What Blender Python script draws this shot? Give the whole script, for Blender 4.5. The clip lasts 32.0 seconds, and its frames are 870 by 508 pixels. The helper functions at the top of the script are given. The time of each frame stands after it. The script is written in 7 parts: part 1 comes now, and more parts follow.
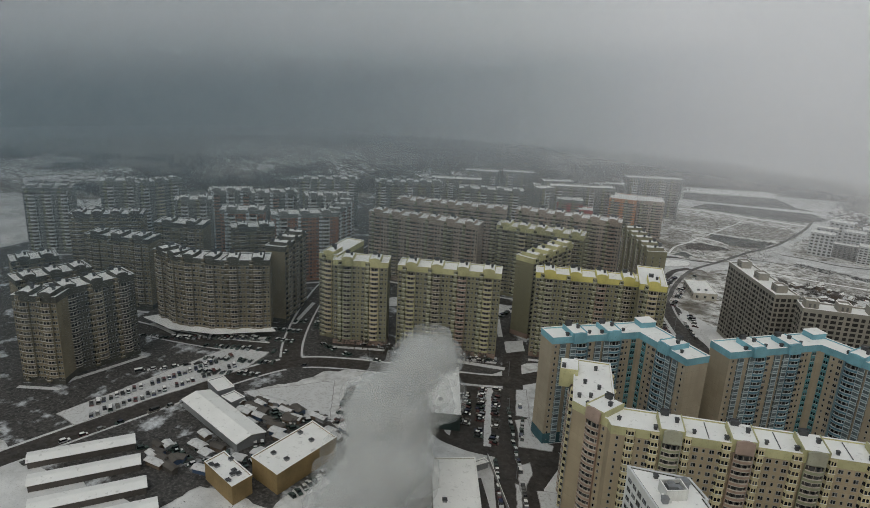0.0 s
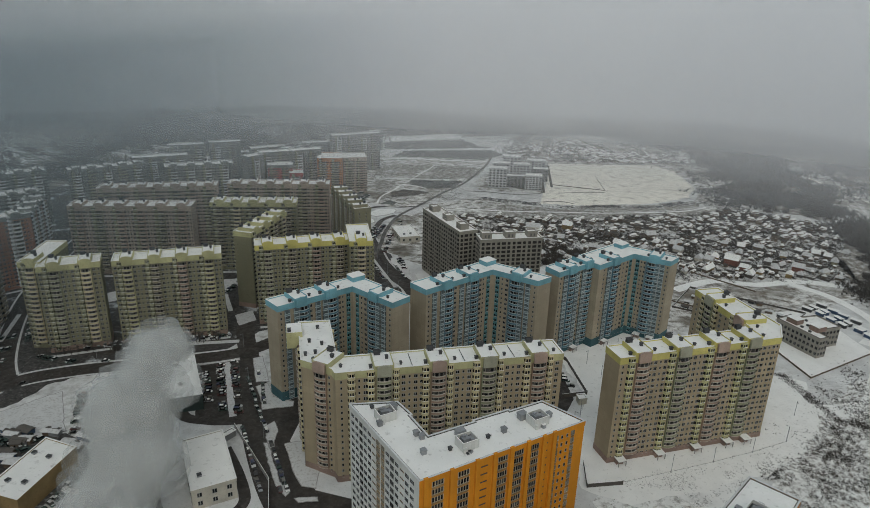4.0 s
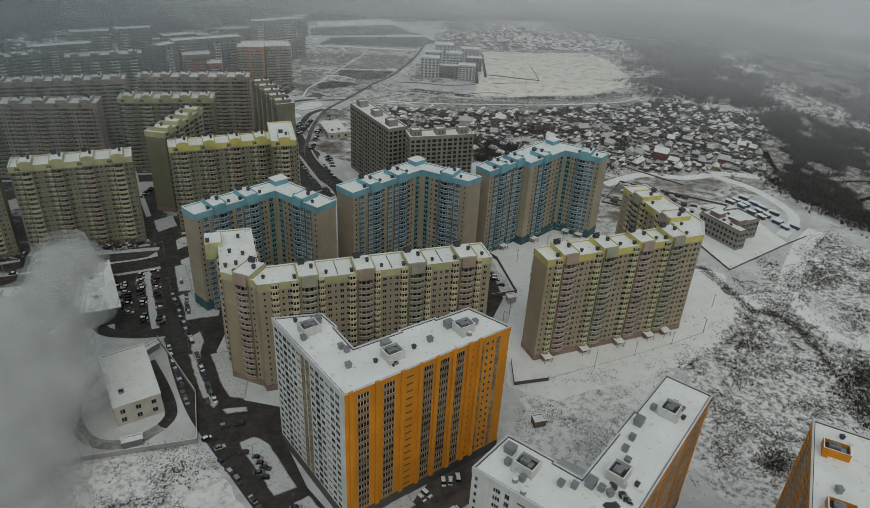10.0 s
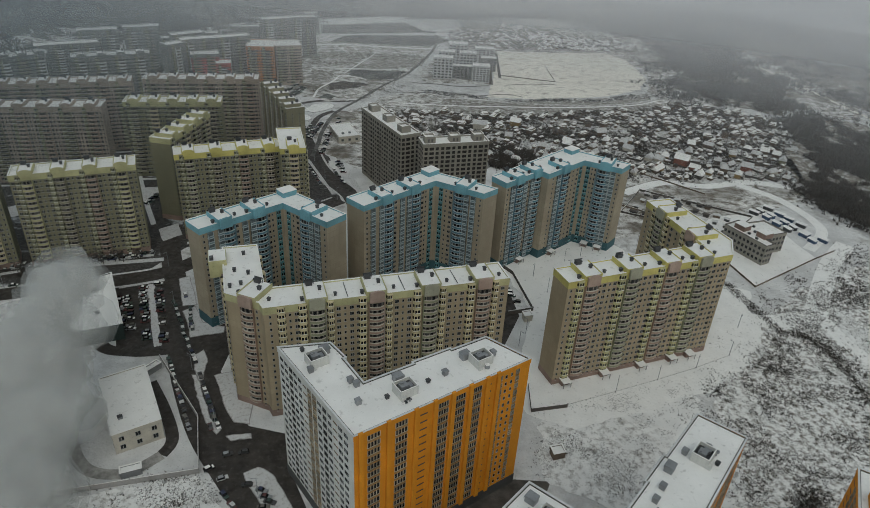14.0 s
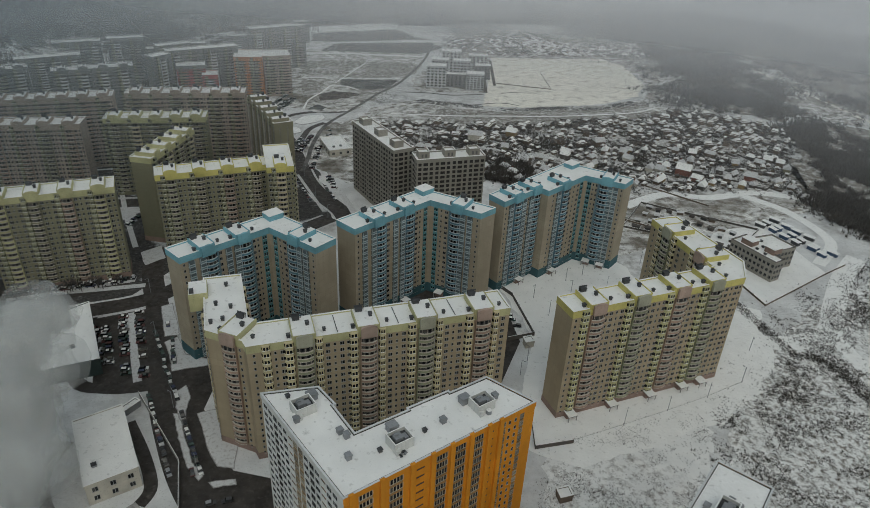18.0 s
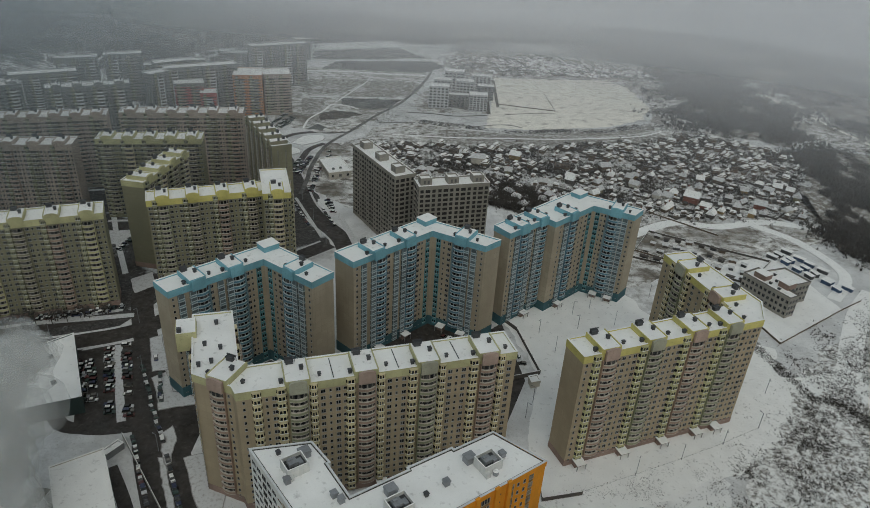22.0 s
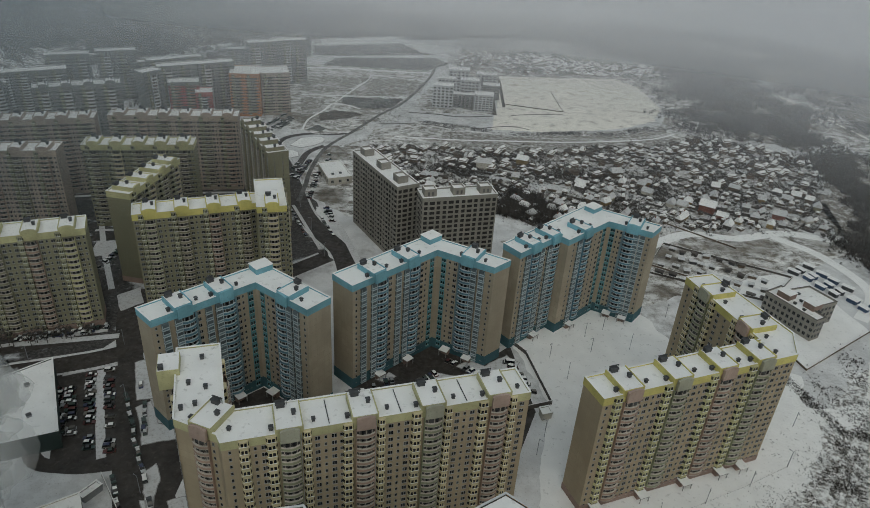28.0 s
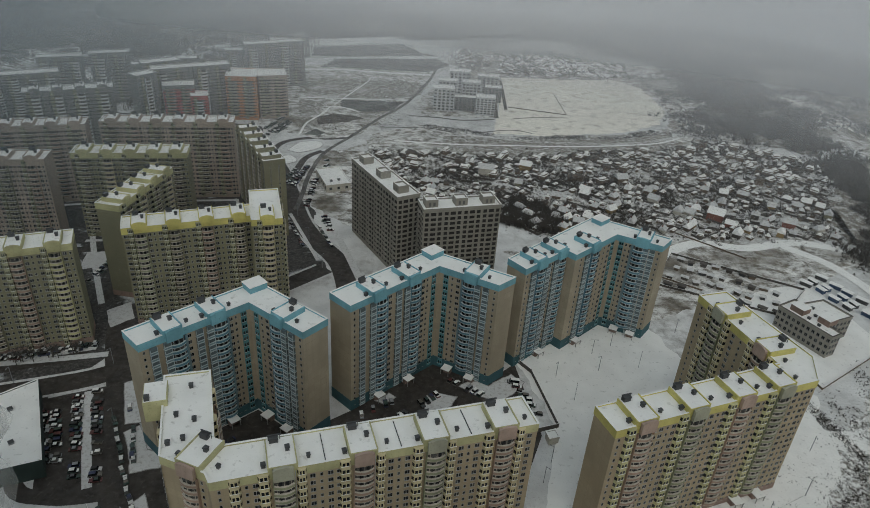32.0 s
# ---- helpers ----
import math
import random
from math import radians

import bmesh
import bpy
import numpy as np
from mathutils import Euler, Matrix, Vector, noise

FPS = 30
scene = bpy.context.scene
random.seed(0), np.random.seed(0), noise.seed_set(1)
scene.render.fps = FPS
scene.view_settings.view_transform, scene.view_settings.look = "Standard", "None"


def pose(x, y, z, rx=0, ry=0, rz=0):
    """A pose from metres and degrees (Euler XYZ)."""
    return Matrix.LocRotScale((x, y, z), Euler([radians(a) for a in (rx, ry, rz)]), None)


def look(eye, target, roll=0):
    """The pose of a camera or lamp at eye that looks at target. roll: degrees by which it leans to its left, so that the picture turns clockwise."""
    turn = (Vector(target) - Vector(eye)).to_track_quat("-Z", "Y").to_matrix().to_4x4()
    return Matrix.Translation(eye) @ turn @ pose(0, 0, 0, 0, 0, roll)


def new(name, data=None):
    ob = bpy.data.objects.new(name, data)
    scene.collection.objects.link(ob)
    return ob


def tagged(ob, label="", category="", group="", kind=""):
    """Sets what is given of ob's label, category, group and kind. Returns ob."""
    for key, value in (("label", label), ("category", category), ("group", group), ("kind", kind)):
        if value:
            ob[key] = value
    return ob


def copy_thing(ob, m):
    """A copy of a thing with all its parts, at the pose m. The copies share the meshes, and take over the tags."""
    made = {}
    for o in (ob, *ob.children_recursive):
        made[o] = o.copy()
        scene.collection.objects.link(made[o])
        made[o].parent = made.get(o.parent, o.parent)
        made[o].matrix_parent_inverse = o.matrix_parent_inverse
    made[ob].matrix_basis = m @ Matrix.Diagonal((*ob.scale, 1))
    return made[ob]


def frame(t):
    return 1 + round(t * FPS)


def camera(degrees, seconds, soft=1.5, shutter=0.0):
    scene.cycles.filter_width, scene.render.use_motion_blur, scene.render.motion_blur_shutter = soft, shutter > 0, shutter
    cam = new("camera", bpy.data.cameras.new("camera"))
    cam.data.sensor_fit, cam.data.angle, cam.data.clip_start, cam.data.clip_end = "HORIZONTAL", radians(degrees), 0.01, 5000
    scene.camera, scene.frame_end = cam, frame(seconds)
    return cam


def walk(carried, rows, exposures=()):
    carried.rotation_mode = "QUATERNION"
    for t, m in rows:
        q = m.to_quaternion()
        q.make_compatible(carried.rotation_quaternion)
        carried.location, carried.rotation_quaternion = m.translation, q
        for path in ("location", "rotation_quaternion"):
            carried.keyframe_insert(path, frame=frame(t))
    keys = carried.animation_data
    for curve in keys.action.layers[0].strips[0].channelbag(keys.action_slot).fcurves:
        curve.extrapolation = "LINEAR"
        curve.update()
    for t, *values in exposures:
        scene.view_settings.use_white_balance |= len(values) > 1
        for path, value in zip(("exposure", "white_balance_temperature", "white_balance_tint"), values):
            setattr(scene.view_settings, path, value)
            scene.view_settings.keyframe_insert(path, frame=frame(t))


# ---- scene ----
cam = camera(65.3, 32.0, soft=0.9)
EXPOSURE = -0.29
PATH = [
    (0.0, -12.10, -64.20, 168.69, 72.47, -2.82, 30.47),
    (0.5, -7.20, -71.50, 174.50, 72.40, -3.35, 20.18),
    (1.0, -3.90, -76.00, 178.50, 71.70, -4.11, 13.93),
    (1.5, -2.00, -79.00, 181.00, 69.81, -3.32, 13.33),
    (2.0, -1.00, -81.50, 182.70, 67.74, -1.51, 12.91),
    (2.5, -0.00, -83.60, 184.00, 67.28, -1.35, 11.39),
    (3.0, 1.00, -85.20, 185.20, 68.33, -1.71, 9.94),
    (3.5, 2.20, -86.40, 186.30, 69.28, -1.74, 7.97),
    (5.5, 6.15, -87.46, 191.67, 66.47, -1.67, 3.72),
    (6.0, 4.45, -86.20, 188.90, 60.57, -2.23, 4.08),
    (6.5, 3.56, -87.21, 185.92, 55.13, -2.22, 4.51),
    (7.0, 4.49, -86.42, 185.54, 54.19, -1.82, 4.72),
    (7.5, 4.53, -85.46, 186.20, 54.44, -2.13, 3.95),
    (8.0, 5.31, -83.22, 187.26, 57.21, -2.11, 3.11),
    (8.5, 6.37, -80.94, 187.99, 58.61, -2.34, 2.20),
    (9.0, 7.18, -79.17, 188.48, 58.74, -2.41, 1.64),
    (9.5, 7.54, -77.66, 189.29, 59.60, -2.59, 1.35),
    (10.0, 7.71, -75.92, 190.03, 60.16, -2.72, 1.11),
    (10.5, 7.53, -74.27, 190.52, 60.30, -2.81, 1.03),
    (11.0, 7.25, -72.58, 190.88, 60.29, -2.95, 1.13),
    (11.5, 6.92, -70.66, 191.26, 60.23, -3.01, 1.31),
    (12.0, 6.49, -68.58, 191.59, 60.10, -3.15, 1.50),
    (12.5, 6.27, -66.10, 191.85, 59.97, -2.99, 1.83),
    (13.0, 6.26, -63.48, 192.05, 59.74, -2.85, 1.96),
    (13.5, 5.55, -61.42, 192.02, 59.75, -2.75, 1.99),
    (14.0, 5.07, -59.04, 191.88, 59.64, -2.80, 2.06),
    (14.5, 4.89, -56.36, 191.71, 59.72, -2.74, 2.05),
    (16.5, 4.97, -46.22, 191.11, 59.77, -2.52, 1.47),
    (17.0, 4.86, -43.89, 191.08, 59.79, -2.45, 1.20),
    (17.5, 4.77, -41.78, 191.32, 59.78, -2.30, 1.01),
    (18.0, 4.50, -40.00, 191.74, 59.94, -2.36, 1.36),
    (18.5, 4.10, -38.33, 192.25, 60.15, -2.41, 1.68),
    (19.0, 3.54, -36.46, 192.47, 60.28, -2.47, 1.79),
    (19.5, 3.52, -34.53, 192.23, 60.54, -2.46, 1.84),
    (20.0, 3.25, -32.02, 192.13, 60.86, -2.61, 1.87),
    (20.5, 2.93, -29.69, 192.02, 61.08, -2.73, 1.75),
    (21.0, 2.72, -27.69, 192.10, 61.15, -2.84, 1.73),
    (21.5, 2.52, -25.81, 192.26, 61.15, -2.93, 1.64),
    (22.0, 2.35, -23.86, 192.43, 61.11, -3.05, 1.61),
    (22.5, 2.13, -21.77, 192.67, 61.07, -3.17, 1.68),
    (23.0, 1.90, -19.80, 192.93, 60.91, -3.26, 1.84),
    (23.5, 1.83, -17.57, 192.69, 60.83, -3.27, 1.85),
    (24.0, 1.77, -15.42, 192.38, 60.71, -3.18, 1.86),
    (24.5, 1.54, -13.35, 192.16, 60.62, -3.17, 1.89),
    (25.0, 1.49, -11.27, 192.07, 60.62, -3.13, 1.82),
    (25.5, 1.40, -9.34, 192.09, 60.68, -3.13, 1.83),
    (27.5, 0.32, -1.69, 192.82, 60.40, -3.37, 1.93),
    (28.0, -0.00, -0.00, 193.10, 60.42, -3.31, 1.88),
    (28.5, 0.11, 1.61, 193.04, 60.55, -3.15, 1.84),
    (29.0, 0.12, 3.30, 193.10, 60.53, -3.15, 1.82),
    (29.5, -0.17, 5.02, 193.16, 60.48, -3.16, 1.90),
    (30.0, -0.60, 6.76, 193.31, 60.40, -3.16, 1.82),
    (30.5, -1.05, 8.63, 193.56, 60.35, -3.15, 1.70),
    (31.0, -1.57, 10.43, 193.86, 60.29, -3.16, 1.71),
    (31.5, -1.75, 12.19, 194.05, 60.26, -3.22, 1.71),
    (32.0, -1.32, 14.20, 193.91, 60.20, -3.32, 1.87),
]
walk(cam, [(t, pose(x, y, z, rx, ry, rz)) for t, x, y, z, rx, ry, rz in PATH], [(0.0, EXPOSURE + 0.14, 6400, 5.5), (3.0, EXPOSURE + 0.03, 6230, 3.6), (7.0, EXPOSURE - 0.07, 6200, 2.2), (20.0, EXPOSURE - 0.1, 6150, 2.0), (32.0, EXPOSURE - 0.14, 6140, 2.0)])

# ---- world and light: a low overcast winter sky, soft light from the south-west ----
scene.cycles.transparent_max_bounces = 48
world = bpy.data.worlds.new("overcast_sky")
scene.world = world
world.use_nodes = True
wn, wl = world.node_tree.nodes, world.node_tree.links
wn.clear()
sky = wn.new("ShaderNodeTexSky")
sky.sky_type, sky.sun_disc = "NISHITA", False
sky.sun_elevation, sky.sun_rotation = radians(48), radians(155)
sky.dust_density, sky.air_density = 6.0, 1.0
sky_light = wn.new("ShaderNodeBackground")
sky_light.inputs[1].default_value = 0.035
wl.new(sky.outputs[0], sky_light.inputs[0])
cloud = wn.new("ShaderNodeBackground")
cloud.inputs[0].default_value = (0.448, 0.472, 0.48, 1)
cloud.inputs[1].default_value = 0.62
add = wn.new("ShaderNodeAddShader")
wout = wn.new("ShaderNodeOutputWorld")
wl.new(sky_light.outputs[0], add.inputs[0])
wl.new(cloud.outputs[0], add.inputs[1])
wl.new(add.outputs[0], wout.inputs[0])
sun_data = bpy.data.lights.new("sun", "SUN")
sun_data.energy, sun_data.angle, sun_data.color = 0.6, radians(40), (1.0, 0.96, 0.90)
sun = new("sun", sun_data)
sun.matrix_world = look((-70, -190, 300), (0, 60, 0))


# ---- materials ----
def nodes_of(name):
    m = bpy.data.materials.new(name)
    m.use_nodes = True
    n, l = m.node_tree.nodes, m.node_tree.links
    return m, n, l, n["Principled BSDF"]


def mixc(n, l, fac, a, b, mode="MIX"):
    mx = n.new("ShaderNodeMix")
    mx.data_type, mx.blend_type = "RGBA", mode
    for sock, v in ((mx.inputs[0], fac), (mx.inputs[6], a), (mx.inputs[7], b)):
        if hasattr(v, "is_linked"):
            l.new(v, sock)
        elif isinstance(v, tuple):
            sock.default_value = (*v, 1) if len(v) == 3 else v
        else:
            sock.default_value = v
    return mx.outputs[2]


def noisef(n, l, vec, scale, lo=0.35, hi=0.65, detail=4.0, rough=0.6):
    t = n.new("ShaderNodeTexNoise")
    t.inputs["Scale"].default_value, t.inputs["Detail"].default_value, t.inputs["Roughness"].default_value = scale, detail, rough
    l.new(vec, t.inputs["Vector"])
    r = n.new("ShaderNodeMapRange")
    r.inputs[1].default_value, r.inputs[2].default_value = lo, hi
    l.new(t.outputs[0], r.inputs[0])
    return r.outputs[0]


def place_of(n):
    return n.new("ShaderNodeNewGeometry").outputs["Position"]


def surface(name, col, rough=0.8, vary=0.25, big=0.08, fine=1.5, bump=0.15, metal=0.0, rnd=0.0, stain=None, grime=0.35):
    """A weathered surface: two scales of stain, fine relief, and a little tint from piece to piece."""
    m, n, l, b = nodes_of(name)
    pos = place_of(n)
    dark = tuple(c * (1 - vary) for c in col)
    light = tuple(min(1, c * (1 + vary * 0.5)) for c in col)
    c = mixc(n, l, noisef(n, l, pos, big), dark, light)
    c = mixc(n, l, noisef(n, l, pos, fine, 0.55, 0.85), c, stain or tuple(x * 0.55 for x in col))
    if grime:
        mp = n.new("ShaderNodeMapping")
        mp.inputs["Scale"].default_value = (0.9, 0.9, 0.05)
        l.new(pos, mp.inputs[0])
        f = noisef(n, l, mp.outputs[0], 1.0, 0.5, 0.95)
        k = n.new("ShaderNodeMath")
        k.operation = "MULTIPLY"
        k.inputs[1].default_value = grime
        l.new(f, k.inputs[0])
        c = mixc(n, l, k.outputs[0], c, tuple(x * 0.5 for x in col))
    if rnd:
        o = n.new("ShaderNodeObjectInfo")
        h = n.new("ShaderNodeHueSaturation")
        r = n.new("ShaderNodeMapRange")
        r.inputs[3].default_value, r.inputs[4].default_value = 1 - rnd, 1 + rnd
        l.new(o.outputs["Random"], r.inputs[0])
        l.new(r.outputs[0], h.inputs["Value"])
        l.new(c, h.inputs["Color"])
        c = h.outputs[0]
    l.new(c, b.inputs["Base Color"])
    b.inputs["Roughness"].default_value, b.inputs["Metallic"].default_value = rough, metal
    if bump:
        t = n.new("ShaderNodeTexNoise")
        t.inputs["Scale"].default_value, t.inputs["Detail"].default_value = fine * 3, 4
        l.new(pos, t.inputs["Vector"])
        bp = n.new("ShaderNodeBump")
        bp.inputs["Strength"].default_value, bp.inputs["Distance"].default_value = bump, 0.15
        l.new(t.outputs[0], bp.inputs["Height"])
        l.new(bp.outputs[0], b.inputs["Normal"])
    return m


def panel_wall(name, col, joint=0.62, width=3.3, height=2.85):
    """Precast wall panels: faint sealed joints, each panel a slightly different tone, rain streaks."""
    m, n, l, b = nodes_of(name)
    pos = place_of(n)
    tc = n.new("ShaderNodeTexCoord")
    sx = n.new("ShaderNodeSeparateXYZ")
    l.new(tc.outputs["Object"], sx.inputs[0])
    ad = n.new("ShaderNodeMath")
    l.new(sx.outputs[0], ad.inputs[0])
    l.new(sx.outputs[1], ad.inputs[1])
    cx = n.new("ShaderNodeCombineXYZ")
    l.new(ad.outputs[0], cx.inputs[0])
    l.new(sx.outputs[2], cx.inputs[1])
    br = n.new("ShaderNodeTexBrick")
    br.offset, br.inputs["Scale"].default_value = 0.0, 1.0
    br.inputs["Brick Width"].default_value, br.inputs["Row Height"].default_value = width, height
    br.inputs["Mortar Size"].default_value = 0.035
    br.inputs["Color1"].default_value = (*[c * 0.93 for c in col], 1)
    br.inputs["Color2"].default_value = (*[min(1, c * 1.06) for c in col], 1)
    br.inputs["Mortar"].default_value = (*[c * joint for c in col], 1)
    l.new(cx.outputs[0], br.inputs["Vector"])
    c = mixc(n, l, noisef(n, l, pos, 0.06), br.outputs[0], tuple(x * 0.78 for x in col))
    mp = n.new("ShaderNodeMapping")
    mp.inputs["Scale"].default_value = (0.8, 0.8, 0.04)
    l.new(pos, mp.inputs[0])
    f = noisef(n, l, mp.outputs[0], 1.0, 0.52, 1.05)
    c = mixc(n, l, f, c, tuple(x * 0.72 for x in col))
    c = mixc(n, l, noisef(n, l, pos, 2.5, 0.5, 1.1), c, tuple(x * 0.7 for x in col))
    l.new(c, b.inputs["Base Color"])
    b.inputs["Roughness"].default_value = 0.88
    bp = n.new("ShaderNodeBump")
    bp.inputs["Strength"].default_value, bp.inputs["Distance"].default_value = 0.3, 0.05
    l.new(br.outputs[1], bp.inputs["Height"])
    bp.invert = True
    l.new(bp.outputs[0], b.inputs["Normal"])
    return m


def glass(name, dark=(0.012, 0.014, 0.016), pale=(0.10, 0.10, 0.095), share=0.22):
    """Window panes: dark rooms behind, some with pale curtains, with the gloss of glass."""
    m, n, l, b = nodes_of(name)
    o = n.new("ShaderNodeObjectInfo")
    g = n.new("ShaderNodeNewGeometry")
    a = n.new("ShaderNodeMath")
    l.new(o.outputs["Random"], a.inputs[0])
    l.new(g.outputs["Random Per Island"], a.inputs[1])
    fr = n.new("ShaderNodeMath")
    fr.operation = "FRACT"
    l.new(a.outputs[0], fr.inputs[0])
    r = n.new("ShaderNodeMapRange")
    r.inputs[1].default_value, r.inputs[2].default_value = 1 - share * 1.6, 1.0
    l.new(fr.outputs[0], r.inputs[0])
    l.new(mixc(n, l, r.outputs[0], dark, pale), b.inputs["Base Color"])
    b.inputs["Roughness"].default_value = 0.12
    b.inputs["Specular IOR Level"].default_value = 0.4
    return m


def snow(name, col=(0.80, 0.80, 0.775), dirt=(0.36, 0.35, 0.33), much=0.70, scale=0.12):
    m, n, l, b = nodes_of(name)
    pos = place_of(n)
    c = mixc(n, l, noisef(n, l, pos, scale, 0.3, 0.7), tuple(x * 0.9 for x in col), col)
    c = mixc(n, l, noisef(n, l, pos, scale * 4, much - 0.12, much + 0.12, 8), c, dirt)
    c = mixc(n, l, noisef(n, l, pos, 3.0, 0.55, 0.95), c, tuple(x * 0.82 for x in col))
    l.new(c, b.inputs["Base Color"])
    b.inputs["Roughness"].default_value = 0.7
    t = n.new("ShaderNodeTexNoise")
    t.inputs["Scale"].default_value, t.inputs["Detail"].default_value = 0.8, 6
    l.new(pos, t.inputs["Vector"])
    bp = n.new("ShaderNodeBump")
    bp.inputs["Strength"].default_value, bp.inputs["Distance"].default_value = 0.4, 0.3
    l.new(t.outputs[0], bp.inputs["Height"])
    l.new(bp.outputs[0], b.inputs["Normal"])
    return m


def ground_mat():
    """Open ground: thin snow over dead grass and earth, barer in patches."""
    m, n, l, b = nodes_of("snowy_ground")
    pos = place_of(n)
    white = mixc(n, l, noisef(n, l, pos, 0.05), (0.56, 0.56, 0.555), (0.75, 0.75, 0.74))
    bare = mixc(n, l, noisef(n, l, pos, 0.6), (0.10, 0.088, 0.07), (0.21, 0.185, 0.15))
    big = noisef(n, l, pos, 0.012, 0.42, 0.62, 3)
    mid = noisef(n, l, pos, 0.16, 0.44, 0.72, 9, 0.72)
    k = n.new("ShaderNodeMath")
    k.operation = "MULTIPLY"
    l.new(big, k.inputs[0])
    l.new(mid, k.inputs[1])
    c = mixc(n, l, k.outputs[0], white, bare)
    c = mixc(n, l, noisef(n, l, pos, 1.4, 0.58, 0.78, 6), c, (0.26, 0.24, 0.21))
    l.new(c, b.inputs["Base Color"])
    b.inputs["Roughness"].default_value = 0.85
    t = n.new("ShaderNodeTexNoise")
    t.inputs["Scale"].default_value, t.inputs["Detail"].default_value = 0.5, 8
    l.new(pos, t.inputs["Vector"])
    bp = n.new("ShaderNodeBump")
    bp.inputs["Strength"].default_value, bp.inputs["Distance"].default_value = 0.7, 0.5
    l.new(t.outputs[0], bp.inputs["Height"])
    l.new(bp.outputs[0], b.inputs["Normal"])
    return m


def scrub_mat(name, share=0.5, grain=0.30, gaps=None, edge=None):
    """Rough ground: snow broken all over by dead weeds."""
    m, n, l, b = nodes_of(name)
    pos = place_of(n)
    white = mixc(n, l, noisef(n, l, pos, 0.08), (0.76, 0.76, 0.745), (0.87, 0.865, 0.845))
    bare = mixc(n, l, noisef(n, l, pos, 0.9), (0.11, 0.10, 0.085), (0.24, 0.215, 0.18))
    patch = n.new("ShaderNodeMath")
    patch.operation = "MULTIPLY"
    l.new(noisef(n, l, pos, grain, *(edge or (0.62 - share * 0.25, 0.74 - share * 0.1)), 10, 0.75), patch.inputs[0])
    l.new(noisef(n, l, pos, 0.022, *(gaps or (0.50 - share * 0.22, 0.60 - share * 0.1)), 4), patch.inputs[1])
    c = mixc(n, l, patch.outputs[0], white, bare)
    l.new(c, b.inputs["Base Color"])
    b.inputs["Roughness"].default_value = 0.9
    return m


def asphalt_mat():
    m, n, l, b = nodes_of("wet_asphalt")
    pos = place_of(n)
    c = mixc(n, l, noisef(n, l, pos, 0.15), (0.026, 0.022, 0.019), (0.056, 0.048, 0.041))
    c = mixc(n, l, noisef(n, l, pos, 0.5, 0.55, 0.85, 8), c, (0.14, 0.125, 0.11))
    l.new(c, b.inputs["Base Color"])
    r = n.new("ShaderNodeMapRange")
    r.inputs[3].default_value, r.inputs[4].default_value = 0.45, 0.85
    l.new(noisef(n, l, pos, 0.4), r.inputs[0])
    l.new(r.outputs[0], b.inputs["Roughness"])
    return m


def field_mat():
    """Fallow fields: wind-blown snow in long streaks over brown weeds and ruts."""
    m, n, l, b = nodes_of("streaky_field")
    pos = place_of(n)
    mp = n.new("ShaderNodeMapping")
    mp.inputs["Rotation"].default_value = (0, 0, radians(-12))
    mp.inputs["Scale"].default_value = (0.75, 1.0, 1.0)
    l.new(pos, mp.inputs[0])
    white = mixc(n, l, noisef(n, l, pos, 0.08), (0.66, 0.655, 0.635), (0.85, 0.84, 0.81))
    brown = mixc(n, l, noisef(n, l, pos, 0.12), (0.095, 0.082, 0.064), (0.20, 0.175, 0.14))
    c = mixc(n, l, noisef(n, l, mp.outputs[0], 0.16, 0.42, 0.56, 12, 0.78), brown, white)
    c = mixc(n, l, noisef(n, l, pos, 0.02, 0.52, 0.66, 4), c, brown)
    l.new(c, b.inputs["Base Color"])
    b.inputs["Roughness"].default_value = 0.9
    return m


def slush_mat():
    """Town ground: wet asphalt and earth under trodden, half-melted snow."""
    m, n, l, b = nodes_of("town_slush")
    pos = place_of(n)
    dark = mixc(n, l, noisef(n, l, pos, 0.4), (0.022, 0.021, 0.02), (0.075, 0.07, 0.065))
    white = mixc(n, l, noisef(n, l, pos, 0.3), (0.40, 0.41, 0.42), (0.66, 0.68, 0.70))
    c = mixc(n, l, noisef(n, l, pos, 0.07, 0.56, 0.64, 9, 0.6), dark, white)
    c = mixc(n, l, noisef(n, l, pos, 0.8, 0.5, 0.8, 6), c, (0.17, 0.16, 0.15))
    l.new(c, b.inputs["Base Color"])
    b.inputs["Roughness"].default_value = 0.75
    return m


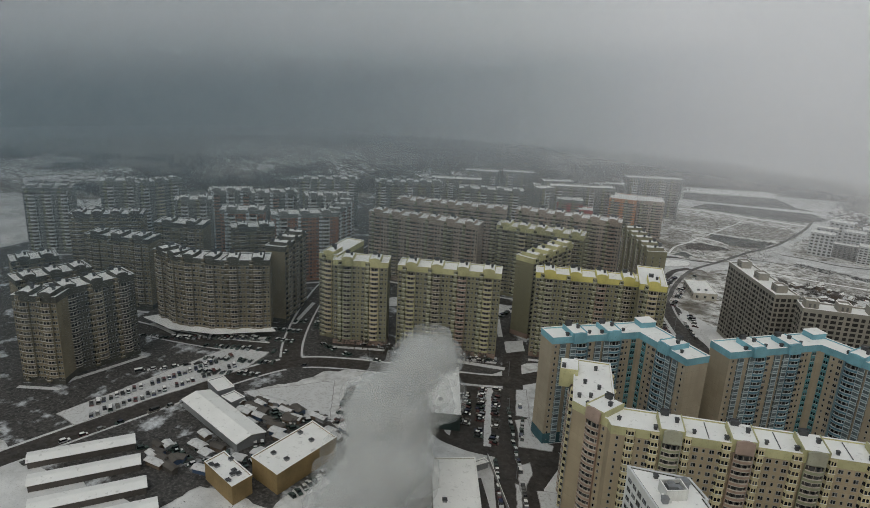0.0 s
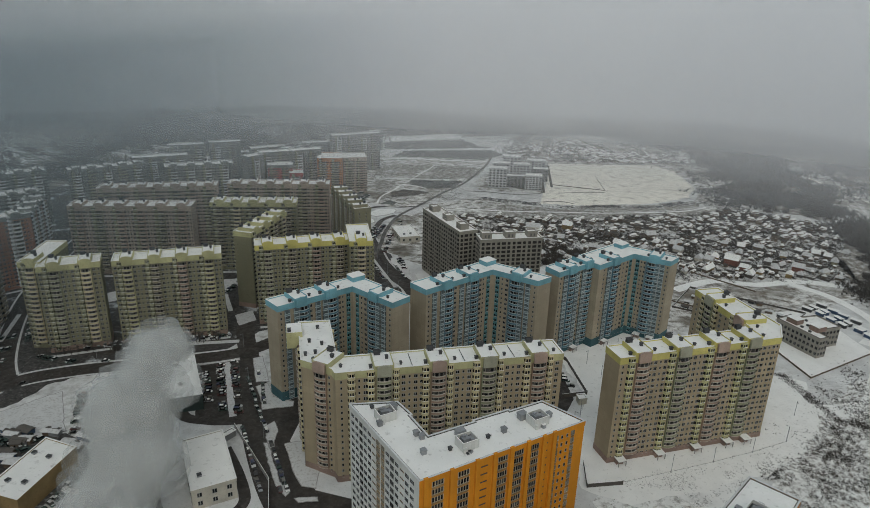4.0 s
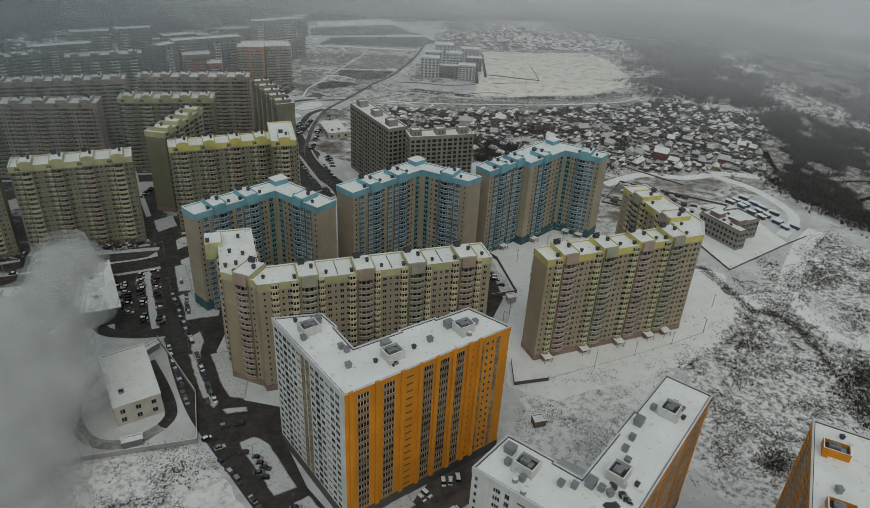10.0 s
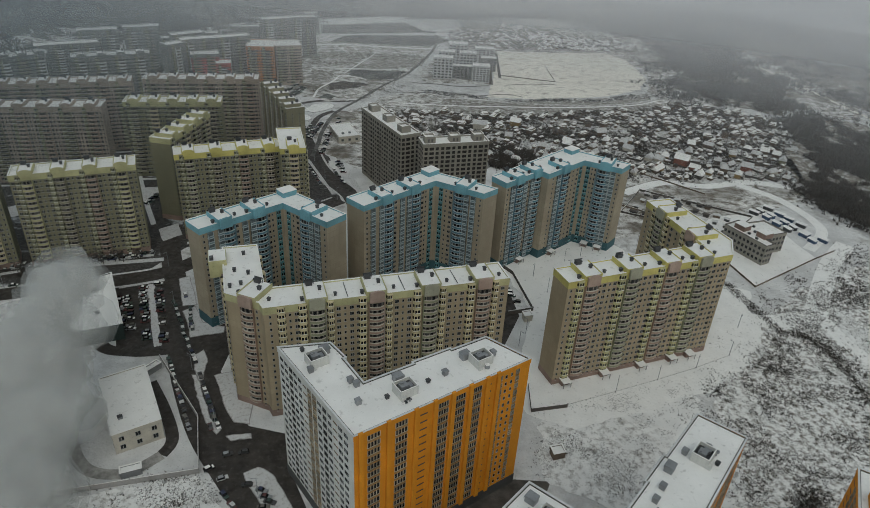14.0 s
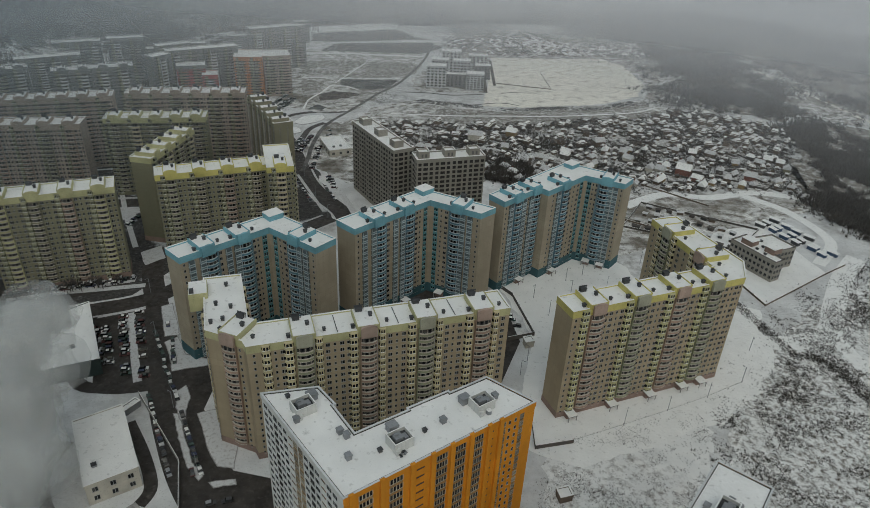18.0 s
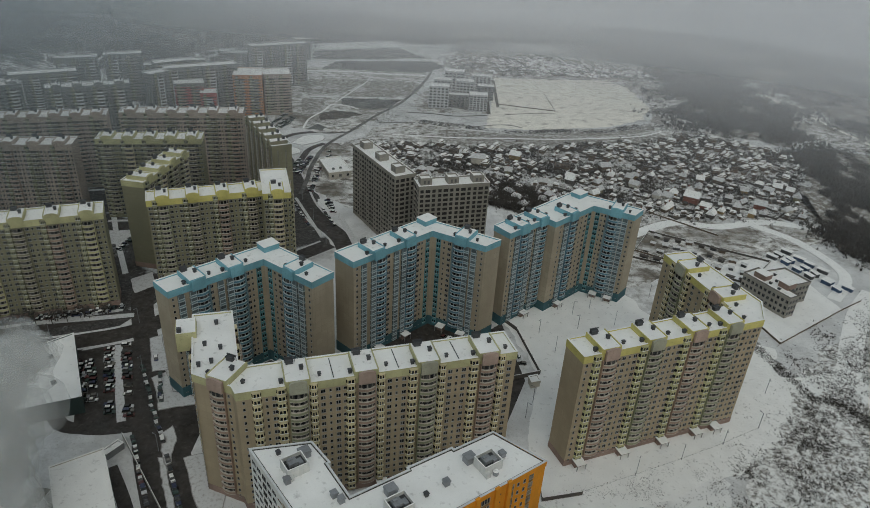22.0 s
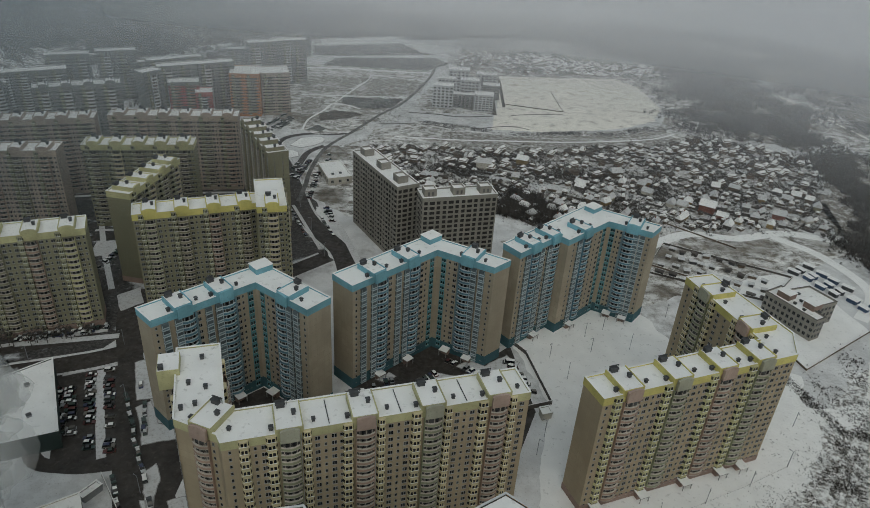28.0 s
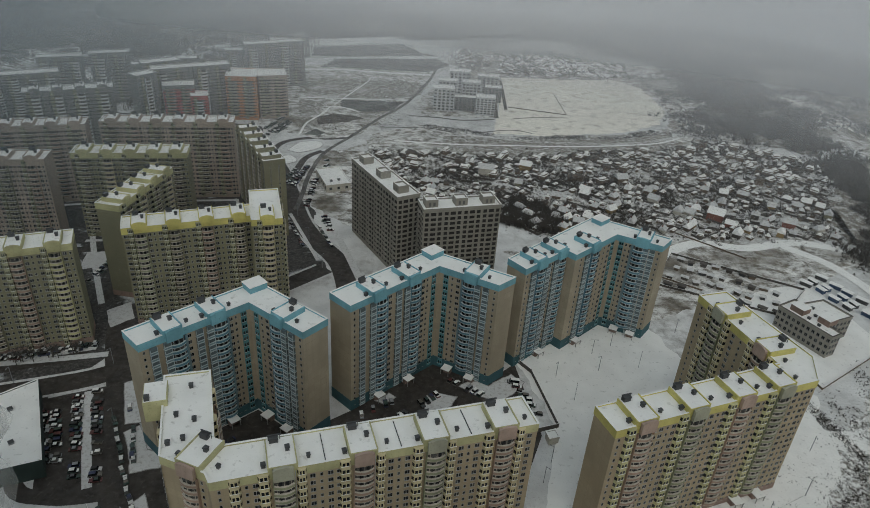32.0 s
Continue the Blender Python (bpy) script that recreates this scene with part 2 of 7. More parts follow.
def car_paint():
    m, n, l, b = nodes_of("car_paint")
    o = n.new("ShaderNodeObjectInfo")
    r = n.new("ShaderNodeValToRGB")
    cols = [(0.012, 0.012, 0.014), (0.05, 0.052, 0.055), (0.30, 0.31, 0.32), (0.60, 0.60, 0.60), (0.015, 0.025, 0.08), (0.09, 0.014, 0.014), (0.02, 0.05, 0.04), (0.14, 0.13, 0.11)]
    e = r.color_ramp.elements
    r.color_ramp.interpolation = "CONSTANT"
    for i, col in enumerate(cols):
        el = e[i] if i < 2 else e.new(i / len(cols))
        el.position, el.color = i / len(cols), (*col, 1)
    l.new(o.outputs["Random"], r.inputs[0])
    dirt = mixc(n, l, noisef(n, l, place_of(n), 2.0), r.outputs[0], (0.16, 0.15, 0.14))
    c = mixc(n, l, 0.25, r.outputs[0], dirt)
    l.new(c, b.inputs["Base Color"])
    b.inputs["Roughness"].default_value = 0.35
    b.inputs["Coat Weight"].default_value = 0.4
    return m


def mist(name, strength, col, low, high, west=False):
    """A translucent sheet standing in for haze: denser with height, thinning out above; it scatters daylight to both
    sides.
    """
    m, n, l, b = nodes_of(name)
    n.remove(b)
    pos = place_of(n)
    sx = n.new("ShaderNodeSeparateXYZ")
    l.new(pos, sx.inputs[0])
    r = n.new("ShaderNodeMapRange")
    r.interpolation_type = "SMOOTHSTEP"
    r.inputs[1].default_value, r.inputs[2].default_value, r.inputs[4].default_value = low, high, strength
    l.new(sx.outputs[2], r.inputs[0])
    up = n.new("ShaderNodeMapRange")
    up.interpolation_type = "SMOOTHSTEP"
    up.inputs[1].default_value, up.inputs[2].default_value, up.inputs[3].default_value, up.inputs[4].default_value = 190, 330, 1.0, 0.0
    l.new(sx.outputs[2], up.inputs[0])
    thin = n.new("ShaderNodeMath")
    thin.operation = "MULTIPLY"
    l.new(r.outputs[0], thin.inputs[0])
    l.new(up.outputs[0], thin.inputs[1])
    fac = thin.outputs[0]
    if west:
        k = n.new("ShaderNodeMath")
        k.operation = "MULTIPLY"
        q = n.new("ShaderNodeMapRange")
        q.interpolation_type = "SMOOTHSTEP"
        q.inputs[1].default_value, q.inputs[2].default_value = -60, -280
        l.new(sx.outputs[0], q.inputs[0])
        l.new(fac, k.inputs[0])
        l.new(q.outputs[0], k.inputs[1])
        fac = k.outputs[0]
    d = n.new("ShaderNodeBsdfDiffuse")
    t = n.new("ShaderNodeBsdfTranslucent")
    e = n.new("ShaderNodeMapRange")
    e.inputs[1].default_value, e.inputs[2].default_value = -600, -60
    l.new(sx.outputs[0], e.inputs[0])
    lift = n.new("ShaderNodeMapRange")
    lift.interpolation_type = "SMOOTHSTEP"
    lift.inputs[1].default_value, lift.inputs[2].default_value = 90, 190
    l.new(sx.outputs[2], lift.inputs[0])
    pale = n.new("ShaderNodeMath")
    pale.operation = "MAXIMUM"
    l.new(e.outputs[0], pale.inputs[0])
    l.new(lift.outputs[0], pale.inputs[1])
    # western dimness is put into the sheet's colour, less so higher up
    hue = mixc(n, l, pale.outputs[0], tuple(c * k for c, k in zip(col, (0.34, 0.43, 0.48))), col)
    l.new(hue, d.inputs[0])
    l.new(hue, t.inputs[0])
    half = n.new("ShaderNodeMixShader")
    l.new(d.outputs[0], half.inputs[1])
    l.new(t.outputs[0], half.inputs[2])
    clear = n.new("ShaderNodeBsdfTransparent")
    mx = n.new("ShaderNodeMixShader")
    l.new(fac, mx.inputs[0])
    l.new(clear.outputs[0], mx.inputs[1])
    l.new(half.outputs[0], mx.inputs[2])
    l.new(mx.outputs[0], n["Material Output"].inputs[0])
    return m


M_SNOW = snow("roof_snow", (0.90, 0.895, 0.87))
M_SNOW2 = snow("trodden_snow", (0.64, 0.64, 0.635), (0.33, 0.31, 0.29), 0.62, 0.2)
M_FSNOW = snow("open_field_snow", (0.95, 0.905, 0.80), (0.27, 0.24, 0.20), 0.63, 0.03)
M_GROUND = ground_mat()
M_SCRUB = scrub_mat("weedy_snow", 0.55)
M_SCRUBH = scrub_mat("hillside_weeds_in_snow", 1.0, 0.42, (0.36, 0.50), (0.46, 0.60))
M_SCRUB2 = scrub_mat("dark_weedy_snow", 1.05, 0.30, (0.27, 0.50), (0.38, 0.58))
M_ROAD = asphalt_mat()
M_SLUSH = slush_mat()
M_FIELD = field_mat()
M_FALLOW = surface("dark_fallow_field", (0.125, 0.128, 0.122), 0.95, 0.65, 0.05, 0.25)
M_WOODS = scrub_mat("woodland_floor", 1.7, 0.1, (0.16, 0.34), (0.28, 0.50))
M_WOODF = scrub_mat("forest_floor", 1.5, 0.2, (0.18, 0.36), (0.30, 0.52))
M_HEATH = scrub_mat("heath_under_thin_snow", 1.35, 0.25, (0.20, 0.42), (0.32, 0.54))
M_KERB = surface("kerb_concrete", (0.34, 0.33, 0.32), 0.9)
M_BEIGE = panel_wall("beige_panel", (0.40, 0.33, 0.22))
M_TAN = panel_wall("tan_panel", (0.40, 0.345, 0.255))
# beige painted darker to carry the dimness at the left of the view
M_DIM_GREIGE = panel_wall("dimmed_beige_panel", (0.245, 0.232, 0.15))
M_CREAM = surface("cream_panel", (0.55, 0.485, 0.30), 0.85, rnd=0.06)
M_BAY = surface("pale_green_bay_panel", (0.33, 0.325, 0.215), 0.85, rnd=0.06)
M_YELLOW = surface("yellow_parapet", (0.58, 0.52, 0.17), 0.8)
M_PALEYEL = surface("pale_yellow_parapet", (0.48, 0.46, 0.25), 0.8)
M_PINK = surface("pink_balcony", (0.36, 0.26, 0.20), 0.85, rnd=0.06)
M_GREEN = surface("green_balcony", (0.29, 0.305, 0.195), 0.85, rnd=0.06)
M_PED1 = surface("dusty_pink_pediment", (0.40, 0.30, 0.245), 0.85)
M_PED2 = surface("pale_green_pediment", (0.38, 0.375, 0.285), 0.85)
M_BLUE = surface("blue_parapet", (0.20, 0.42, 0.495), 0.8)
M_BLUE2 = surface("blue_balcony", (0.105, 0.225, 0.29), 0.75, rnd=0.08)
M_BLUEG = surface("blue_grey_panel", (0.19, 0.265, 0.29), 0.8)
M_RIMBL = surface("pale_blue_rim", (0.46, 0.53, 0.55), 0.7, 0.2, grime=0.3)
# glazing colour darkened to paint in the deep shade of balcony recesses
M_GAP = surface("balcony_recess_shade", (0.05, 0.047, 0.043), 0.4, rnd=0.3)
M_DIMB = surface("dim_bluish_glazing", (0.10, 0.13, 0.14), 0.35, rnd=0.25)
M_TEAL = surface("teal_plinth", (0.045, 0.115, 0.135), 0.8)
M_DGREEN = surface("dark_green_cladding", (0.030, 0.050, 0.046), 0.7)
M_TEALG = surface("teal_glazing_panel", (0.09, 0.25, 0.28), 0.5, rnd=0.1)
M_WHITE = surface("white_frame", (0.66, 0.67, 0.67), 0.6, 0.15, grime=0.15)
M_RIM = surface("dull_white_rim", (0.50, 0.52, 0.52), 0.7, 0.2, grime=0.3)
M_RIMB = surface("balcony_rim", (0.50, 0.455, 0.39), 0.7, 0.2, grime=0.3)
M_STRIP = surface("brown_grey_window_frame", (0.42, 0.37, 0.29), 0.7, 0.3, rnd=0.15)
M_STRIP2 = surface("brown_infill_panel", (0.25, 0.165, 0.075), 0.75, 0.3, rnd=0.2)
M_TRACK = surface("muddy_road", (0.095, 0.084, 0.072), 0.9, 0.5, 0.15)
M_LANE = surface("slushy_lane", (0.15, 0.142, 0.135), 0.85, 0.5, 0.1)
M_TYRES = surface("tyre_marked_snow", (0.36, 0.35, 0.33), 0.85, 0.45, 0.25)
M_FRAME = surface("dull_window_frame", (0.36, 0.36, 0.35), 0.6, 0.15, grime=0.15)
M_GLASS = glass("window_glass")
M_VOID = surface("dim_loggia_glazing", (0.105, 0.102, 0.096), 0.35, rnd=0.25)
M_PODIUM = surface("dark_podium", (0.085, 0.085, 0.083), 0.7)
M_DARK = surface("dark_metal", (0.06, 0.062, 0.065), 0.55)
M_METAL = surface("grey_sheet_metal", (0.30, 0.31, 0.32), 0.5, metal=0.3)
M_PLINTH = surface("brown_plinth", (0.28, 0.20, 0.165), 0.9)
M_ORANGE = panel_wall("orange_cladding", (0.74, 0.29, 0.010), 0.8, 1.2, 2.95)
M_WCLAD = panel_wall("white_cladding", (0.70, 0.70, 0.67), 0.75, 1.2, 2.95)
M_OSLOT = surface("dark_orange_slot", (0.28, 0.11, 0.01), 0.7)
M_GREYW = surface("grey_window_panel", (0.22, 0.22, 0.215), 0.7, rnd=0.15)
M_CONC = panel_wall("raw_concrete", (0.325, 0.305, 0.265))
M_BRICK = surface("tan_brick", (0.20, 0.168, 0.11), 0.9)
M_BROWN = surface("dark_brick", (0.075, 0.072, 0.060), 0.9)
M_REDW = panel_wall("red_orange_panel", (0.36, 0.165, 0.105))
M_PINKW = panel_wall("pinkish_panel", (0.42, 0.345, 0.285))
M_OBRICK = panel_wall("orange_brick_panel", (0.50, 0.23, 0.10))
M_ROSE = panel_wall("rose_red_panel", (0.46, 0.13, 0.12))
M_ESTATE = panel_wall("white_estate_wall", (0.56, 0.57, 0.57))
M_GREYB = panel_wall("pale_grey_panel", (0.25, 0.255, 0.24))
M_OCHRE = surface("ochre_wall", (0.27, 0.19, 0.085), 0.85)
M_LIME = surface("pale_render", (0.52, 0.49, 0.42), 0.85)
M_PAINT = car_paint()
M_TYRE = surface("tyre_rubber", (0.02, 0.02, 0.02), 0.9, grime=0)
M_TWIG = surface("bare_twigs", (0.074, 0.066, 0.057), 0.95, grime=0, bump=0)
# twigs paled and greyed so that their colour itself carries haze
M_TWIG_HAZED = surface("haze_paled_twigs", (0.125, 0.122, 0.122), 0.95, grime=0, bump=0)
M_FENCE = surface("weathered_fence", (0.10, 0.09, 0.08), 0.9)
M_BLUEF = surface("blue_container", (0.05, 0.085, 0.15), 0.7)
M_REDB = surface("red_brick", (0.21, 0.09, 0.066), 0.9)
# near-black colour stands for the shade inside open window holes
M_HOLE_SHADE = surface("opening_shade", (0.035, 0.034, 0.032), 0.9, grime=0)
M_WOOD = surface("old_timber", (0.15, 0.115, 0.085), 0.9)


# ---- mesh helpers ----
class Shape:
    """Collects the faces of one mesh, each with the number of its material."""

    def __init__(self):
        self.v, self.f, self.m = [], [], []

    def add(self, verts, faces, mi=0, mat=None):
        k = len(self.v)
        self.v += [tuple(mat @ Vector(p)) for p in verts] if mat else verts
        self.f += [tuple(k + i for i in q) for q in faces]
        self.m += [mi] * len(faces) if isinstance(mi, int) else mi
        return self

    def box(self, x0, x1, y0, y1, z0, z1, mi=0, bottom=False, mat=None):
        v = [(x0, y0, z0), (x1, y0, z0), (x1, y1, z0), (x0, y1, z0), (x0, y0, z1), (x1, y0, z1), (x1, y1, z1), (x0, y1, z1)]
        f = [(0, 1, 5, 4), (1, 2, 6, 5), (2, 3, 7, 6), (3, 0, 4, 7), (4, 5, 6, 7)] + ([(3, 2, 1, 0)] if bottom else [])
        return self.add(v, f, mi, mat)

    def prism(self, poly, z0, z1, side=0, top=None, mat=None):
        n = len(poly)
        v = [(x, y, z0) for x, y in poly] + [(x, y, z1) for x, y in poly]
        f = [(i, (i + 1) % n, n + (i + 1) % n, n + i) for i in range(n)] + [tuple(range(n, 2 * n))]
        return self.add(v, f, [side] * n + [side if top is None else top], mat)

    def join(self, other, mat):
        return self.add(other.v, other.f, list(other.m), mat)

    def mesh(self, name, mats):
        me = bpy.data.meshes.new(name)
        me.from_pydata(self.v, [], self.f)
        for m in mats:
            me.materials.append(m)
        if len(mats) > 1:
            me.polygons.foreach_set("material_index", self.m)
        me.update()
        return me


I4 = Matrix.Identity(4)


def part(name, data, mats, parent, m=I4, label="", kind=""):
    """One mesh object under a thing or a part."""
    if isinstance(data, Shape):
        data = data.mesh(name, mats if isinstance(mats, (list, tuple)) else [mats])
    ob = new(name, data)
    ob.parent = parent
    ob.matrix_basis = m
    return tagged(ob, label, kind=kind)


def thing(name, label, category, m=I4, group="", kind=""):
    ob = new(name)
    ob.empty_display_size = 1.0
    ob.matrix_basis = m
    return tagged(ob, label, category, group, kind)


def single(name, data, mats, label, category, m=I4, group="", kind=""):
    if isinstance(data, Shape):
        data = data.mesh(name, mats if isinstance(mats, (list, tuple)) else [mats])
    ob = new(name, data)
    ob.matrix_basis = m
    return tagged(ob, label, category, group, kind)


def frame_on(a, b, z=0.0):
    """The frame of a wall that runs from a to b: x along it, y to its back."""
    return pose(a[0], a[1], z, 0, 0, math.degrees(math.atan2(b[1] - a[1], b[0] - a[0])))


# ---- pieces of facades: x along the wall, -y outward, z from the floor ----
def window_piece(w, h, sill, n):
    s = Shape()
    s.box(-w / 2, w / 2, -0.07, 0, sill, sill + h, 0, True)
    step = w / n
    for i in range(n):
        x = -w / 2 + step * i
        s.box(x + 0.09, x + step - 0.05, -0.10, -0.02, sill + 0.09, sill + h - 0.09, 1)
    s.box(-w / 2 - 0.08, w / 2 + 0.08, -0.2, 0, sill - 0.07, sill, 0, True)
    return s


def balcony_piece(w, d, h=2.85, bulge=0.85):
    """A curved balcony with a solid parapet, pale rims and glazing set back above it, darkened for the shade of the
    recess.
    """
    s = Shape()
    n = 6
    arc = [(-w / 2 + w * i / n, -d - bulge * (1 - (2 * i / n - 1) ** 2)) for i in range(n + 1)]

    def band(z0, z1, out, mi):
        v = []
        for x, y in arc:
            v += [(x, y - out, z0), (x, y - out, z1)]
        s.add(v, [(2 * i, 2 * i + 2, 2 * i + 3, 2 * i + 1) for i in range(n)], mi)

    band(-0.12, 0.9, 0.0, 0)
    band(0.86, 1.02, 0.06, 1)
    band(-0.26, 0.0, 0.09, 1)
    band(1.0, h - 0.2, -0.5, 2)
    s.add([(x, y - 0.06, 1.02) for x, y in arc] + [(x, y + 0.52, 1.02) for x, y in reversed(arc)], [tuple(range(2 * n + 2))], 1)
    s.add([(x, y - 0.08, -0.22) for x, y in arc] + [(w / 2, 0, -0.22), (-w / 2, 0, -0.22)], [tuple(range(n + 3))[::-1]], 0)
    for i in (1, 3, 5):
        x, y = arc[i]
        s.box(x - 0.05, x + 0.05, y + 0.4, y + 0.52, 1.0, h - 0.2, 1)
    for i, (x, y) in enumerate(arc):
        if i in (2, 4):
            s.box(x - 0.42, x + 0.42, y + 0.42, y + 0.48, 1.06, h - 0.3, 3)
    for x in (-w / 2, w / 2):
        s.box(x - 0.1, x + 0.1, -d, 0, -0.1, h - 0.1, 0)
    return s


def bay_piece(w, d, h=2.85, cut=0.8):
    """One storey of a three-sided bay: spandrel, window band, posts."""
    s = Shape()
    poly = [(-w / 2, 0), (-w / 2 + cut, -d), (w / 2 - cut, -d), (w / 2, 0)]
    s.prism(poly, 0.0, 1.0, 0)
    s.prism([(x * 0.97, y * 0.95) for x, y in poly], 1.0, 2.4, 1)
    s.prism(poly, 2.4, h, 0)
    for x, y in ((-w / 2 + cut, -d), (w / 2 - cut, -d), (0, -d)):
        s.box(x - 0.14, x + 0.14, y - 0.02, y + 0.25, 1.0, 2.4, 0)
    s.box(-w / 2 + cut * 0.6, w / 2 - cut * 0.6, -d - 0.08, -d + 0.1, 0.95, 1.05, 2)
    return s


def loggia_piece(w, d, h=2.85):
    """One storey of a glazed loggia: pale slab, grey-blue infill, posts and rail before dim glass."""
    s = Shape()
    s.box(-w / 2, w / 2, -d - 0.05, 0, -0.14, 0.2, 0, True)
    s.box(-w / 2 + 0.08, w / 2 - 0.08, -d + 0.12, -0.1, 0.14, 1.0, 2)
    s.box(-w / 2 + 0.08, w / 2 - 0.08, -d + 0.14, -0.1, 1.0, h - 0.12, 1)
    for x in (-w / 2 + 0.07, w / 2 - 0.07):
        s.box(x - 0.07, x + 0.07, -d - 0.02, -d + 0.16, 0.14, h - 0.12, 0)
    s.box(-w / 2, w / 2, -d - 0.03, -d + 0.14, 0.9, 1.2, 0)
    return s


def strip_piece(w, h, n=3):
    """A group of tall narrow panes with pale posts and grey infill below."""
    s = Shape()
    s.box(-w / 2, w / 2, -0.06, 0, 0.15, h - 0.1, 1)
    for i in range(n):
        x = -w / 2 + w * (i + 0.5) / n
        s.box(x - w / n * 0.31, x + w / n * 0.31, -0.1, -0.03, 1.05, h - 0.35, 2)
    for i in range(n + 1):
        x = -w / 2 + w * i / n
        s.box(x - 0.09, x + 0.09, -0.16, 0, 0.9, h - 0.2, 0)
    s.box(-w / 2, w / 2, -0.14, 0, 0.88, 1.02, 0)
    return s


def open_piece(w, slab_out):
    """A raw window opening: a near-black panel painted for the shade in the hole, a concrete surround, and a balcony
    slab where there is one.
    """
    s = Shape()
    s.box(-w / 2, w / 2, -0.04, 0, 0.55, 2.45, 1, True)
    for x in (-w / 2 - 0.12, w / 2 + 0.12):
        s.box(x - 0.12, x + 0.12, -0.16, 0, 0.4, 2.6, 0)
    s.box(-w / 2 - 0.24, w / 2 + 0.24, -0.2, 0, 2.45, 2.65, 0, True)
    if slab_out:
        s.box(-w / 2 - 0.3, w / 2 + 0.3, -1.2, 0, -0.12, 0.12, 0, True)
        s.box(-w / 2 - 0.3, w / 2 + 0.3, -1.2, -1.08, 0.12, 1.0, 0)
    return s


def slot_piece(w):
    s = Shape()
    s.box(-w / 2, w / 2, -0.05, 0, 1.2, 1.75, 0, True)
    s.box(-w / 2 + 0.1, w / 2 - 0.1, -0.08, -0.02, 1.28, 1.68, 1)
    return s


KIT = {}


def kit(kind, w=None, tint=None):
    """The shared mesh of a piece and its materials."""
    key = (kind, w, tint)
    if key not in KIT:
        tone = {"pink": M_PINK, "green": M_GREEN, "blue": M_BLUE2, "cream": M_CREAM, "yellow": M_PALEYEL, "beige": M_DIM_GREIGE, "white": M_WHITE, "teal": M_TEALG, "red": M_REDW, "brown": M_BROWN, "grey": M_GREYW, "tan": M_BRICK, "conc": M_CONC, "pale": M_BAY}.get(tint, M_CREAM)
        if kind == "w":
            s, m = window_piece(w or 1.5, 1.45, 0.85, 2), [M_FRAME, M_GLASS]
        elif kind == "n":
            s, m = window_piece(w or 0.8, 1.2, 1.0, 1), [M_FRAME, M_GLASS]
        elif kind == "t":
            s, m = window_piece(w or 2.1, 1.5, 0.85, 3), [M_WHITE, M_GLASS]
        elif kind == "d":
            s, m = window_piece(w or 1.5, 1.5, 0.8, 2), [M_GREYW, M_GLASS]
        elif kind == "s":
            s, m = balcony_piece(w or 5.6, 1.0), [tone, M_RIMBL if tint == "blue" else M_RIMB, M_GAP, M_GLASS]
        elif kind == "b":
            s, m = bay_piece(w or 3.6, 1.1, cut=0.6), [tone, M_GLASS, M_SNOW]
        elif kind == "l":
            s, m = loggia_piece(w or 2.6, 1.1), [M_RIMBL, M_DIMB, M_BLUEG] if tint == "blue" else [M_RIM, M_GLASS, M_VOID]
        elif kind == "g":
            s, m = bay_piece(w or 2.2, 0.25, cut=0.1), [tone, M_GLASS, M_WHITE]
        elif kind == "p":
            s, m = strip_piece(w or 4.4, 2.95, 4), [M_STRIP, M_STRIP2, M_GLASS]
        elif kind == "o":
            s, m = open_piece(w, tint == "slab"), [M_CONC, M_HOLE_SHADE]
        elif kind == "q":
            s, m = slot_piece(w or 2.6), [M_OSLOT, M_DARK]
        NAMES = {"w": "window", "n": "window", "t": "window", "d": "window", "s": "balcony", "b": "bay_window", "l": "loggia", "g": "stair_window", "p": "window_strip", "q": "vent_slot", "o": "window_opening"}
        KIT[key] = (NAMES[kind], s, m, [])
    return KIT[key]


# ---- apartment blocks ----
def vent_shape(w, d, h):
    s = Shape()
    s.box(-w / 2, w / 2, -d / 2, d / 2, 0, h * 0.72, 0)
    s.box(-w / 2 - 0.15, w / 2 + 0.15, -d / 2 - 0.15, d / 2 + 0.15, h * 0.72, h * 0.86, 0, True)
    s.box(-w / 2 - 0.1, w / 2 + 0.1, -d / 2 - 0.1, d / 2 + 0.1, h * 0.86, h, 1)
    return s


VENTS = {}


def vent(parent, m, w=0.9, d=0.9, h=1.3, mats=None):
    key = (w, d, h, mats is None)
    if key not in VENTS:
        VENTS[key] = vent_shape(w, d, h).mesh("roof_vent", mats or [M_DARK, M_DARK])
    return part("roof_vent", VENTS[key], None, parent, m)


def inset(poly, d):
    """The polygon moved inward by d (outward where d is negative)."""
    out, n = [], len(poly)
    for i in range(n):
        p, q, r = Vector(poly[i - 1]), Vector(poly[i]), Vector(poly[(i + 1) % n])
        e, g = (q - p).normalized(), (r - q).normalized()
        n1, n2 = Vector((-e.y, e.x)), Vector((-g.y, g.x))
        k = (n1 + n2) / max(0.3, 1 + n1.dot(n2))
        out.append(tuple(q + k * d))
    return out


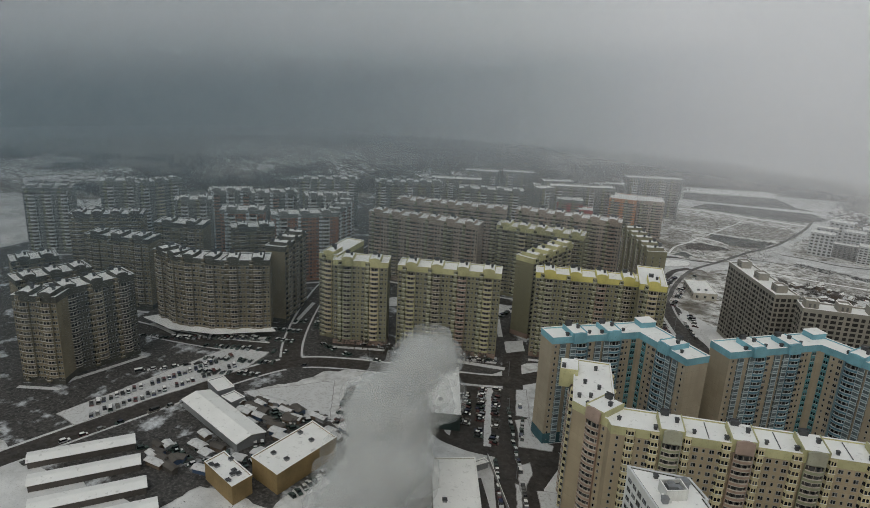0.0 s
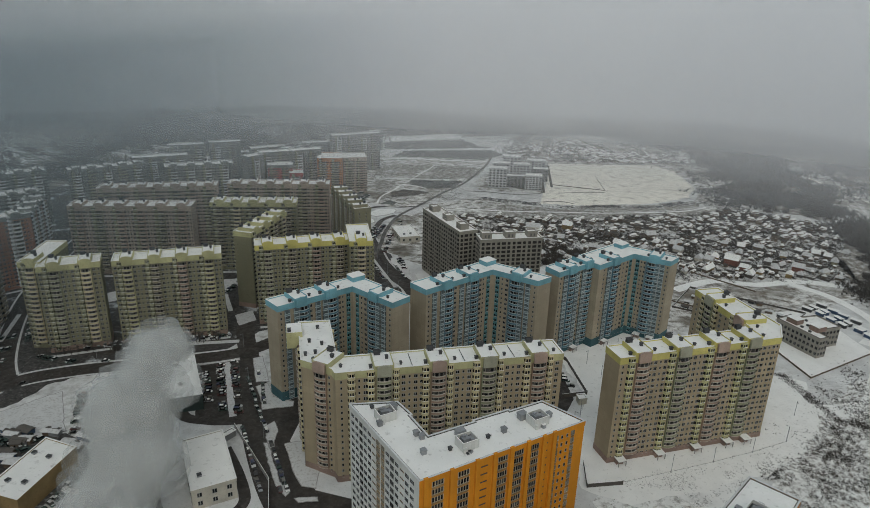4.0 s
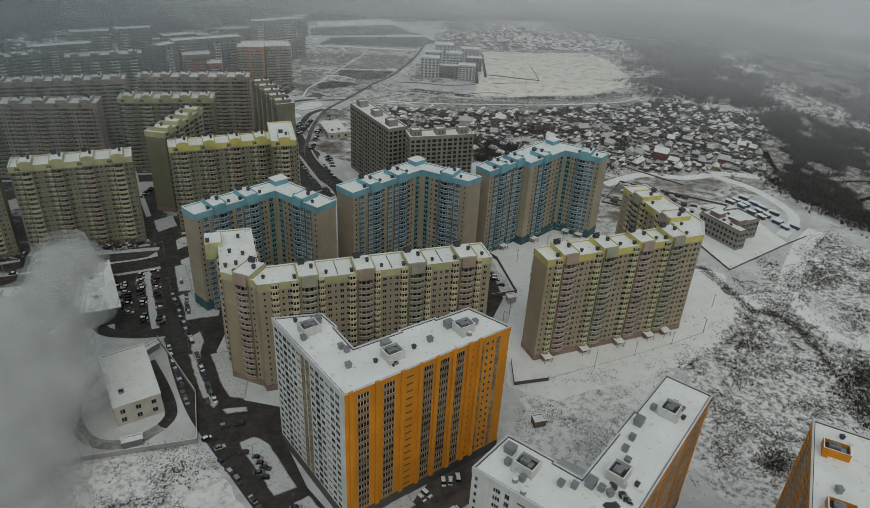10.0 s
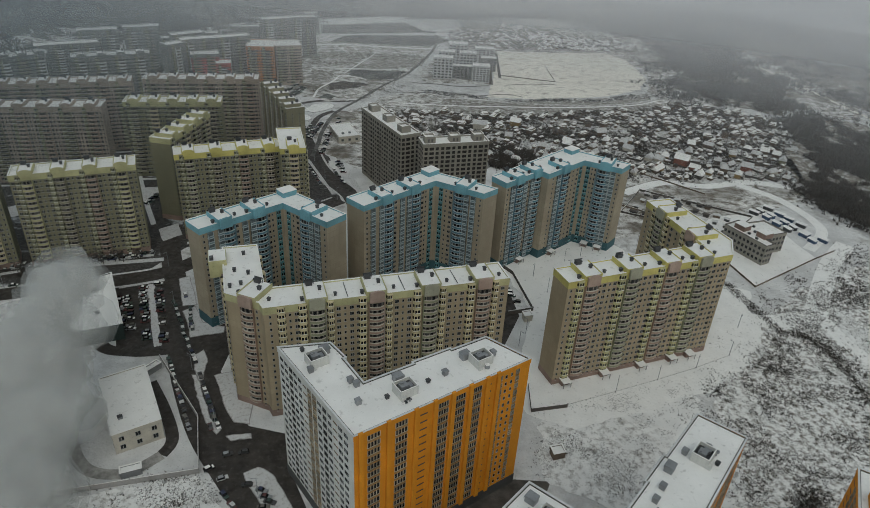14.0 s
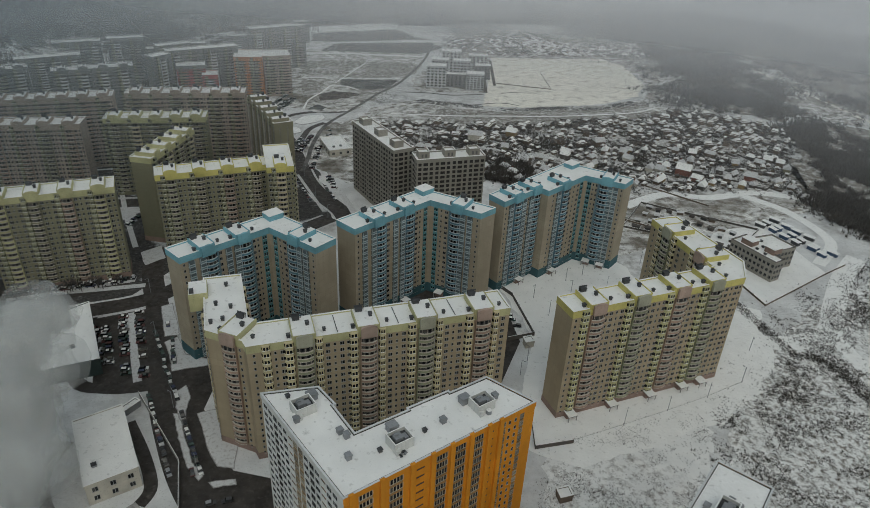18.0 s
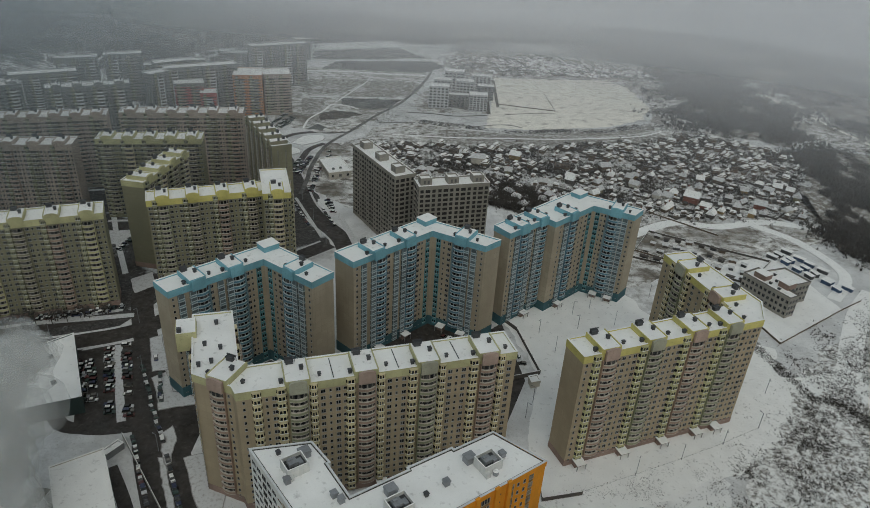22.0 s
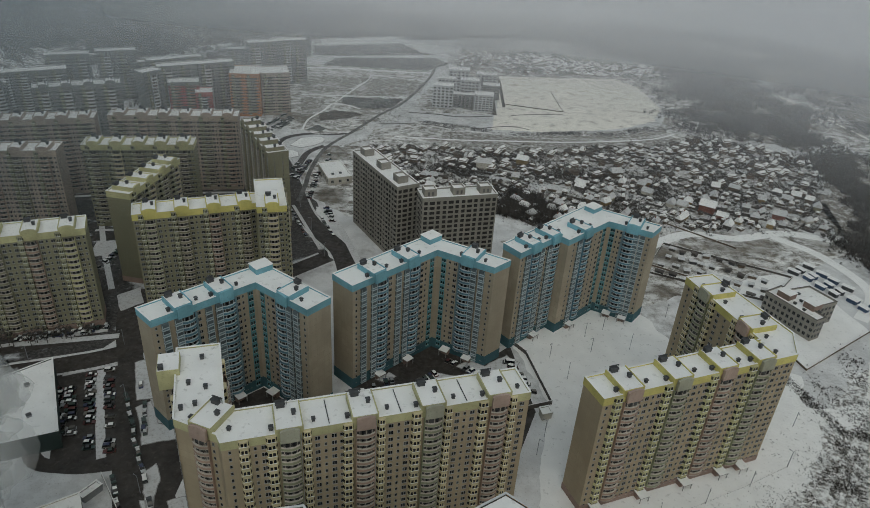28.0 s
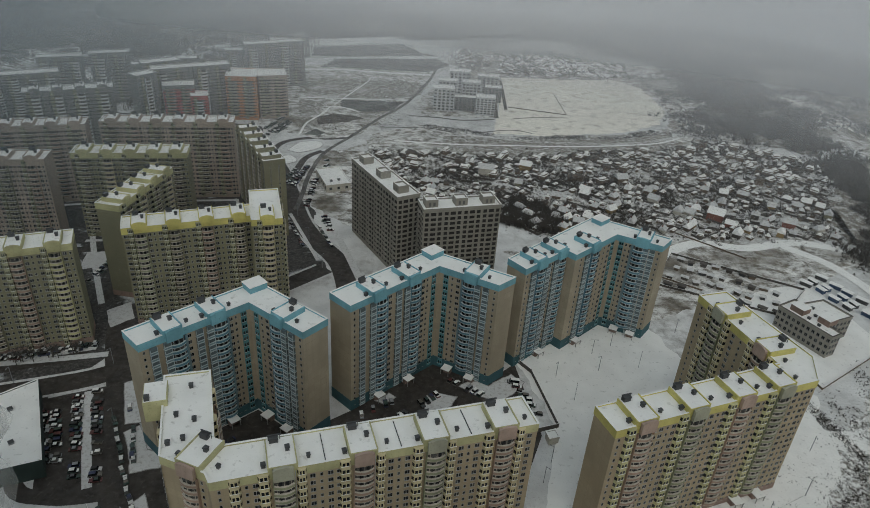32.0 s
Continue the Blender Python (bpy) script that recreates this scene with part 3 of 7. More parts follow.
def ring(s, outer, inner, z0, z1, side=0, top=0):
    n = len(outer)
    v = [(*p, z0) for p in outer] + [(*p, z1) for p in outer] + [(*p, z1) for p in inner] + [(*p, z0) for p in inner]
    f, m = [], []
    for i in range(n):
        j = (i + 1) % n
        f += [(i, j, n + j, n + i), (n + i, n + j, 2 * n + j, 2 * n + i), (2 * n + i, 2 * n + j, 3 * n + j, 3 * n + i)]
        m += [side, top, side]
    return s.add(v, f, m)


def block(name, label, poly, height, walls, band, facades=None, floors=17, near=(), band_h=2.6, plinth=None, plinth_h=3.0, risers=(), riser_w=8.0,
          riser_h=1.9, depth=11.0, foot=1.3, canopies=(), cap=None, group="", rise=0.55, pediment=True, vents="many", columns=False):
    """An apartment block on a plan (corners counter-clockwise). walls: one material, or one for each side. facades: side -> (place along it, piece, width,
    tint). near: the sides whose pieces are parts of their own. risers: (side, place, material of the pediment)."""
    base = frame_on(poly[0], poly[1])
    inv = base.inverted()
    loc = [tuple((inv @ Vector((*p, 0))).xy) for p in poly]
    n = len(loc)
    root = thing(name, label, "building", base, group)
    top = height
    wm = list(walls) if isinstance(walls, (list, tuple)) else [walls] * n
    for mat in dict.fromkeys(wm):
        s = Shape()
        for i in range(n):
            if wm[i] is mat:
                (x0, y0), (x1, y1) = loc[i], loc[(i + 1) % n]
                s.add([(x0, y0, 0), (x1, y1, 0), (x1, y1, top - band_h), (x0, y0, top - band_h)], [(0, 1, 2, 3)])
        part("wall", s, mat, root)
    if plinth:
        part("plinth", ring(Shape(), inset(loc, -0.12), loc, 0, plinth_h), plinth, root)
    bands = list(band) if isinstance(band, (list, tuple)) else [band] * n
    outer, inner = inset(loc, -0.15), inset(loc, 0.32)
    for mat in dict.fromkeys(bands):
        s = Shape()
        for i in range(n):
            j = (i + 1) % n
            if bands[i] is mat:
                s.add([(*outer[i], top - band_h), (*outer[j], top - band_h), (*outer[j], top + rise), (*outer[i], top + rise), (*inner[i], top + rise), (*inner[j], top + rise), (*inner[i], top), (*inner[j], top)],
                      [(0, 1, 2, 3), (4, 5, 7, 6), (0, 1, 5, 4)])
        part("parapet", s, mat, root)
    part("parapet_cap", ring(Shape(), inset(loc, -0.22), inset(loc, 0.36), top + rise, top + rise + 0.12), cap or M_SNOW, root)
    if group == "orange blocks":
        part("roof_edge", ring(Shape(), inset(loc, 0.37), inset(loc, 0.6), top, top + 0.22), M_BROWN, root, label="dark brown roof edging")
    part("roof", Shape().add([(*p, top + 0.05) for p in inset(loc, 0.2)], [tuple(range(n))]), M_SNOW, root)
    fh = (top - band_h - foot) / floors
    sz = Matrix.Diagonal((1, 1, fh / 2.85, 1))
    for side, cols in (facades or {}).items():
        m = frame_on(loc[side], loc[(side + 1) % n])
        acc = {}
        for u, kind, w, tint in cols:
            pname, shape, mats, made = kit(kind, w, tint)
            for k in range(floors + (1 if kind == "b" and band_h > 2 else 0)):
                if kind == "s" and k == 0:
                    continue
                pm = Matrix.Translation((u, 0, foot + k * fh)) @ sz
                if side in near:
                    if not made:
                        made.append(shape.mesh(pname, mats))
                    part(pname, made[0], None, root, m @ pm)
                else:
                    acc.setdefault((kind, w, tint, u if columns else 0), Shape()).join(shape, pm)
        for key, s in acc.items():
            pname, _, mats, _ = kit(*key[:3])
            part(pname + ("_column" if columns else "_rows"), s, mats, root, m, kind="" if columns else "stuff")
    for side, u, mat in risers:
        m = frame_on(loc[side], loc[(side + 1) % n])
        w, d = riser_w / 2, depth
        s = Shape()
        zr = top + riser_h
        s.box(u - w, u + w, -0.25, d - 0.4, top - 0.2, zr, 0)
        s.box(u - w, u - w + 0.35, -0.25, d - 0.4, zr, zr + 0.35, 0)
        s.box(u + w - 0.35, u + w, -0.25, d - 0.4, zr, zr + 0.35, 0)
        s.add([(u - w + 0.36, 0, zr + 0.03), (u + w - 0.36, 0, zr + 0.03), (u + w - 0.36, d - 0.45, zr + 0.03), (u - w + 0.36, d - 0.45, zr + 0.03)], [(0, 1, 2, 3)], 1)
        riser = part("roof_riser", s, [bands[side], M_SNOW], root, m)
        if pediment:
            front = gable_shape(u, min(2.8, w - 0.2), top - 0.8, zr - 0.1, 0.8)
            if vents == "many":
                front = Shape().join(gable_shape(u, min(2.8, w - 0.2), top - 2.3, zr - 0.1, 0.8), Matrix.Translation((0, -1.15, 0)))
                front.box(u - 2.5, u + 2.5, -1.35, -0.2, top - 2.3, zr - 0.3, 0, True)
            part("pediment", front, mat, riser)
        if vents:
            vent(riser, Matrix.Translation((u - w * 0.4, d - 1.7, zr)), 2.4, 1.4, 1.7)
            vent(riser, Matrix.Translation((u + w * 0.45, d * 0.5, zr)), 1.1, 1.1, 1.6)
        if vents == "many":
            vent(root, m @ Matrix.Translation((u - w - 1.0, d * 0.22, top)), 1.1, 1.1, 1.5)
            vent(root, m @ Matrix.Translation((u + w * 1.8, d * 0.3, top)), 0.9, 0.9, 1.4)
            hoop = Shape()
            for x in (u - w * 0.75, u + w * 0.05):
                hoop.box(x - 0.08, x + 0.08, d - 1.2, d - 1.04, zr, zr + 1.9)
            hoop.box(u - w * 0.8, u + w * 0.1, d - 1.3, d - 0.9, zr + 1.9, zr + 2.05, 0, True)
            part("aerial_frame", hoop, M_DARK, riser)
    for side, u, w in canopies:
        m = frame_on(loc[side], loc[(side + 1) % n])
        s = Shape().box(u - w / 2, u + w / 2, -4.2, 0, 2.7, 2.95, 0, True)
        s.box(u - w / 2, u + w / 2, -4.2, 0, 2.95, 3.2, 1)
        for x in (u - w / 2 + 0.2, u + w / 2 - 0.2):
            s.box(x - 0.12, x + 0.12, -4.1, -3.86, 0, 2.7, 0)
        s.box(u - w / 2 + 0.3, u + w / 2 - 0.3, -2.2, 0, 0, 2.7, 2)
        part("entrance_canopy", s, [M_KERB, M_SNOW, M_PLINTH], root, m)
    return root, loc


def slab(a, b, depth):
    """The plan of a straight block whose front runs from a to b."""
    d = Vector((b[0] - a[0], b[1] - a[1])).normalized()
    k = Vector((-d.y, d.x)) * depth
    return [a, b, (b[0] + k.x, b[1] + k.y), (a[0] + k.x, a[1] + k.y)]


def span(a, b):
    return math.hypot(b[0] - a[0], b[1] - a[1])


def gable_shape(u, half, z0, z1, rise):
    """A shallow arched pediment standing on the front of a block."""
    n = 8
    top = [(u - half + 2 * half * i / n, z1 + rise * (0.25 + 0.75 * math.sin(math.pi * i / n)) if 0 < i < n else z1) for i in range(n + 1)]
    pts = [(u - half, z0), (u + half, z0)] + [(x, z) for x, z in reversed(top)]
    k = len(pts)
    v = [(x, -0.55, z) for x, z in pts] + [(x, 0.25, z) for x, z in pts]
    f = [tuple(range(k)), tuple(range(2 * k - 1, k - 1, -1))] + [(i, k + i, k + (i + 1) % k, (i + 1) % k) for i in range(k)]
    return Shape().add(v, f)


# ---- ground ----
LAYER = [0]  # each sheet of ground lies a little above the last


def rough_edge(pts, amp, step=3.0):
    """An outline with the uneven edge that ground has."""
    out = []
    for (x0, y0), (x1, y1) in zip(pts, pts[1:] + pts[:1]):
        n = max(1, int(math.hypot(x1 - x0, y1 - y0) / step))
        for i in range(n):
            x, y = x0 + (x1 - x0) * i / n, y0 + (y1 - y0) * i / n
            out.append((x + amp * (noise.noise((x * 0.11, y * 0.11, 1.0)) + 0.5 * noise.noise((x * 0.4, y * 0.4, 2.0))), y + amp * (noise.noise((x * 0.11, y * 0.11, 7.0)) + 0.5 * noise.noise((x * 0.4, y * 0.4, 8.0)))))
    return out


def sheet(name, pts, z, mat, label, category, kind="structure", rim=None):
    """A flat patch of ground. rim: a kerb round it."""
    LAYER[0] += 1
    z += LAYER[0] * 0.0012
    if category == "ground":
        pts = rough_edge(pts, 2.2 if name == "snow_lot" else 0.8 if "lot" in name else 12.0 if name == "wood_floor" else 3.0)
    elif category == "snow island":
        pts = rough_edge(pts, 0.9, 1.6)
    c = Vector((sum(p[0] for p in pts) / len(pts), sum(p[1] for p in pts) / len(pts), 0))
    loc = [(p[0] - c.x, p[1] - c.y) for p in pts]
    ob = single(name, Shape().add([(*p, z) for p in loc], [tuple(range(len(loc)))]), mat, label, category, Matrix.Translation(c), kind=kind)
    if rim:
        part("kerb", ring(Shape(), loc, inset(loc, 0.3), 0.0, z + 0.05), rim, ob)
    return ob


def smooth_line(pts, n=6):
    out = []
    for i in range(len(pts) - 1):
        p0, p1, p2, p3 = (Vector(pts[max(0, min(len(pts) - 1, k))]) for k in (i - 1, i, i + 1, i + 2))
        for j in range(n):
            t = j / n
            out.append(0.5 * ((2 * p1) + (p2 - p0) * t + (2 * p0 - 5 * p1 + 4 * p2 - p3) * t * t + (3 * p1 - p0 - 3 * p2 + p3) * t ** 3))
    return out + [Vector(pts[-1])]


STREETS = []  # centre lines and widths of the streets laid so far


def on_street(p, own):
    return any(k is not own and any((p - q).length < w / 2 + 1.5 for q in k) for k, w in STREETS)


def ribbon(name, pts, width, z, mat, label, category, verge=0.0):
    """A road along a line; verge: snow banks on both sides, a kerb high."""
    LAYER[0] += 1
    z += LAYER[0] * 0.0012
    line = next((k for k, w in STREETS if w == width and (k[0] - Vector(pts[0])).length < 0.01), None) or smooth_line(pts, 16 if verge else 6)
    o = line[0].copy()
    s, w = Shape(), Shape()
    sides = []
    for i, p in enumerate(line):
        d = (line[min(i + 1, len(line) - 1)] - line[max(i - 1, 0)]).normalized()
        k = Vector((-d.y, d.x))
        sides.append((p - o + k * width / 2, p - o - k * width / 2, k))
    for (a, b, k), (c, d, q) in zip(sides, sides[1:]):
        s.add([(*b, z), (*d, z), (*c, z), (*a, z)], [(0, 1, 2, 3)])
        if verge and not on_street(o + (a + c) / 2, line) and not on_street(o + (b + d) / 2, line):
            for e, g, h, j in ((a, k, c, q), (b, -k, d, -q)):
                w.add([(*e, 0), (*h, 0), (*(h + j * 0.25), 0.22), (*(e + g * 0.25), 0.22), (*(h + j * verge), 0.16), (*(e + g * verge), 0.16)], [(0, 1, 2, 3), (3, 2, 4, 5)])
    ob = single(name, s, mat, label, category, Matrix.Translation((o.x, o.y, 0)), kind="structure")
    if verge:
        part("snow_bank", w, M_SNOW2, ob)
    return ob


R_WORLD = 4500
nn = 24
g = Shape()
gv = []
for j in range(nn + 1):
    for i in range(nn + 1):
        gv.append((-R_WORLD + 2 * R_WORLD * i / nn, -R_WORLD + 2 * R_WORLD * j / nn, 0.0))
g.add(gv, [(j * (nn + 1) + i, j * (nn + 1) + i + 1, (j + 1) * (nn + 1) + i + 1, (j + 1) * (nn + 1) + i) for j in range(nn) for i in range(nn)])
single("ground", g, M_GROUND, "open ground under thin snow with dead grass", "ground", kind="structure")

ROADS = (("road_main", [(-150, 284), (-142, 258), (-131, 234), (-121, 214), (-112, 192), (-103, 166), (-90, 141), (-78, 122), (-62, 103), (-41, 79), (-24, 62), (-10, 48), (4, 35), (34, 0), (72, -56)], 10.5, 0.06, "wet dark asphalt street with slush along parked cars", 0.0),
         ("road_cross", [(-60, 330), (-95, 290), (-120, 252), (-138, 232), (-175, 216), (-212, 202), (-238, 184), (-252, 150), (-264, 100), (-275, 50), (-290, -20)], 11, 0.065, "wide wet asphalt street between snow banks", 1.5),
         ("road_west", [(-238, 184), (-255, 205), (-275, 238), (-292, 272), (-303, 300), (-318, 345), (-330, 400)], 10, 0.07, "wet asphalt street between apartment blocks", 1.3),
         ("road_north", [(-42, 300), (-53, 335), (-70, 359), (-84, 382), (-97, 415), (-107, 441), (-115, 460), (-126, 482)], 12, 0.062, "wide wet street between towers and parked cars", 1.5),
         ("road_fields", [(-91, 398), (-91.5, 424), (-93, 450), (-90, 495), (-74, 538), (-57, 585), (-39, 626), (-24, 688), (-16, 734), (-12, 790)], 3.2, 0.26, "long narrow road over snowy fields", 0.0),
         ("road_west_yard", [(-420, 150), (-370, 162), (-330, 168), (-290, 178), (-262, 190)], 12, 0.058, "yard street with slush and parked cars", 1.3))
for nm, pts, w, z, lab, vg in ROADS:
    STREETS.append((smooth_line(pts, 16), w))
for nm, pts, w, z, lab, vg in ROADS:
    ribbon(nm, pts, w, z, M_LANE if nm == "road_fields" else M_ROAD, lab, "road", vg)
sheet("yard_blue", [(-98, 180), (-80, 178), (-58, 150), (34, 180), (46, 214), (38, 258), (24, 243), (2, 255), (-31, 221), (-42, 212), (-46, 203), (-68, 218), (-96, 190)], 0.05, M_ROAD, "dark wet asphalt courtyard between tall blocks", "courtyard")
sheet("car_park", [(-153, 216), (-130, 227), (-109, 175), (-132, 168)], 0.045, M_ROAD, "asphalt car park with slush", "car park")
sheet("street_apron", [(-128, 228), (-112, 208), (-104, 194), (-90, 191), (-84, 178), (-84, 160), (-64, 130), (-48, 127), (-44, 112), (-62, 106), (-78, 122), (-103, 166)], 0.046, M_ROAD, "wet asphalt between the street and a panel block", "courtyard")
sheet("yard_orange", [(-64, 108), (-46, 114), (-31, 88), (-8, 63), (-3, 55), (-9, 53), (-24, 63), (-41, 80)], 0.047, M_ROAD, "wet brown asphalt drive before the white facade", "courtyard")
sheet("parking_orange", [(-8, 68), (-3, 62), (25, 84), (46, 102), (50, 112), (36, 112), (12, 94), (6, 84)], 0.046, M_TRACK, "muddy parking strip before the orange facade", "car park")
for pts in ([(-236, 148), (-207, 182), (-186, 152), (-206, 144)], [(-126, 228), (-122, 231), (-110, 207), (-116, 205)], [(-114, 201), (-110, 205), (-103, 193), (-92, 191), (-91, 187), (-104, 182)], [(-99, 169), (-96, 173), (-92, 167), (-89, 151), (-92, 155)],
            [(-85, 157), (-78, 161), (-66, 141), (-64, 131), (-70, 131), (-78, 143)], [(-95, 157), (-93, 157), (-80, 133), (-74, 127), (-75, 125), (-81, 131)], [(-71, 124), (-62, 126), (-61, 124), (-69, 122)],
            [(-59, 107), (-55, 110), (-49, 107), (-35, 88), (-41, 84), (-57, 103)], [(-34, 81), (-30, 84), (-9, 62), (-12, 57), (-22, 63), (-33, 76)], [(-13, 73.5), (4, 87), (7, 82.5), (-5, 70)],
            [(-1, 224.5), (-0.5, 232.5), (4.5, 235), (12, 233), (10, 228), (4, 223)], [(13, 240), (19, 245), (26, 241), (36, 250), (41, 246), (36, 237), (30, 232), (20, 235)], [(-22, 228), (-17, 233), (-14, 231), (-18, 226)], [(94, 60.5), (103, 56.5), (99, 48), (82, 46), (88, 55)]):
    sheet("snow_island", pts, 0.18, M_SNOW2, "kerbed island of trodden snow", "snow island", rim=M_KERB)
ribbon("snow_strip", [(-138, 222), (-129, 201), (-116, 174)], 3.4, 0.19, M_SNOW2, "snow strip between rows of parked cars", "snow island")

sheet("town_ground", [(-345, 66), (-262, 58), (-236, 146), (-212, 194), (-150, 224), (-134, 258), (-60, 330), (-80, 400), (-110, 440), (-150, 545), (-330, 560), (-470, 520), (-560, 340), (-540, 150)], 0.02, M_SLUSH, "slushy town ground between blocks", "ground")
sheet("snow_lot", [(38, 262), (53, 218), (47, 196), (43, 172), (44, 146), (62, 139), (98, 153), (124, 167), (144, 184), (159, 202), (166, 217), (164, 234), (172, 250), (120, 262), (107, 294), (84, 296)], 0.22, M_SNOW, "clean level snow of an empty building lot", "ground")
sheet("far_waste", [(-60, 545), (-20, 575), (30, 560), (140, 556), (215, 590), (290, 545), (310, 500), (-60, 500)], 0.022, M_FIELD, "rough grassland under drifted snow", "ground")
sheet("far_waste", [(-98, 420), (-55, 380), (-20, 345), (40, 400), (-10, 430), (-62, 505), (-92, 500)], 0.022, M_FIELD, "rough ground beside the unfinished blocks", "ground")
sheet("far_waste", [(112, 300), (160, 325), (215, 350), (300, 398), (140, 392), (84, 380), (40, 360)], 0.021, M_FIELD, "rough lots with sheds and drifted snow", "ground")
sheet("far_waste", [(-28, 640), (-10, 700), (20, 780), (120, 790), (240, 790), (235, 700), (120, 742), (56, 742), (44, 605), (-20, 600)], 0.021, M_FIELD, "rough fields round the new estate", "ground")
sheet("school_lot", [(157, 322), (176, 254), (225, 290), (212, 346), (186, 340)], 0.035, M_SNOW, "snow-covered school lot", "ground")
for pts, w, mat, lab in (
                         ([(-62, 528), (0, 556), (80, 552), (150, 560), (215, 592)], 5, M_SCRUB2, "dark muddy track between fields"), ([(-80, 500), (-30, 545), (30, 562)], 4, M_SCRUB2, "muddy track at the field's edge"),
                         ([(128, 366), (160, 388), (190, 386), (225, 398), (262, 392), (300, 398)], 8, M_SNOW, "snowy lane along the village"), ([(225, 300), (246, 330), (236, 370), (215, 392)], 7, M_SNOW, "snowy lane round the school"),
                         ([(200, 234), (201, 216), (206, 197), (213, 188), (224, 194), (245, 200)], 8, M_SNOW, "trodden track on the hill"), ([(152, 228), (167, 222), (183, 225), (198, 232), (212, 255), (231, 285), (252, 310)], 11, M_SNOW, "smooth snowy path up the hill"),
                         ([(-380, 545), (-352, 568), (-351, 599), (-344, 619), (-341, 653), (-333, 684), (-310, 718), (-297, 749), (-285, 776), (-268, 795), (-230, 830)], 14, M_SNOW, "white clearing through far woods"), ([(344, 830), (352, 778), (372, 689), (396, 583), (408, 530)], 4, M_FSNOW, "white track along the far slope"), ([(-40, 532), (10, 533), (50, 538), (108, 546), (176, 565), (205, 585)], 2.4, M_SNOW, "snowy track along the distant side of the village")):
    ribbon("track", pts, w, 0.3 if "far" in lab else 0.2, mat, lab, "track")
sheet("roundabout", [(-118, 497), (-113, 514), (-104, 519), (-97, 519), (-94, 514), (-95, 507), (-100, 500), (-109, 493)], 0.2, M_SNOW, "snow-covered roundabout island", "roundabout", rim=M_KERB)
sheet("roundabout", [(-121, 484), (-114, 487), (-109, 483), (-107, 476), (-112, 471), (-119, 472)], 0.2, M_SNOW, "small snow-covered traffic island", "roundabout", rim=M_KERB)
for pts in ([(-77, 533), (-92, 527), (-106, 526), (-122, 516), (-128, 500), (-125, 480)], [(-92, 500), (-98, 492), (-102, 482), (-103, 470), (-104, 448)]):
    ribbon("slip_road", pts, 5.0, 0.06, M_ROAD, "wet slip road round a snowy island", "road")

for pts, w, mat, lab in (([(-110, 151), (-98, 135), (-90, 121), (-91, 113)], 4.6, M_ROAD, "tyre-blackened drive beside the boiler house"), ([(-91, 113), (-100, 104), (-113, 104), (-123, 113), (-129, 126), (-128, 140)], 4.6, M_TYRES, "tyre-marked drive round the boiler house"),
                         ([(-150, 232), (-156, 222), (-143, 176), (-126, 169), (-106, 173)], 6, M_ROAD, "drive behind the supermarket car park"), ([(76, 44), (79, 54), (85, 61), (92, 64.5), (102, 62), (110, 58)], 6, M_TRACK, "muddy turning loop between orange blocks"),
                         ([(117, 76), (110, 60), (104, 47), (92, 20)], 5.5, M_TRACK, "muddy drive below an orange block"), ([(-230, 220), (-200, 226), (-150, 246)], 9, M_ROAD, "parking strip before a panel block"),
                         ([(-225, 250), (-200, 262), (-165, 275), (-158, 330), (-150, 400)], 7, M_ROAD, "yard street between panel blocks"), ([(-270, 240), (-240, 300), (-200, 330), (-150, 345)], 7, M_ROAD, "yard street behind panel blocks")):
    ribbon("drive", pts, w, 0.05, mat, lab, "drive")

# ---- the tall blocks of the foreground ----
def p44(u, tint):
    return [(u - 5.2, "b", 3.4, "cream"), (u, "s", 5.6, tint), (u + 4.9, "b", 2.8, "cream")]


BE = [(-56, 136), (33, 166), (29, 177.5), (-58.5, 148.5), (-69.7, 180), (-82.7, 176), (-72, 144), (-58, 139)]
cols = [(2.2, "n", None, None), (6.2, "b", 3.2, "cream"), (9.2, "n", None, None), (11.6, "w", None, None)]
for u, tint in ((19, "green"), (41, "pink"), (62, "green"), (83.5, "pink")):
    cols += p44(u, tint) + ([(u + 7.8, "w", None, None), (u + 10.2, "n", None, None), (u + 12.7, "w", None, None), (u + 14.8, "n", None, None)] if u < 80 else [(u + 8, "w", None, None)])
side = [(6, "w", None, None), (12, "b", 3.4, "cream"), (18, "s", 5.4, "pink"), (24, "b", 3.0, "cream"), (30, "w", None, None), (34, "w", None, None)]
root, loc = block("apartment_block", "long beige panel block with pale yellow parapet, pink and green balconies", BE, 51, M_BEIGE, M_PALEYEL, {0: cols, 6: [(9.5, "s", 5.4, "pink"), (13.4, "n", None, None)], 3: side, 5: side}, near=(0, 6),
      plinth=M_PLINTH, risers=[(0, 19, M_PED2), (0, 41, M_PED1), (0, 62, M_PED2), (0, 83.5, M_PED1), (6, 9.5, M_PED1)], canopies=[(0, 24.5, 4), (0, 46.5, 4), (0, 67.5, 4), (0, 88, 4)], group="panel blocks")

for u in (22.2, 44.2, 65.2, 86.7):
    part("downpipe", Shape().box(u - 0.09, u + 0.09, -0.32, -0.12, 3.0, 50.5), M_RIM, root, label="pale downpipe beside the balconies")
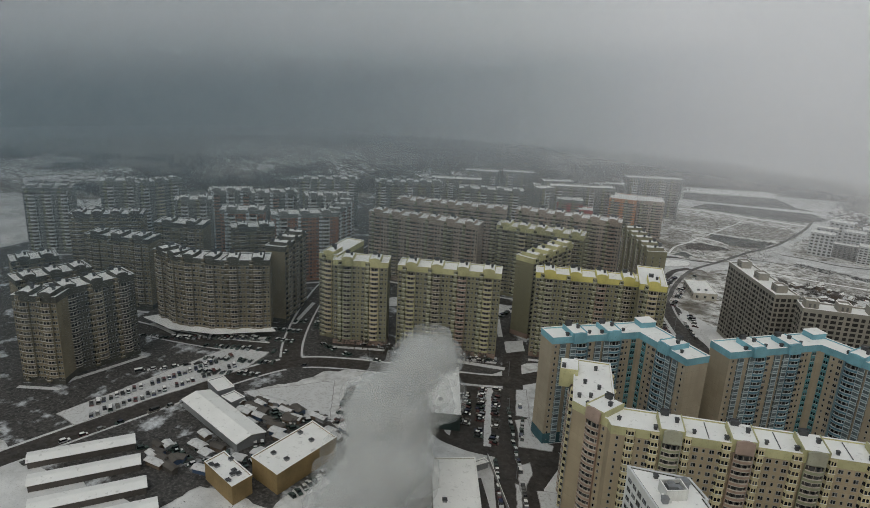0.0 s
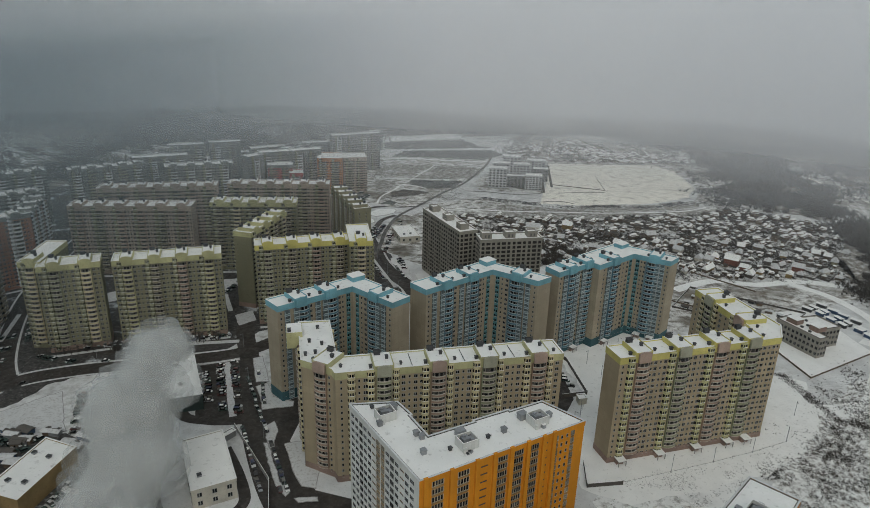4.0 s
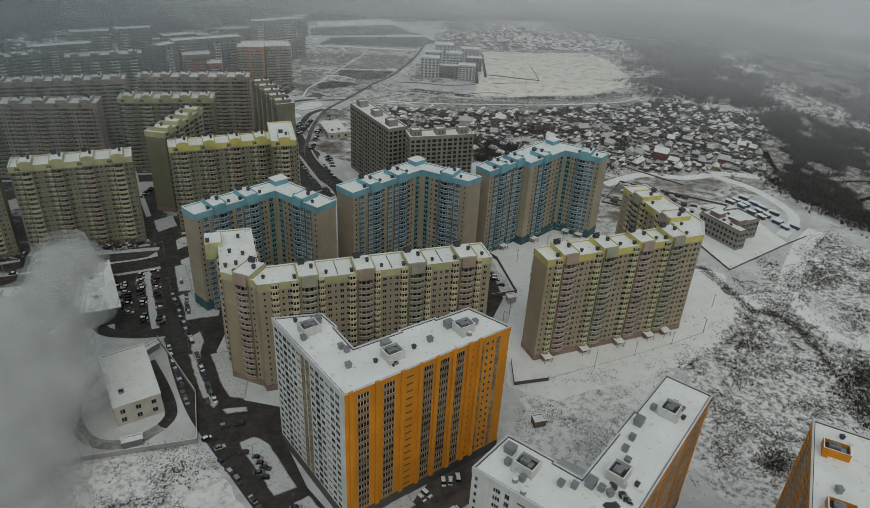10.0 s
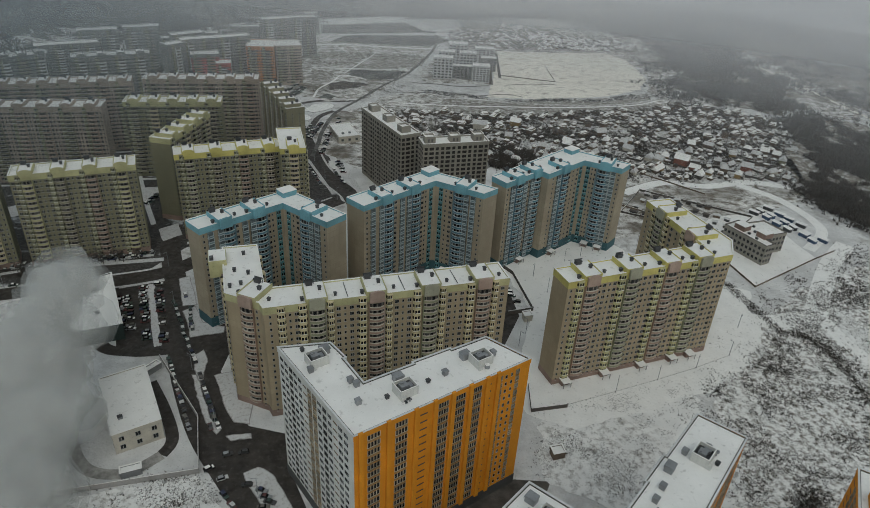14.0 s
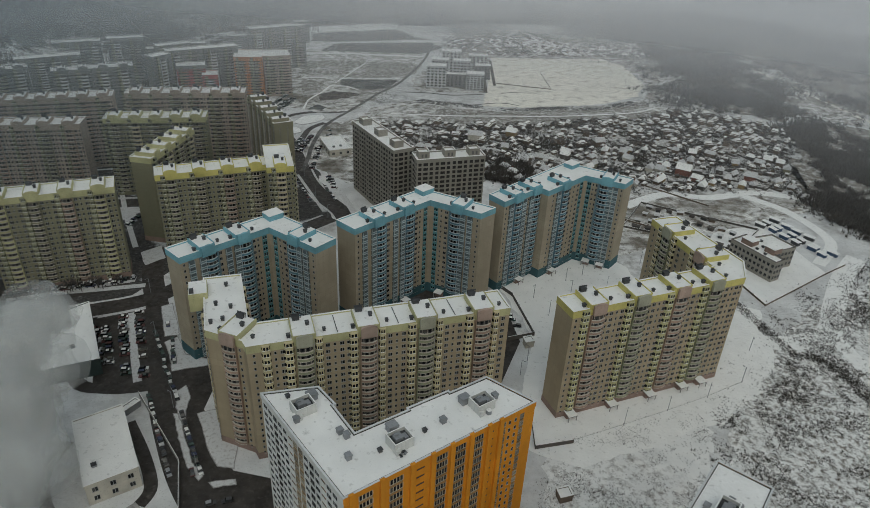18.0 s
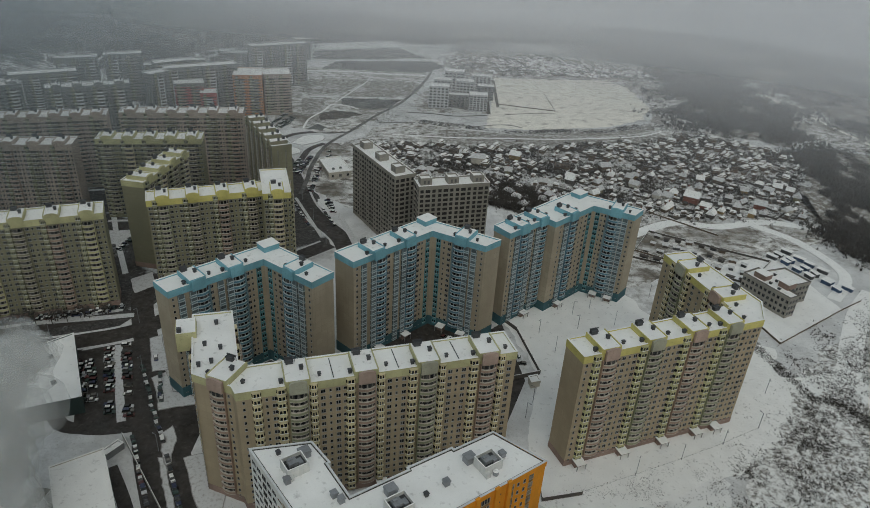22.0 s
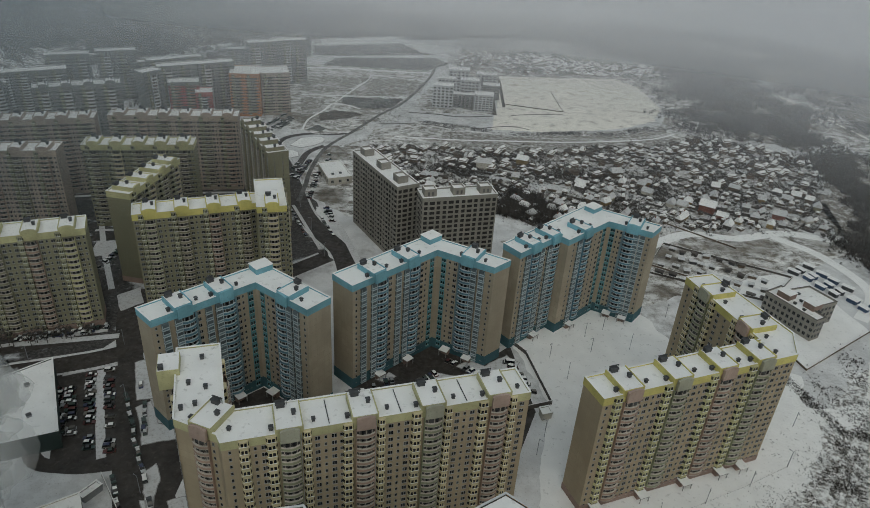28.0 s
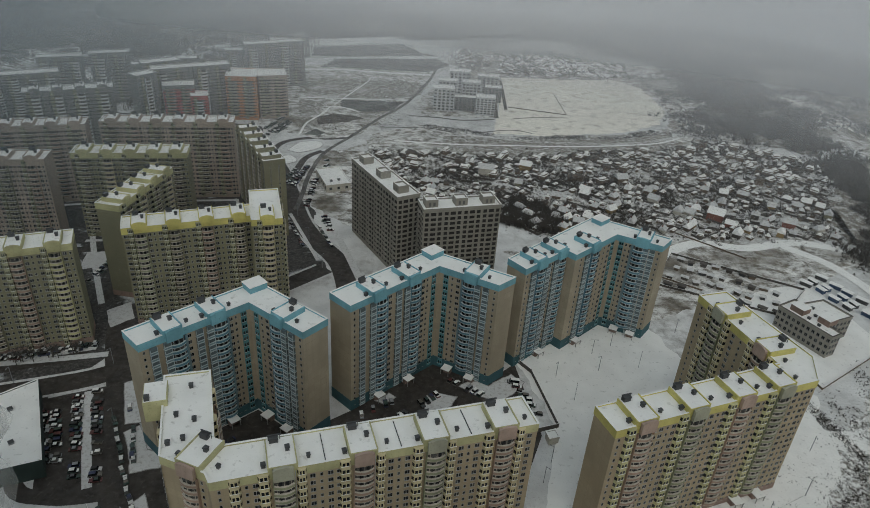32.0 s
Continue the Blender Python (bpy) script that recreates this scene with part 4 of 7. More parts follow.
for u in (30.5, 52.0, 73.0):
    part("roof_joint", Shape().box(u - 0.12, u + 0.12, 0.4, 11.2, 51.06, 51.3), M_DARK, root, label="dark joint across the snowy roof")
c = frame_on(BE[0], BE[1]).inverted() @ frame_on(BE[6], BE[5])
s = Shape().box(20, 29, -1.2, 5.5, 46, 53.4, 0).box(20.2, 28.8, -1.0, 5.3, 53.4, 53.6, 1)
s.box(20.4, 22, 3.5, 5.0, 53.6, 55.0, 2)
part("wing_tower", s, [M_PALEYEL, M_SNOW, M_DARK], root, c @ pose(0, -0.2, 0, 0, 0, 0))
for x, y in ((5, -6), (12, -9), (15, -4), (27, -8), (4, -2)):
    vent(root, c @ Matrix.Translation((x, y, 51.05)), 1.1, 1.1, 1.5)

YE = [(56, 164.5), (130, 195), (134, 208), (117, 248), (105, 244), (119.5, 202.6), (51.5, 174.7)]
cols = []
for u, tint in ((10.8, "pink"), (30.2, "green"), (49, "pink"), (65.6, "green")):
    cols += [(u - 5.4, "b", 3.4, "yellow"), (u, "s", 5.8, tint), (u + 4.2, "n", None, None), (u + 6.2, "w", None, None), (u + 8.6, "n", None, None), (u + 11, "w", None, None)]
cols = [c for c in cols if c[0] < 78] + [(1.6, "n", None, None), (78.5, "n", None, None)]
wcols = [(3, "n", None, None), (8, "b", 3.2, "cream"), (13, "s", 5.4, "green"), (18, "b", 3.0, "cream"), (22, "w", None, None), (26, "n", None, None), (31, "b", 3.2, "cream"), (36, "s", 5.4, "pink"), (40.5, "b", 2.6, "cream")]
root, loc = block("apartment_block", "beige panel block with bright yellow parapet standing alone on snow", YE, 51.5, M_BEIGE, M_YELLOW, {0: cols, 4: wcols, 2: wcols[:6]}, near=(0,),
      plinth=M_PLINTH, risers=[(0, 10.8, M_PED1), (0, 30.2, M_PED2), (0, 49, M_PED1), (0, 65.6, M_PED2), (4, 13, M_PED2), (4, 36, M_PED1)], canopies=[(0, 5.4, 4), (0, 24.8, 4), (0, 43.6, 4), (0, 60.2, 4), (0, 70, 4)], group="panel blocks")
for u in (14.2, 33.6, 52.4, 69.0):
    part("downpipe", Shape().box(u - 0.09, u + 0.09, -0.32, -0.12, 3.0, 51.0), M_RIM, root, label="pale downpipe beside the balconies")


def blue_left(L):
    k = L / 41.0
    c = [(1.6, "n"), (4.6, "l"), (9.4, "l"), (13.2, "s"), (17.4, "w"), (21.0, "l"), (25.0, "l"), (29.0, "s"), (33.2, "w"), (35.2, "n"), (38.4, "g")]
    return [(u * k, q, {"s": 5.2, "l": 2.6}.get(q), {"s": "blue", "l": "blue", "g": "teal"}.get(q)) for u, q in c]


def blue_right(L):
    k = L / 28.0
    c = [(3.6, "g"), (6.6, "n"), (9.4, "w"), (14.6, "s"), (18.8, "l"), (22.6, "l"), (26.4, "n")]
    return [(u * k, q, {"s": 5.2, "l": 2.6}.get(q), {"s": "blue", "l": "blue", "g": "teal"}.get(q)) for u, q in c]


def blue_piers(root, poly, side, cols):
    """Blue-grey pier panels on both sides of each balcony stack, from the plinth to the parapet."""
    m = frame_on(poly[0], poly[1]).inverted() @ frame_on(poly[side], poly[(side + 1) % len(poly)])
    for u, q, w, tint in cols:
        if q == "s":
            for x in (u - 3.15, u + 3.15):
                part("pier_panel", Shape().box(x - 0.55, x + 0.55, -0.3, 0.02, 5.2, 48.4), M_BLUEG, root, m, "blue-grey pier beside the balconies")


B1 = [(-97, 190), (-68, 219), (-45, 203), (-38, 212), (-68.7, 233.3), (-105, 197)]
B2 = [(-31, 221), (1, 254), (25, 242), (32, 249), (-3.4, 266.7), (-40, 229)]
B3 = [(37, 256), (56, 275), (60, 271), (82, 293), (101, 284), (107, 292), (74.2, 310), (30, 264)]
for P in (B1, B2):
    L, R = span(P[0], P[1]), span(P[1], P[2])
    root, loc = block("apartment_block", "tan panel block with turquoise parapet and blue balconies", P, 51, M_TAN, M_BLUE, {0: blue_left(L), 1: blue_right(R)}, near=(0, 1), plinth=M_TEAL, plinth_h=5.2,
                      risers=[(0, 12.0 * L / 41, M_BLUE), (0, 28.2 * L / 41, M_BLUE), (1, 15.6 * R / 28, M_BLUE)], riser_w=7.0, depth=10, canopies=[(0, 13, 4), (0, 29, 4), (1, 8, 4), (1, 19, 4)], group="turquoise blocks", band_h=2.5)
    blue_piers(root, P, 0, blue_left(L))
    blue_piers(root, P, 1, blue_right(R))
    q = Vector(loc[4]) * 0.72 + Vector(loc[1]) * 0.28
    s = Shape().box(-3.6, 3.6, -3.0, 3.0, 0, 2.5, 0)
    s.box(-3.8, 3.8, -3.2, 3.2, 2.5, 2.7, 1)
    part("lift_house", s, [M_BLUE, M_SNOW], root, Matrix.Translation((q.x, q.y, 51.06)))
L3, R3 = span(B3[0], B3[1]), span(B3[3], B3[4])
c1 = [(1.5, "n"), (5, "l"), (10, "s"), (14.6, "l"), (18, "n"), (20.4, "l"), (24.5, "s")]
c2 = [(4.5, "n"), (8.5, "l"), (14, "s"), (18.6, "w"), (22, "n"), (25.5, "w"), (28.5, "g")]
cv = lambda c: [(u, q, {"s": 5.0, "l": 2.9}.get(q), {"s": "blue", "l": "blue", "g": "teal"}.get(q)) for u, q in c]
root, loc = block("apartment_block", "tan panel block with turquoise parapet stepping back beside a snowy lot", B3, 51, M_TAN, M_BLUE, {0: cv(c1), 2: cv(c2), 3: blue_right(R3)}, near=(0, 2, 3), plinth=M_TEAL, plinth_h=5.2,
                  risers=[(0, 10, M_BLUE), (0, 24, M_BLUE), (2, 14, M_BLUE), (3, 12, M_BLUE)], riser_w=6.4, depth=10, canopies=[(0, 15, 4), (2, 9, 4), (3, 8, 4), (3, 16, 4)], group="turquoise blocks", band_h=2.5)
for side, c in ((0, cv(c1)), (2, cv(c2)), (3, blue_right(R3))):
    blue_piers(root, B3, side, c)
q = Vector(loc[6]) * 0.72 + Vector(loc[3]) * 0.28
s = Shape().box(-3.4, 3.4, -2.8, 2.8, 0, 2.3, 0)
s.box(-3.6, 3.6, -3.0, 3.0, 2.3, 2.5, 1)
part("lift_house", s, [M_BLUE, M_SNOW], root, Matrix.Translation((q.x, q.y, 51.06)))


# ---- orange and white blocks ----
def roof_box(root, m, w=6.0, d=5.0, h=3.2, wall=None):
    """A stair head on the roof: an open-topped white box with machinery in it."""
    s = Shape()
    o = [(-w / 2, -d / 2), (w / 2, -d / 2), (w / 2, d / 2), (-w / 2, d / 2)]
    ring(s, o, inset(o, 0.3), 0, h, 0, 1)
    # floor coloured dark to stand for the shade down in the open box
    s.add([(*p, h - 1.2) for p in inset(o, 0.3)], [(0, 1, 2, 3)], 2)
    s.box(-w / 2 - 0.05, -w * 0.28, -d / 2 - 0.9, -d / 2 - 0.02, 0, h * 0.5, 0)
    ob = part("stair_head", s, [wall or M_WCLAD, M_SNOW, M_DARK], root, m)
    k = Shape().box(-w * 0.3, w * 0.1, -d * 0.2, d * 0.25, h - 1.0, h + 0.1, 0)
    k.box(w * 0.12, w * 0.32, -d * 0.3, d * 0.1, h - 1.0, h - 0.2, 0)
    k.box(-w * 0.25, -w * 0.05, d * 0.05, d * 0.2, h + 0.1, h + 0.5, 0)
    part("machinery", k, M_METAL, ob)
    return ob


def roof_kit(root, base, places, z):
    inv = base.inverted()
    for kind, x, y, a in places:
        m = inv @ pose(x, y, z, 0, 0, a)
        if kind == "box":
            roof_box(root, m)
        elif kind == "obox":
            roof_box(root, m, 7, 4.5, 2.6, M_ORANGE)
        elif kind == "hut":
            vent(root, m, 2.8, 2.4, 2.4, [M_METAL, M_METAL])
        elif kind == "fan":
            vent(root, m, 1.5, 1.5, 1.8, [M_METAL, M_METAL])
        elif kind == "tarp":
            s, ring_ = Shape(), [(math.cos(k * 0.571) * (2.3 + 0.5 * math.sin(k * 2.1)), math.sin(k * 0.571) * (1.8 + 0.4 * math.cos(k * 1.7)), 0.02) for k in range(11)]
            s.add(ring_ + [(x * 0.6, y * 0.6, 0.55) for x, y, z in ring_] + [(0, 0, 0.7)], [(k, (k + 1) % 11, 11 + (k + 1) % 11, 11 + k) for k in range(11)] + [(11 + k, 11 + (k + 1) % 11, 22) for k in range(11)])
            part("tarpaulin", s, M_DARK, root, m, "black tarpaulin over building material on the roof")
        elif kind == "stack":
            s = Shape()
            for k in range(7):
                q = pose(0.9 * math.sin(k * 2.3), 0.8 * math.cos(k * 1.9), 0.0, 0, 0, k * 47)
                s.box(-0.7, 0.7, -0.3, 0.3, 0.02 + 0.16 * (k % 3), 0.24 + 0.16 * (k % 3), k % 2, mat=q)
            part("material_stack", s, [M_DARK, M_METAL], root, m, "untidy stack of boards and sheets on the roof")
        elif kind == "drum":
            s = Shape().prism([(0.8 * math.cos(k * 0.5236), 0.8 * math.sin(k * 0.5236)) for k in range(12)], 0, 1.3, 0, 1)
            part("roof_drum", s, [M_METAL, M_SNOW], root, m, "round grey roof fan with snow on top")
        else:
            vent(root, m, 1.0, 1.0, 1.2)


OR = [(-15, 73), (36, 111), (22, 121), (10.9, 113.2), (10.4, 113.9), (-1.4, 105.7), (-0.9, 105.0), (-15, 95), (-22.6, 105.5), (-21.9, 106.0), (-28, 113), (-44, 109)]
OL, WL = span(OR[0], OR[1]), span(OR[-1], OR[0])
ocols = [(6.3, "p", 4.0, None), (15.4, "p", 4.0, None), (23.0, "q", 2.6, None), (30, "p", 3.6, None), (36.2, "p", 3.6, None), (42.4, "p", 3.6, None), (47, "q", 2.2, None), (51.6, "p", 1.6, None), (54.0, "n", None, None), (56.2, "n", None, None), (58.6, "p", 1.4, None)]
wcols = [(2.5 + 3.05 * i, "q" if i in (5, 11) else "p" if i in (6, 7) else "d" if i in (2, 9) else "t", 2.2, None) for i in range(14)]
root, loc = block("apartment_block", "tall new block clad bright orange and white, with flat snowy roof", OR, 56, [M_ORANGE] * 2 + [M_WCLAD] * 10, [M_ORANGE] * 2 + [M_WCLAD] * 10,
                  {0: ocols, 11: wcols}, near=(0, 11), band_h=1.6, foot=4.6, rise=0.3, plinth=M_PODIUM, plinth_h=4.3, group="orange blocks", cap=M_WHITE)
for u in (2, 11, 20.2, 26.8, 33.2, 39.8, 46.2, 50.4):
    part("pilaster", Shape().box(u - 0.7, u + 0.7, -0.8, 0, 4.2, 56.75, 0, True), M_ORANGE, root)
roof_kit(root, frame_on(OR[0], OR[1]), [("box", -30.5, 103, 36), ("hut", -29, 108, 36), ("fan", -31.5, 98.5, 36), ("fan", -19, 95, 36), ("fan", -17, 93.5, 36), ("fan", -15.5, 86, 36), ("box", -2.5, 92, 36), ("hut", -5, 97, 36),
                                        ("vent", -7.5, 89, 36), ("vent", 4, 97, 36), ("fan", 9, 101, 36), ("box", 20, 108, 36), ("hut", 15, 109.5, 36), ("fan", 24, 112, 36), ("vent", -36, 108, 36), ("drum", -32, 100, 0), ("stack", -1.5, 88.6, 30), ("drum", 22, 105.4, 0)], 56.08)

W2 = [(55, 30), (98, 88), (86, 97), (72, 79), (71.4, 79.5), (63.7, 69.6), (64.3, 69.1), (51, 52), (44.4, 56.9), (44.9, 57.6), (32.5, 66.7), (22, 54)]
wcols = [(1.5, "n", None, None), (8, "t", 2.2, None), (11.2, "d", 1.4, None), (15.5, "q", 2.6, None), (20.5, "t", 2.2, None), (23.2, "t", 2.2, None), (26.8, "t", 2.0, None), (30.2, "t", 2.2, None), (33.4, "d", 1.3, None), (36.6, "t", 2.2, None), (39.4, "t", 2.0, None)]
ocols = [(3 + 4.1 * i, "p" if i % 4 else "q", 2.2, "orange") for i in range(17)]
root, loc = block("apartment_block", "new block with white street front and orange side, cluttered snowy roof", W2, 50, [M_ORANGE] * 2 + [M_WCLAD] * 10, [M_ORANGE] * 2 + [M_WCLAD] * 10,
                  {0: ocols, 11: wcols}, near=(0, 11), floors=15, band_h=1.6, foot=4.6, rise=0.3, plinth=M_PODIUM, plinth_h=4.3, group="orange blocks", cap=M_WHITE)
roof_kit(root, frame_on(W2[0], W2[1]), [("hut", 32.5, 60.5, -38), ("fan", 31.5, 56, -38), ("box", 36.5, 54.5, -38), ("fan", 35, 50.5, -38), ("fan", 45, 49.5, -38), ("fan", 48.5, 49, 52), ("hut", 53, 50, 52), ("fan", 55.5, 48.5, 52), ("box", 61, 53.5, 52),
                                        ("fan", 57.5, 47, 20), ("vent", 59, 49, 20), ("fan", 65, 63, 52), ("fan", 68, 67.5, 52), ("hut", 71.5, 74, 52), ("box", 82, 79, 52), ("fan", 77.5, 80.5, 52), ("fan", 84.5, 82.5, 52), ("tarp", 57.2, 43.2, 30), ("stack", 60.8, 47.2, 10), ("stack", 61.8, 45.4, 70), ("stack", 59.4, 50.6, 40), ("vent", 65.4, 50.6, 52), ("vent", 85.6, 77, 52), ("stack", 86.6, 81.6, 20), ("fan", 64.6, 58.6, 52), ("drum", 34.8, 46.2, 0), ("drum", 33, 50, 0)], 50.08)

W3 = [(124, 77), (92, 12), (110, 3), (142, 68)]
ocols = [(3 + 3.6 * i, "p" if i % 5 else "q", 2.2, "orange") for i in range(19)]
root, loc = block("apartment_block", "new block clad in orange with yellow roof boxes", W3, 52, [M_ORANGE, M_WCLAD, M_ORANGE, M_WCLAD], M_ORANGE, {0: ocols}, near=(), floors=16, band_h=1.6, foot=4.6, rise=0.3, group="orange blocks", cap=M_WHITE)
roof_kit(root, frame_on(W3[0], W3[1]), [("vent", 129, 70, 0), ("obox", 124, 64, -25), ("fan", 118, 50, 0), ("obox", 115, 43, -25), ("fan", 112, 38, 0), ("obox", 108, 28, -25), ("fan", 103, 20, 0)], 52.08)


# ---- blocks further off ----
def auto_cols(L, tint, period=13.0, bay="cream"):
    out, n = [], max(1, round(L / period))
    p = L / n
    for i in range(n):
        x = p * i
        out += [(x + p * 0.10, "w", None, None), (x + p * 0.26, "b", 2.6, bay), (x + p * 0.52, "s", 4.6, tint[i % len(tint)]), (x + p * 0.78, "w", None, None), (x + p * 0.93, "n", None, None)]
    return out, [(0, p * (i + 0.52)) for i in range(n)]


def foot_path(a, b, gap=5.0, w=2.6):
    """A strip of snow along the front of a block."""
    d = Vector((b[0] - a[0], b[1] - a[1])).normalized()
    k = Vector((d.y, -d.x)) * gap
    ribbon("snow_strip", [(a[0] + k.x, a[1] + k.y), ((a[0] + b[0]) / 2 + k.x, (a[1] + b[1]) / 2 + k.y), (b[0] + k.x, b[1] + k.y)], w, 0.12, M_SNOW2, "trodden snow strip before a panel block", "snow strip")


def far_block(label, a, b, depth, height, wall, band, tint, floors=17, plinth=None, gables=None, group="", bay="pale", name="apartment_block", more=None, risers=True, columns=False):
    P = slab(a, b, depth)
    L, D = span(a, b), depth
    if group in ("panel blocks", "brick blocks") and L > 20 and a[1] < 420:
        foot_path(a, b)
    cols, ris = auto_cols(L, tint, bay=bay)
    sides = {0: cols}
    if more:
        for sd in more:
            sides[sd] = auto_cols(D if sd % 2 else L, tint, bay=bay)[0] if D > 16 or sd == 2 else [(D * 0.3, "n", None, None), (D * 0.7, "n", None, None)]
    return block(name, label, P, height, wall, band, sides, floors, (), plinth=plinth, risers=[(s, u, gables or band) for s, u in ris] if risers else (), depth=min(D, 11), riser_w=6.5, group=group, vents="few" if risers else "", columns=columns)


S2 = "panel blocks"
# western walls take the darkened beige in place of dimmer light
far_block("grey-beige panel block with yellow parapet and lift sections", (-137, 269), (-85, 290), 12, 50, M_DIM_GREIGE, M_YELLOW, ["green", "beige", "pink", "beige"], plinth=M_PLINTH, group=S2, columns=True)
far_block("tall end section with bright yellow parapet by the street", (-84, 282), (-71, 286), 32, 51.5, M_DIM_GREIGE, M_YELLOW, ["cream"], plinth=M_PLINTH, group=S2, more=(1,), columns=True)
far_block("grey-beige panel block with yellow parapet seen end on", (-147, 290), (-140, 337), 12, 50, M_DIM_GREIGE, M_PALEYEL, ["beige", "cream"], plinth=M_PLINTH, group=S2, columns=True)
far_block("yellow-tinted panel block with pale parapet", (-203, 232), (-151, 254), 13, 50, M_DIM_GREIGE, M_PALEYEL, ["yellow", "beige", "pink", "yellow"], plinth=M_PLINTH, group=S2, columns=True)
far_block("greenish panel block with pale yellow parapet", (-236, 217), (-209, 231), 13, 50, M_DIM_GREIGE, M_PALEYEL, ["green", "cream"], plinth=M_PLINTH, group=S2, columns=True)
far_block("pale side section of a yellowish panel block", (-249, 221), (-238, 223), 34, 50.5, M_DIM_GREIGE, M_PALEYEL, ["cream"], group=S2)
far_block("grey panel block with greenish parapet", (-198, 347), (-140, 358), 12, 50, M_DIM_GREIGE, M_PALEYEL, ["beige", "cream"], group=S2)
far_block("long beige panel block in thin haze", (-206, 397), (-130, 411), 12, 50, M_PINKW, M_PINKW, ["beige", "pink"], group=S2)
far_block("beige panel block with stepped snowy roof", (-128, 410), (-98, 358), 12, 48, M_DIM_GREIGE, M_DIM_GREIGE, ["beige"], group=S2, more=(1,))
far_block("pinkish panel block with pale parapet", (-288, 323), (-208, 339), 13, 49, M_PINKW, M_PINKW, ["pink", "beige", "pink"], group=S2)
far_block("beige panel block behind a pinkish one", (-294, 368), (-213, 394), 13, 49, M_PINKW, M_PINKW, ["beige", "pink"], group=S2)
far_block("pale grey panel block in haze", (-284, 452), (-234, 478), 12, 46, M_GREYB, M_GREYB, ["white"], group=S2)
far_block("pale panel block in haze", (-352, 423), (-306, 461), 12, 46, M_GREYB, M_GREYB, ["white", "beige"], group=S2)
far_block("pale panel block dim in haze", (-407, 385), (-371, 422), 12, 46, M_GREYB, M_GREYB, ["white"], group=S2)
far_block("pale grey tower in haze", (-516, 206), (-493, 229), 14, 50, M_GREYB, M_GREYB, ["white"], group=S2)
far_block("pale grey tower dim in haze", (-500, 257), (-480, 278), 14, 50, M_GREYB, M_GREYB, ["white"], group=S2)
far_block("white panel block in haze", (-474, 272), (-462, 304), 14, 50, M_GREYB, M_GREYB, ["white", "cream"], group=S2)
far_block("white panel tower with rounded roof", (-412, 256), (-394, 274), 14, 49, M_GREYB, M_GREYB, ["white"], group=S2)
far_block("white and red panel tower", (-417, 292), (-394, 315), 14, 49, M_GREYB, M_GREYB, ["red", "white"], group=S2, bay="white")
far_block("white panel tower beside its twin", (-387, 308), (-366, 335), 14, 49, M_GREYB, M_GREYB, ["white", "red"], group=S2, bay="white")
far_block("white and red panel tower in thin haze", (-352, 329), (-328, 353), 14, 49, M_GREYB, M_GREYB, ["white"], group=S2, bay="white")
far_block("white block with orange-red end", (-367, 257), (-344, 275), 14, 49, M_REDW, M_GREYB, ["white"], group=S2, bay="white")
far_block("white block with orange-red corner stripes", (-331, 270), (-302, 303), 13, 49, M_REDW, M_GREYB, ["white", "red"], group=S2, bay="white")
far_block("orange-red end section of a white block", (-301, 304), (-318, 345), 13, 49, M_REDW, M_GREYB, ["white"], group=S2, bay="white", more=(3,))
for a, b in (((-236, 520), (-226, 534)), ((-232, 540), (-206, 556)), ((-205, 556), (-180, 572)), ((-246, 556), (-222, 574)), ((-186, 640), (-160, 656)), ((-160, 658), (-138, 668)), ((-330, 552), (-300, 566)), ((-298, 574), (-270, 588))):
    far_block("grey residential block dim in haze", a, b, 11, 42, M_GREYB, M_GREYB, ["white", "grey"], 15, group="far blocks", risers=False)
far_block("grey block in deep haze", (-340, 500), (-298, 525), 12, 40, M_GREYB, M_GREYB, ["white"], group=S2, risers=False)
far_block("orange brick tower in haze", (-180, 556), (-156, 560), 26, 36, M_OBRICK, M_OBRICK, ["beige"], 13, group=S2, risers=False)
far_block("beige tower beside an orange one in haze", (-155, 563), (-133, 571), 22, 36, M_PINKW, M_PINKW, ["beige", "pink"], 13, group=S2, risers=False)
far_block("red and white stepped block in haze", (-222, 532), (-200, 540), 14, 32, M_ROSE, M_GREYB, ["red"], 12, group=S2, risers=False)
far_block("pink stepped block in haze", (-200, 530), (-188, 534), 14, 26, M_ROSE, M_ROSE, ["white"], 10, group=S2, risers=False)
for a, b, hh in (((-223, 694), (-208, 699), 22), ((-203, 729), (-190, 735), 23), ((-189, 746), (-172, 754), 23), ((-170, 769), (-155, 776), 24), ((-262, 640), (-236, 650), 24), ((-300, 600), (-268, 612), 26), ((-245, 600), (-222, 606), 26)):
    far_block("grey residential tower fading into haze", a, b, 10, hh, M_GREYB, M_GREYB, ["white"], 9, group="far towers", risers=False)
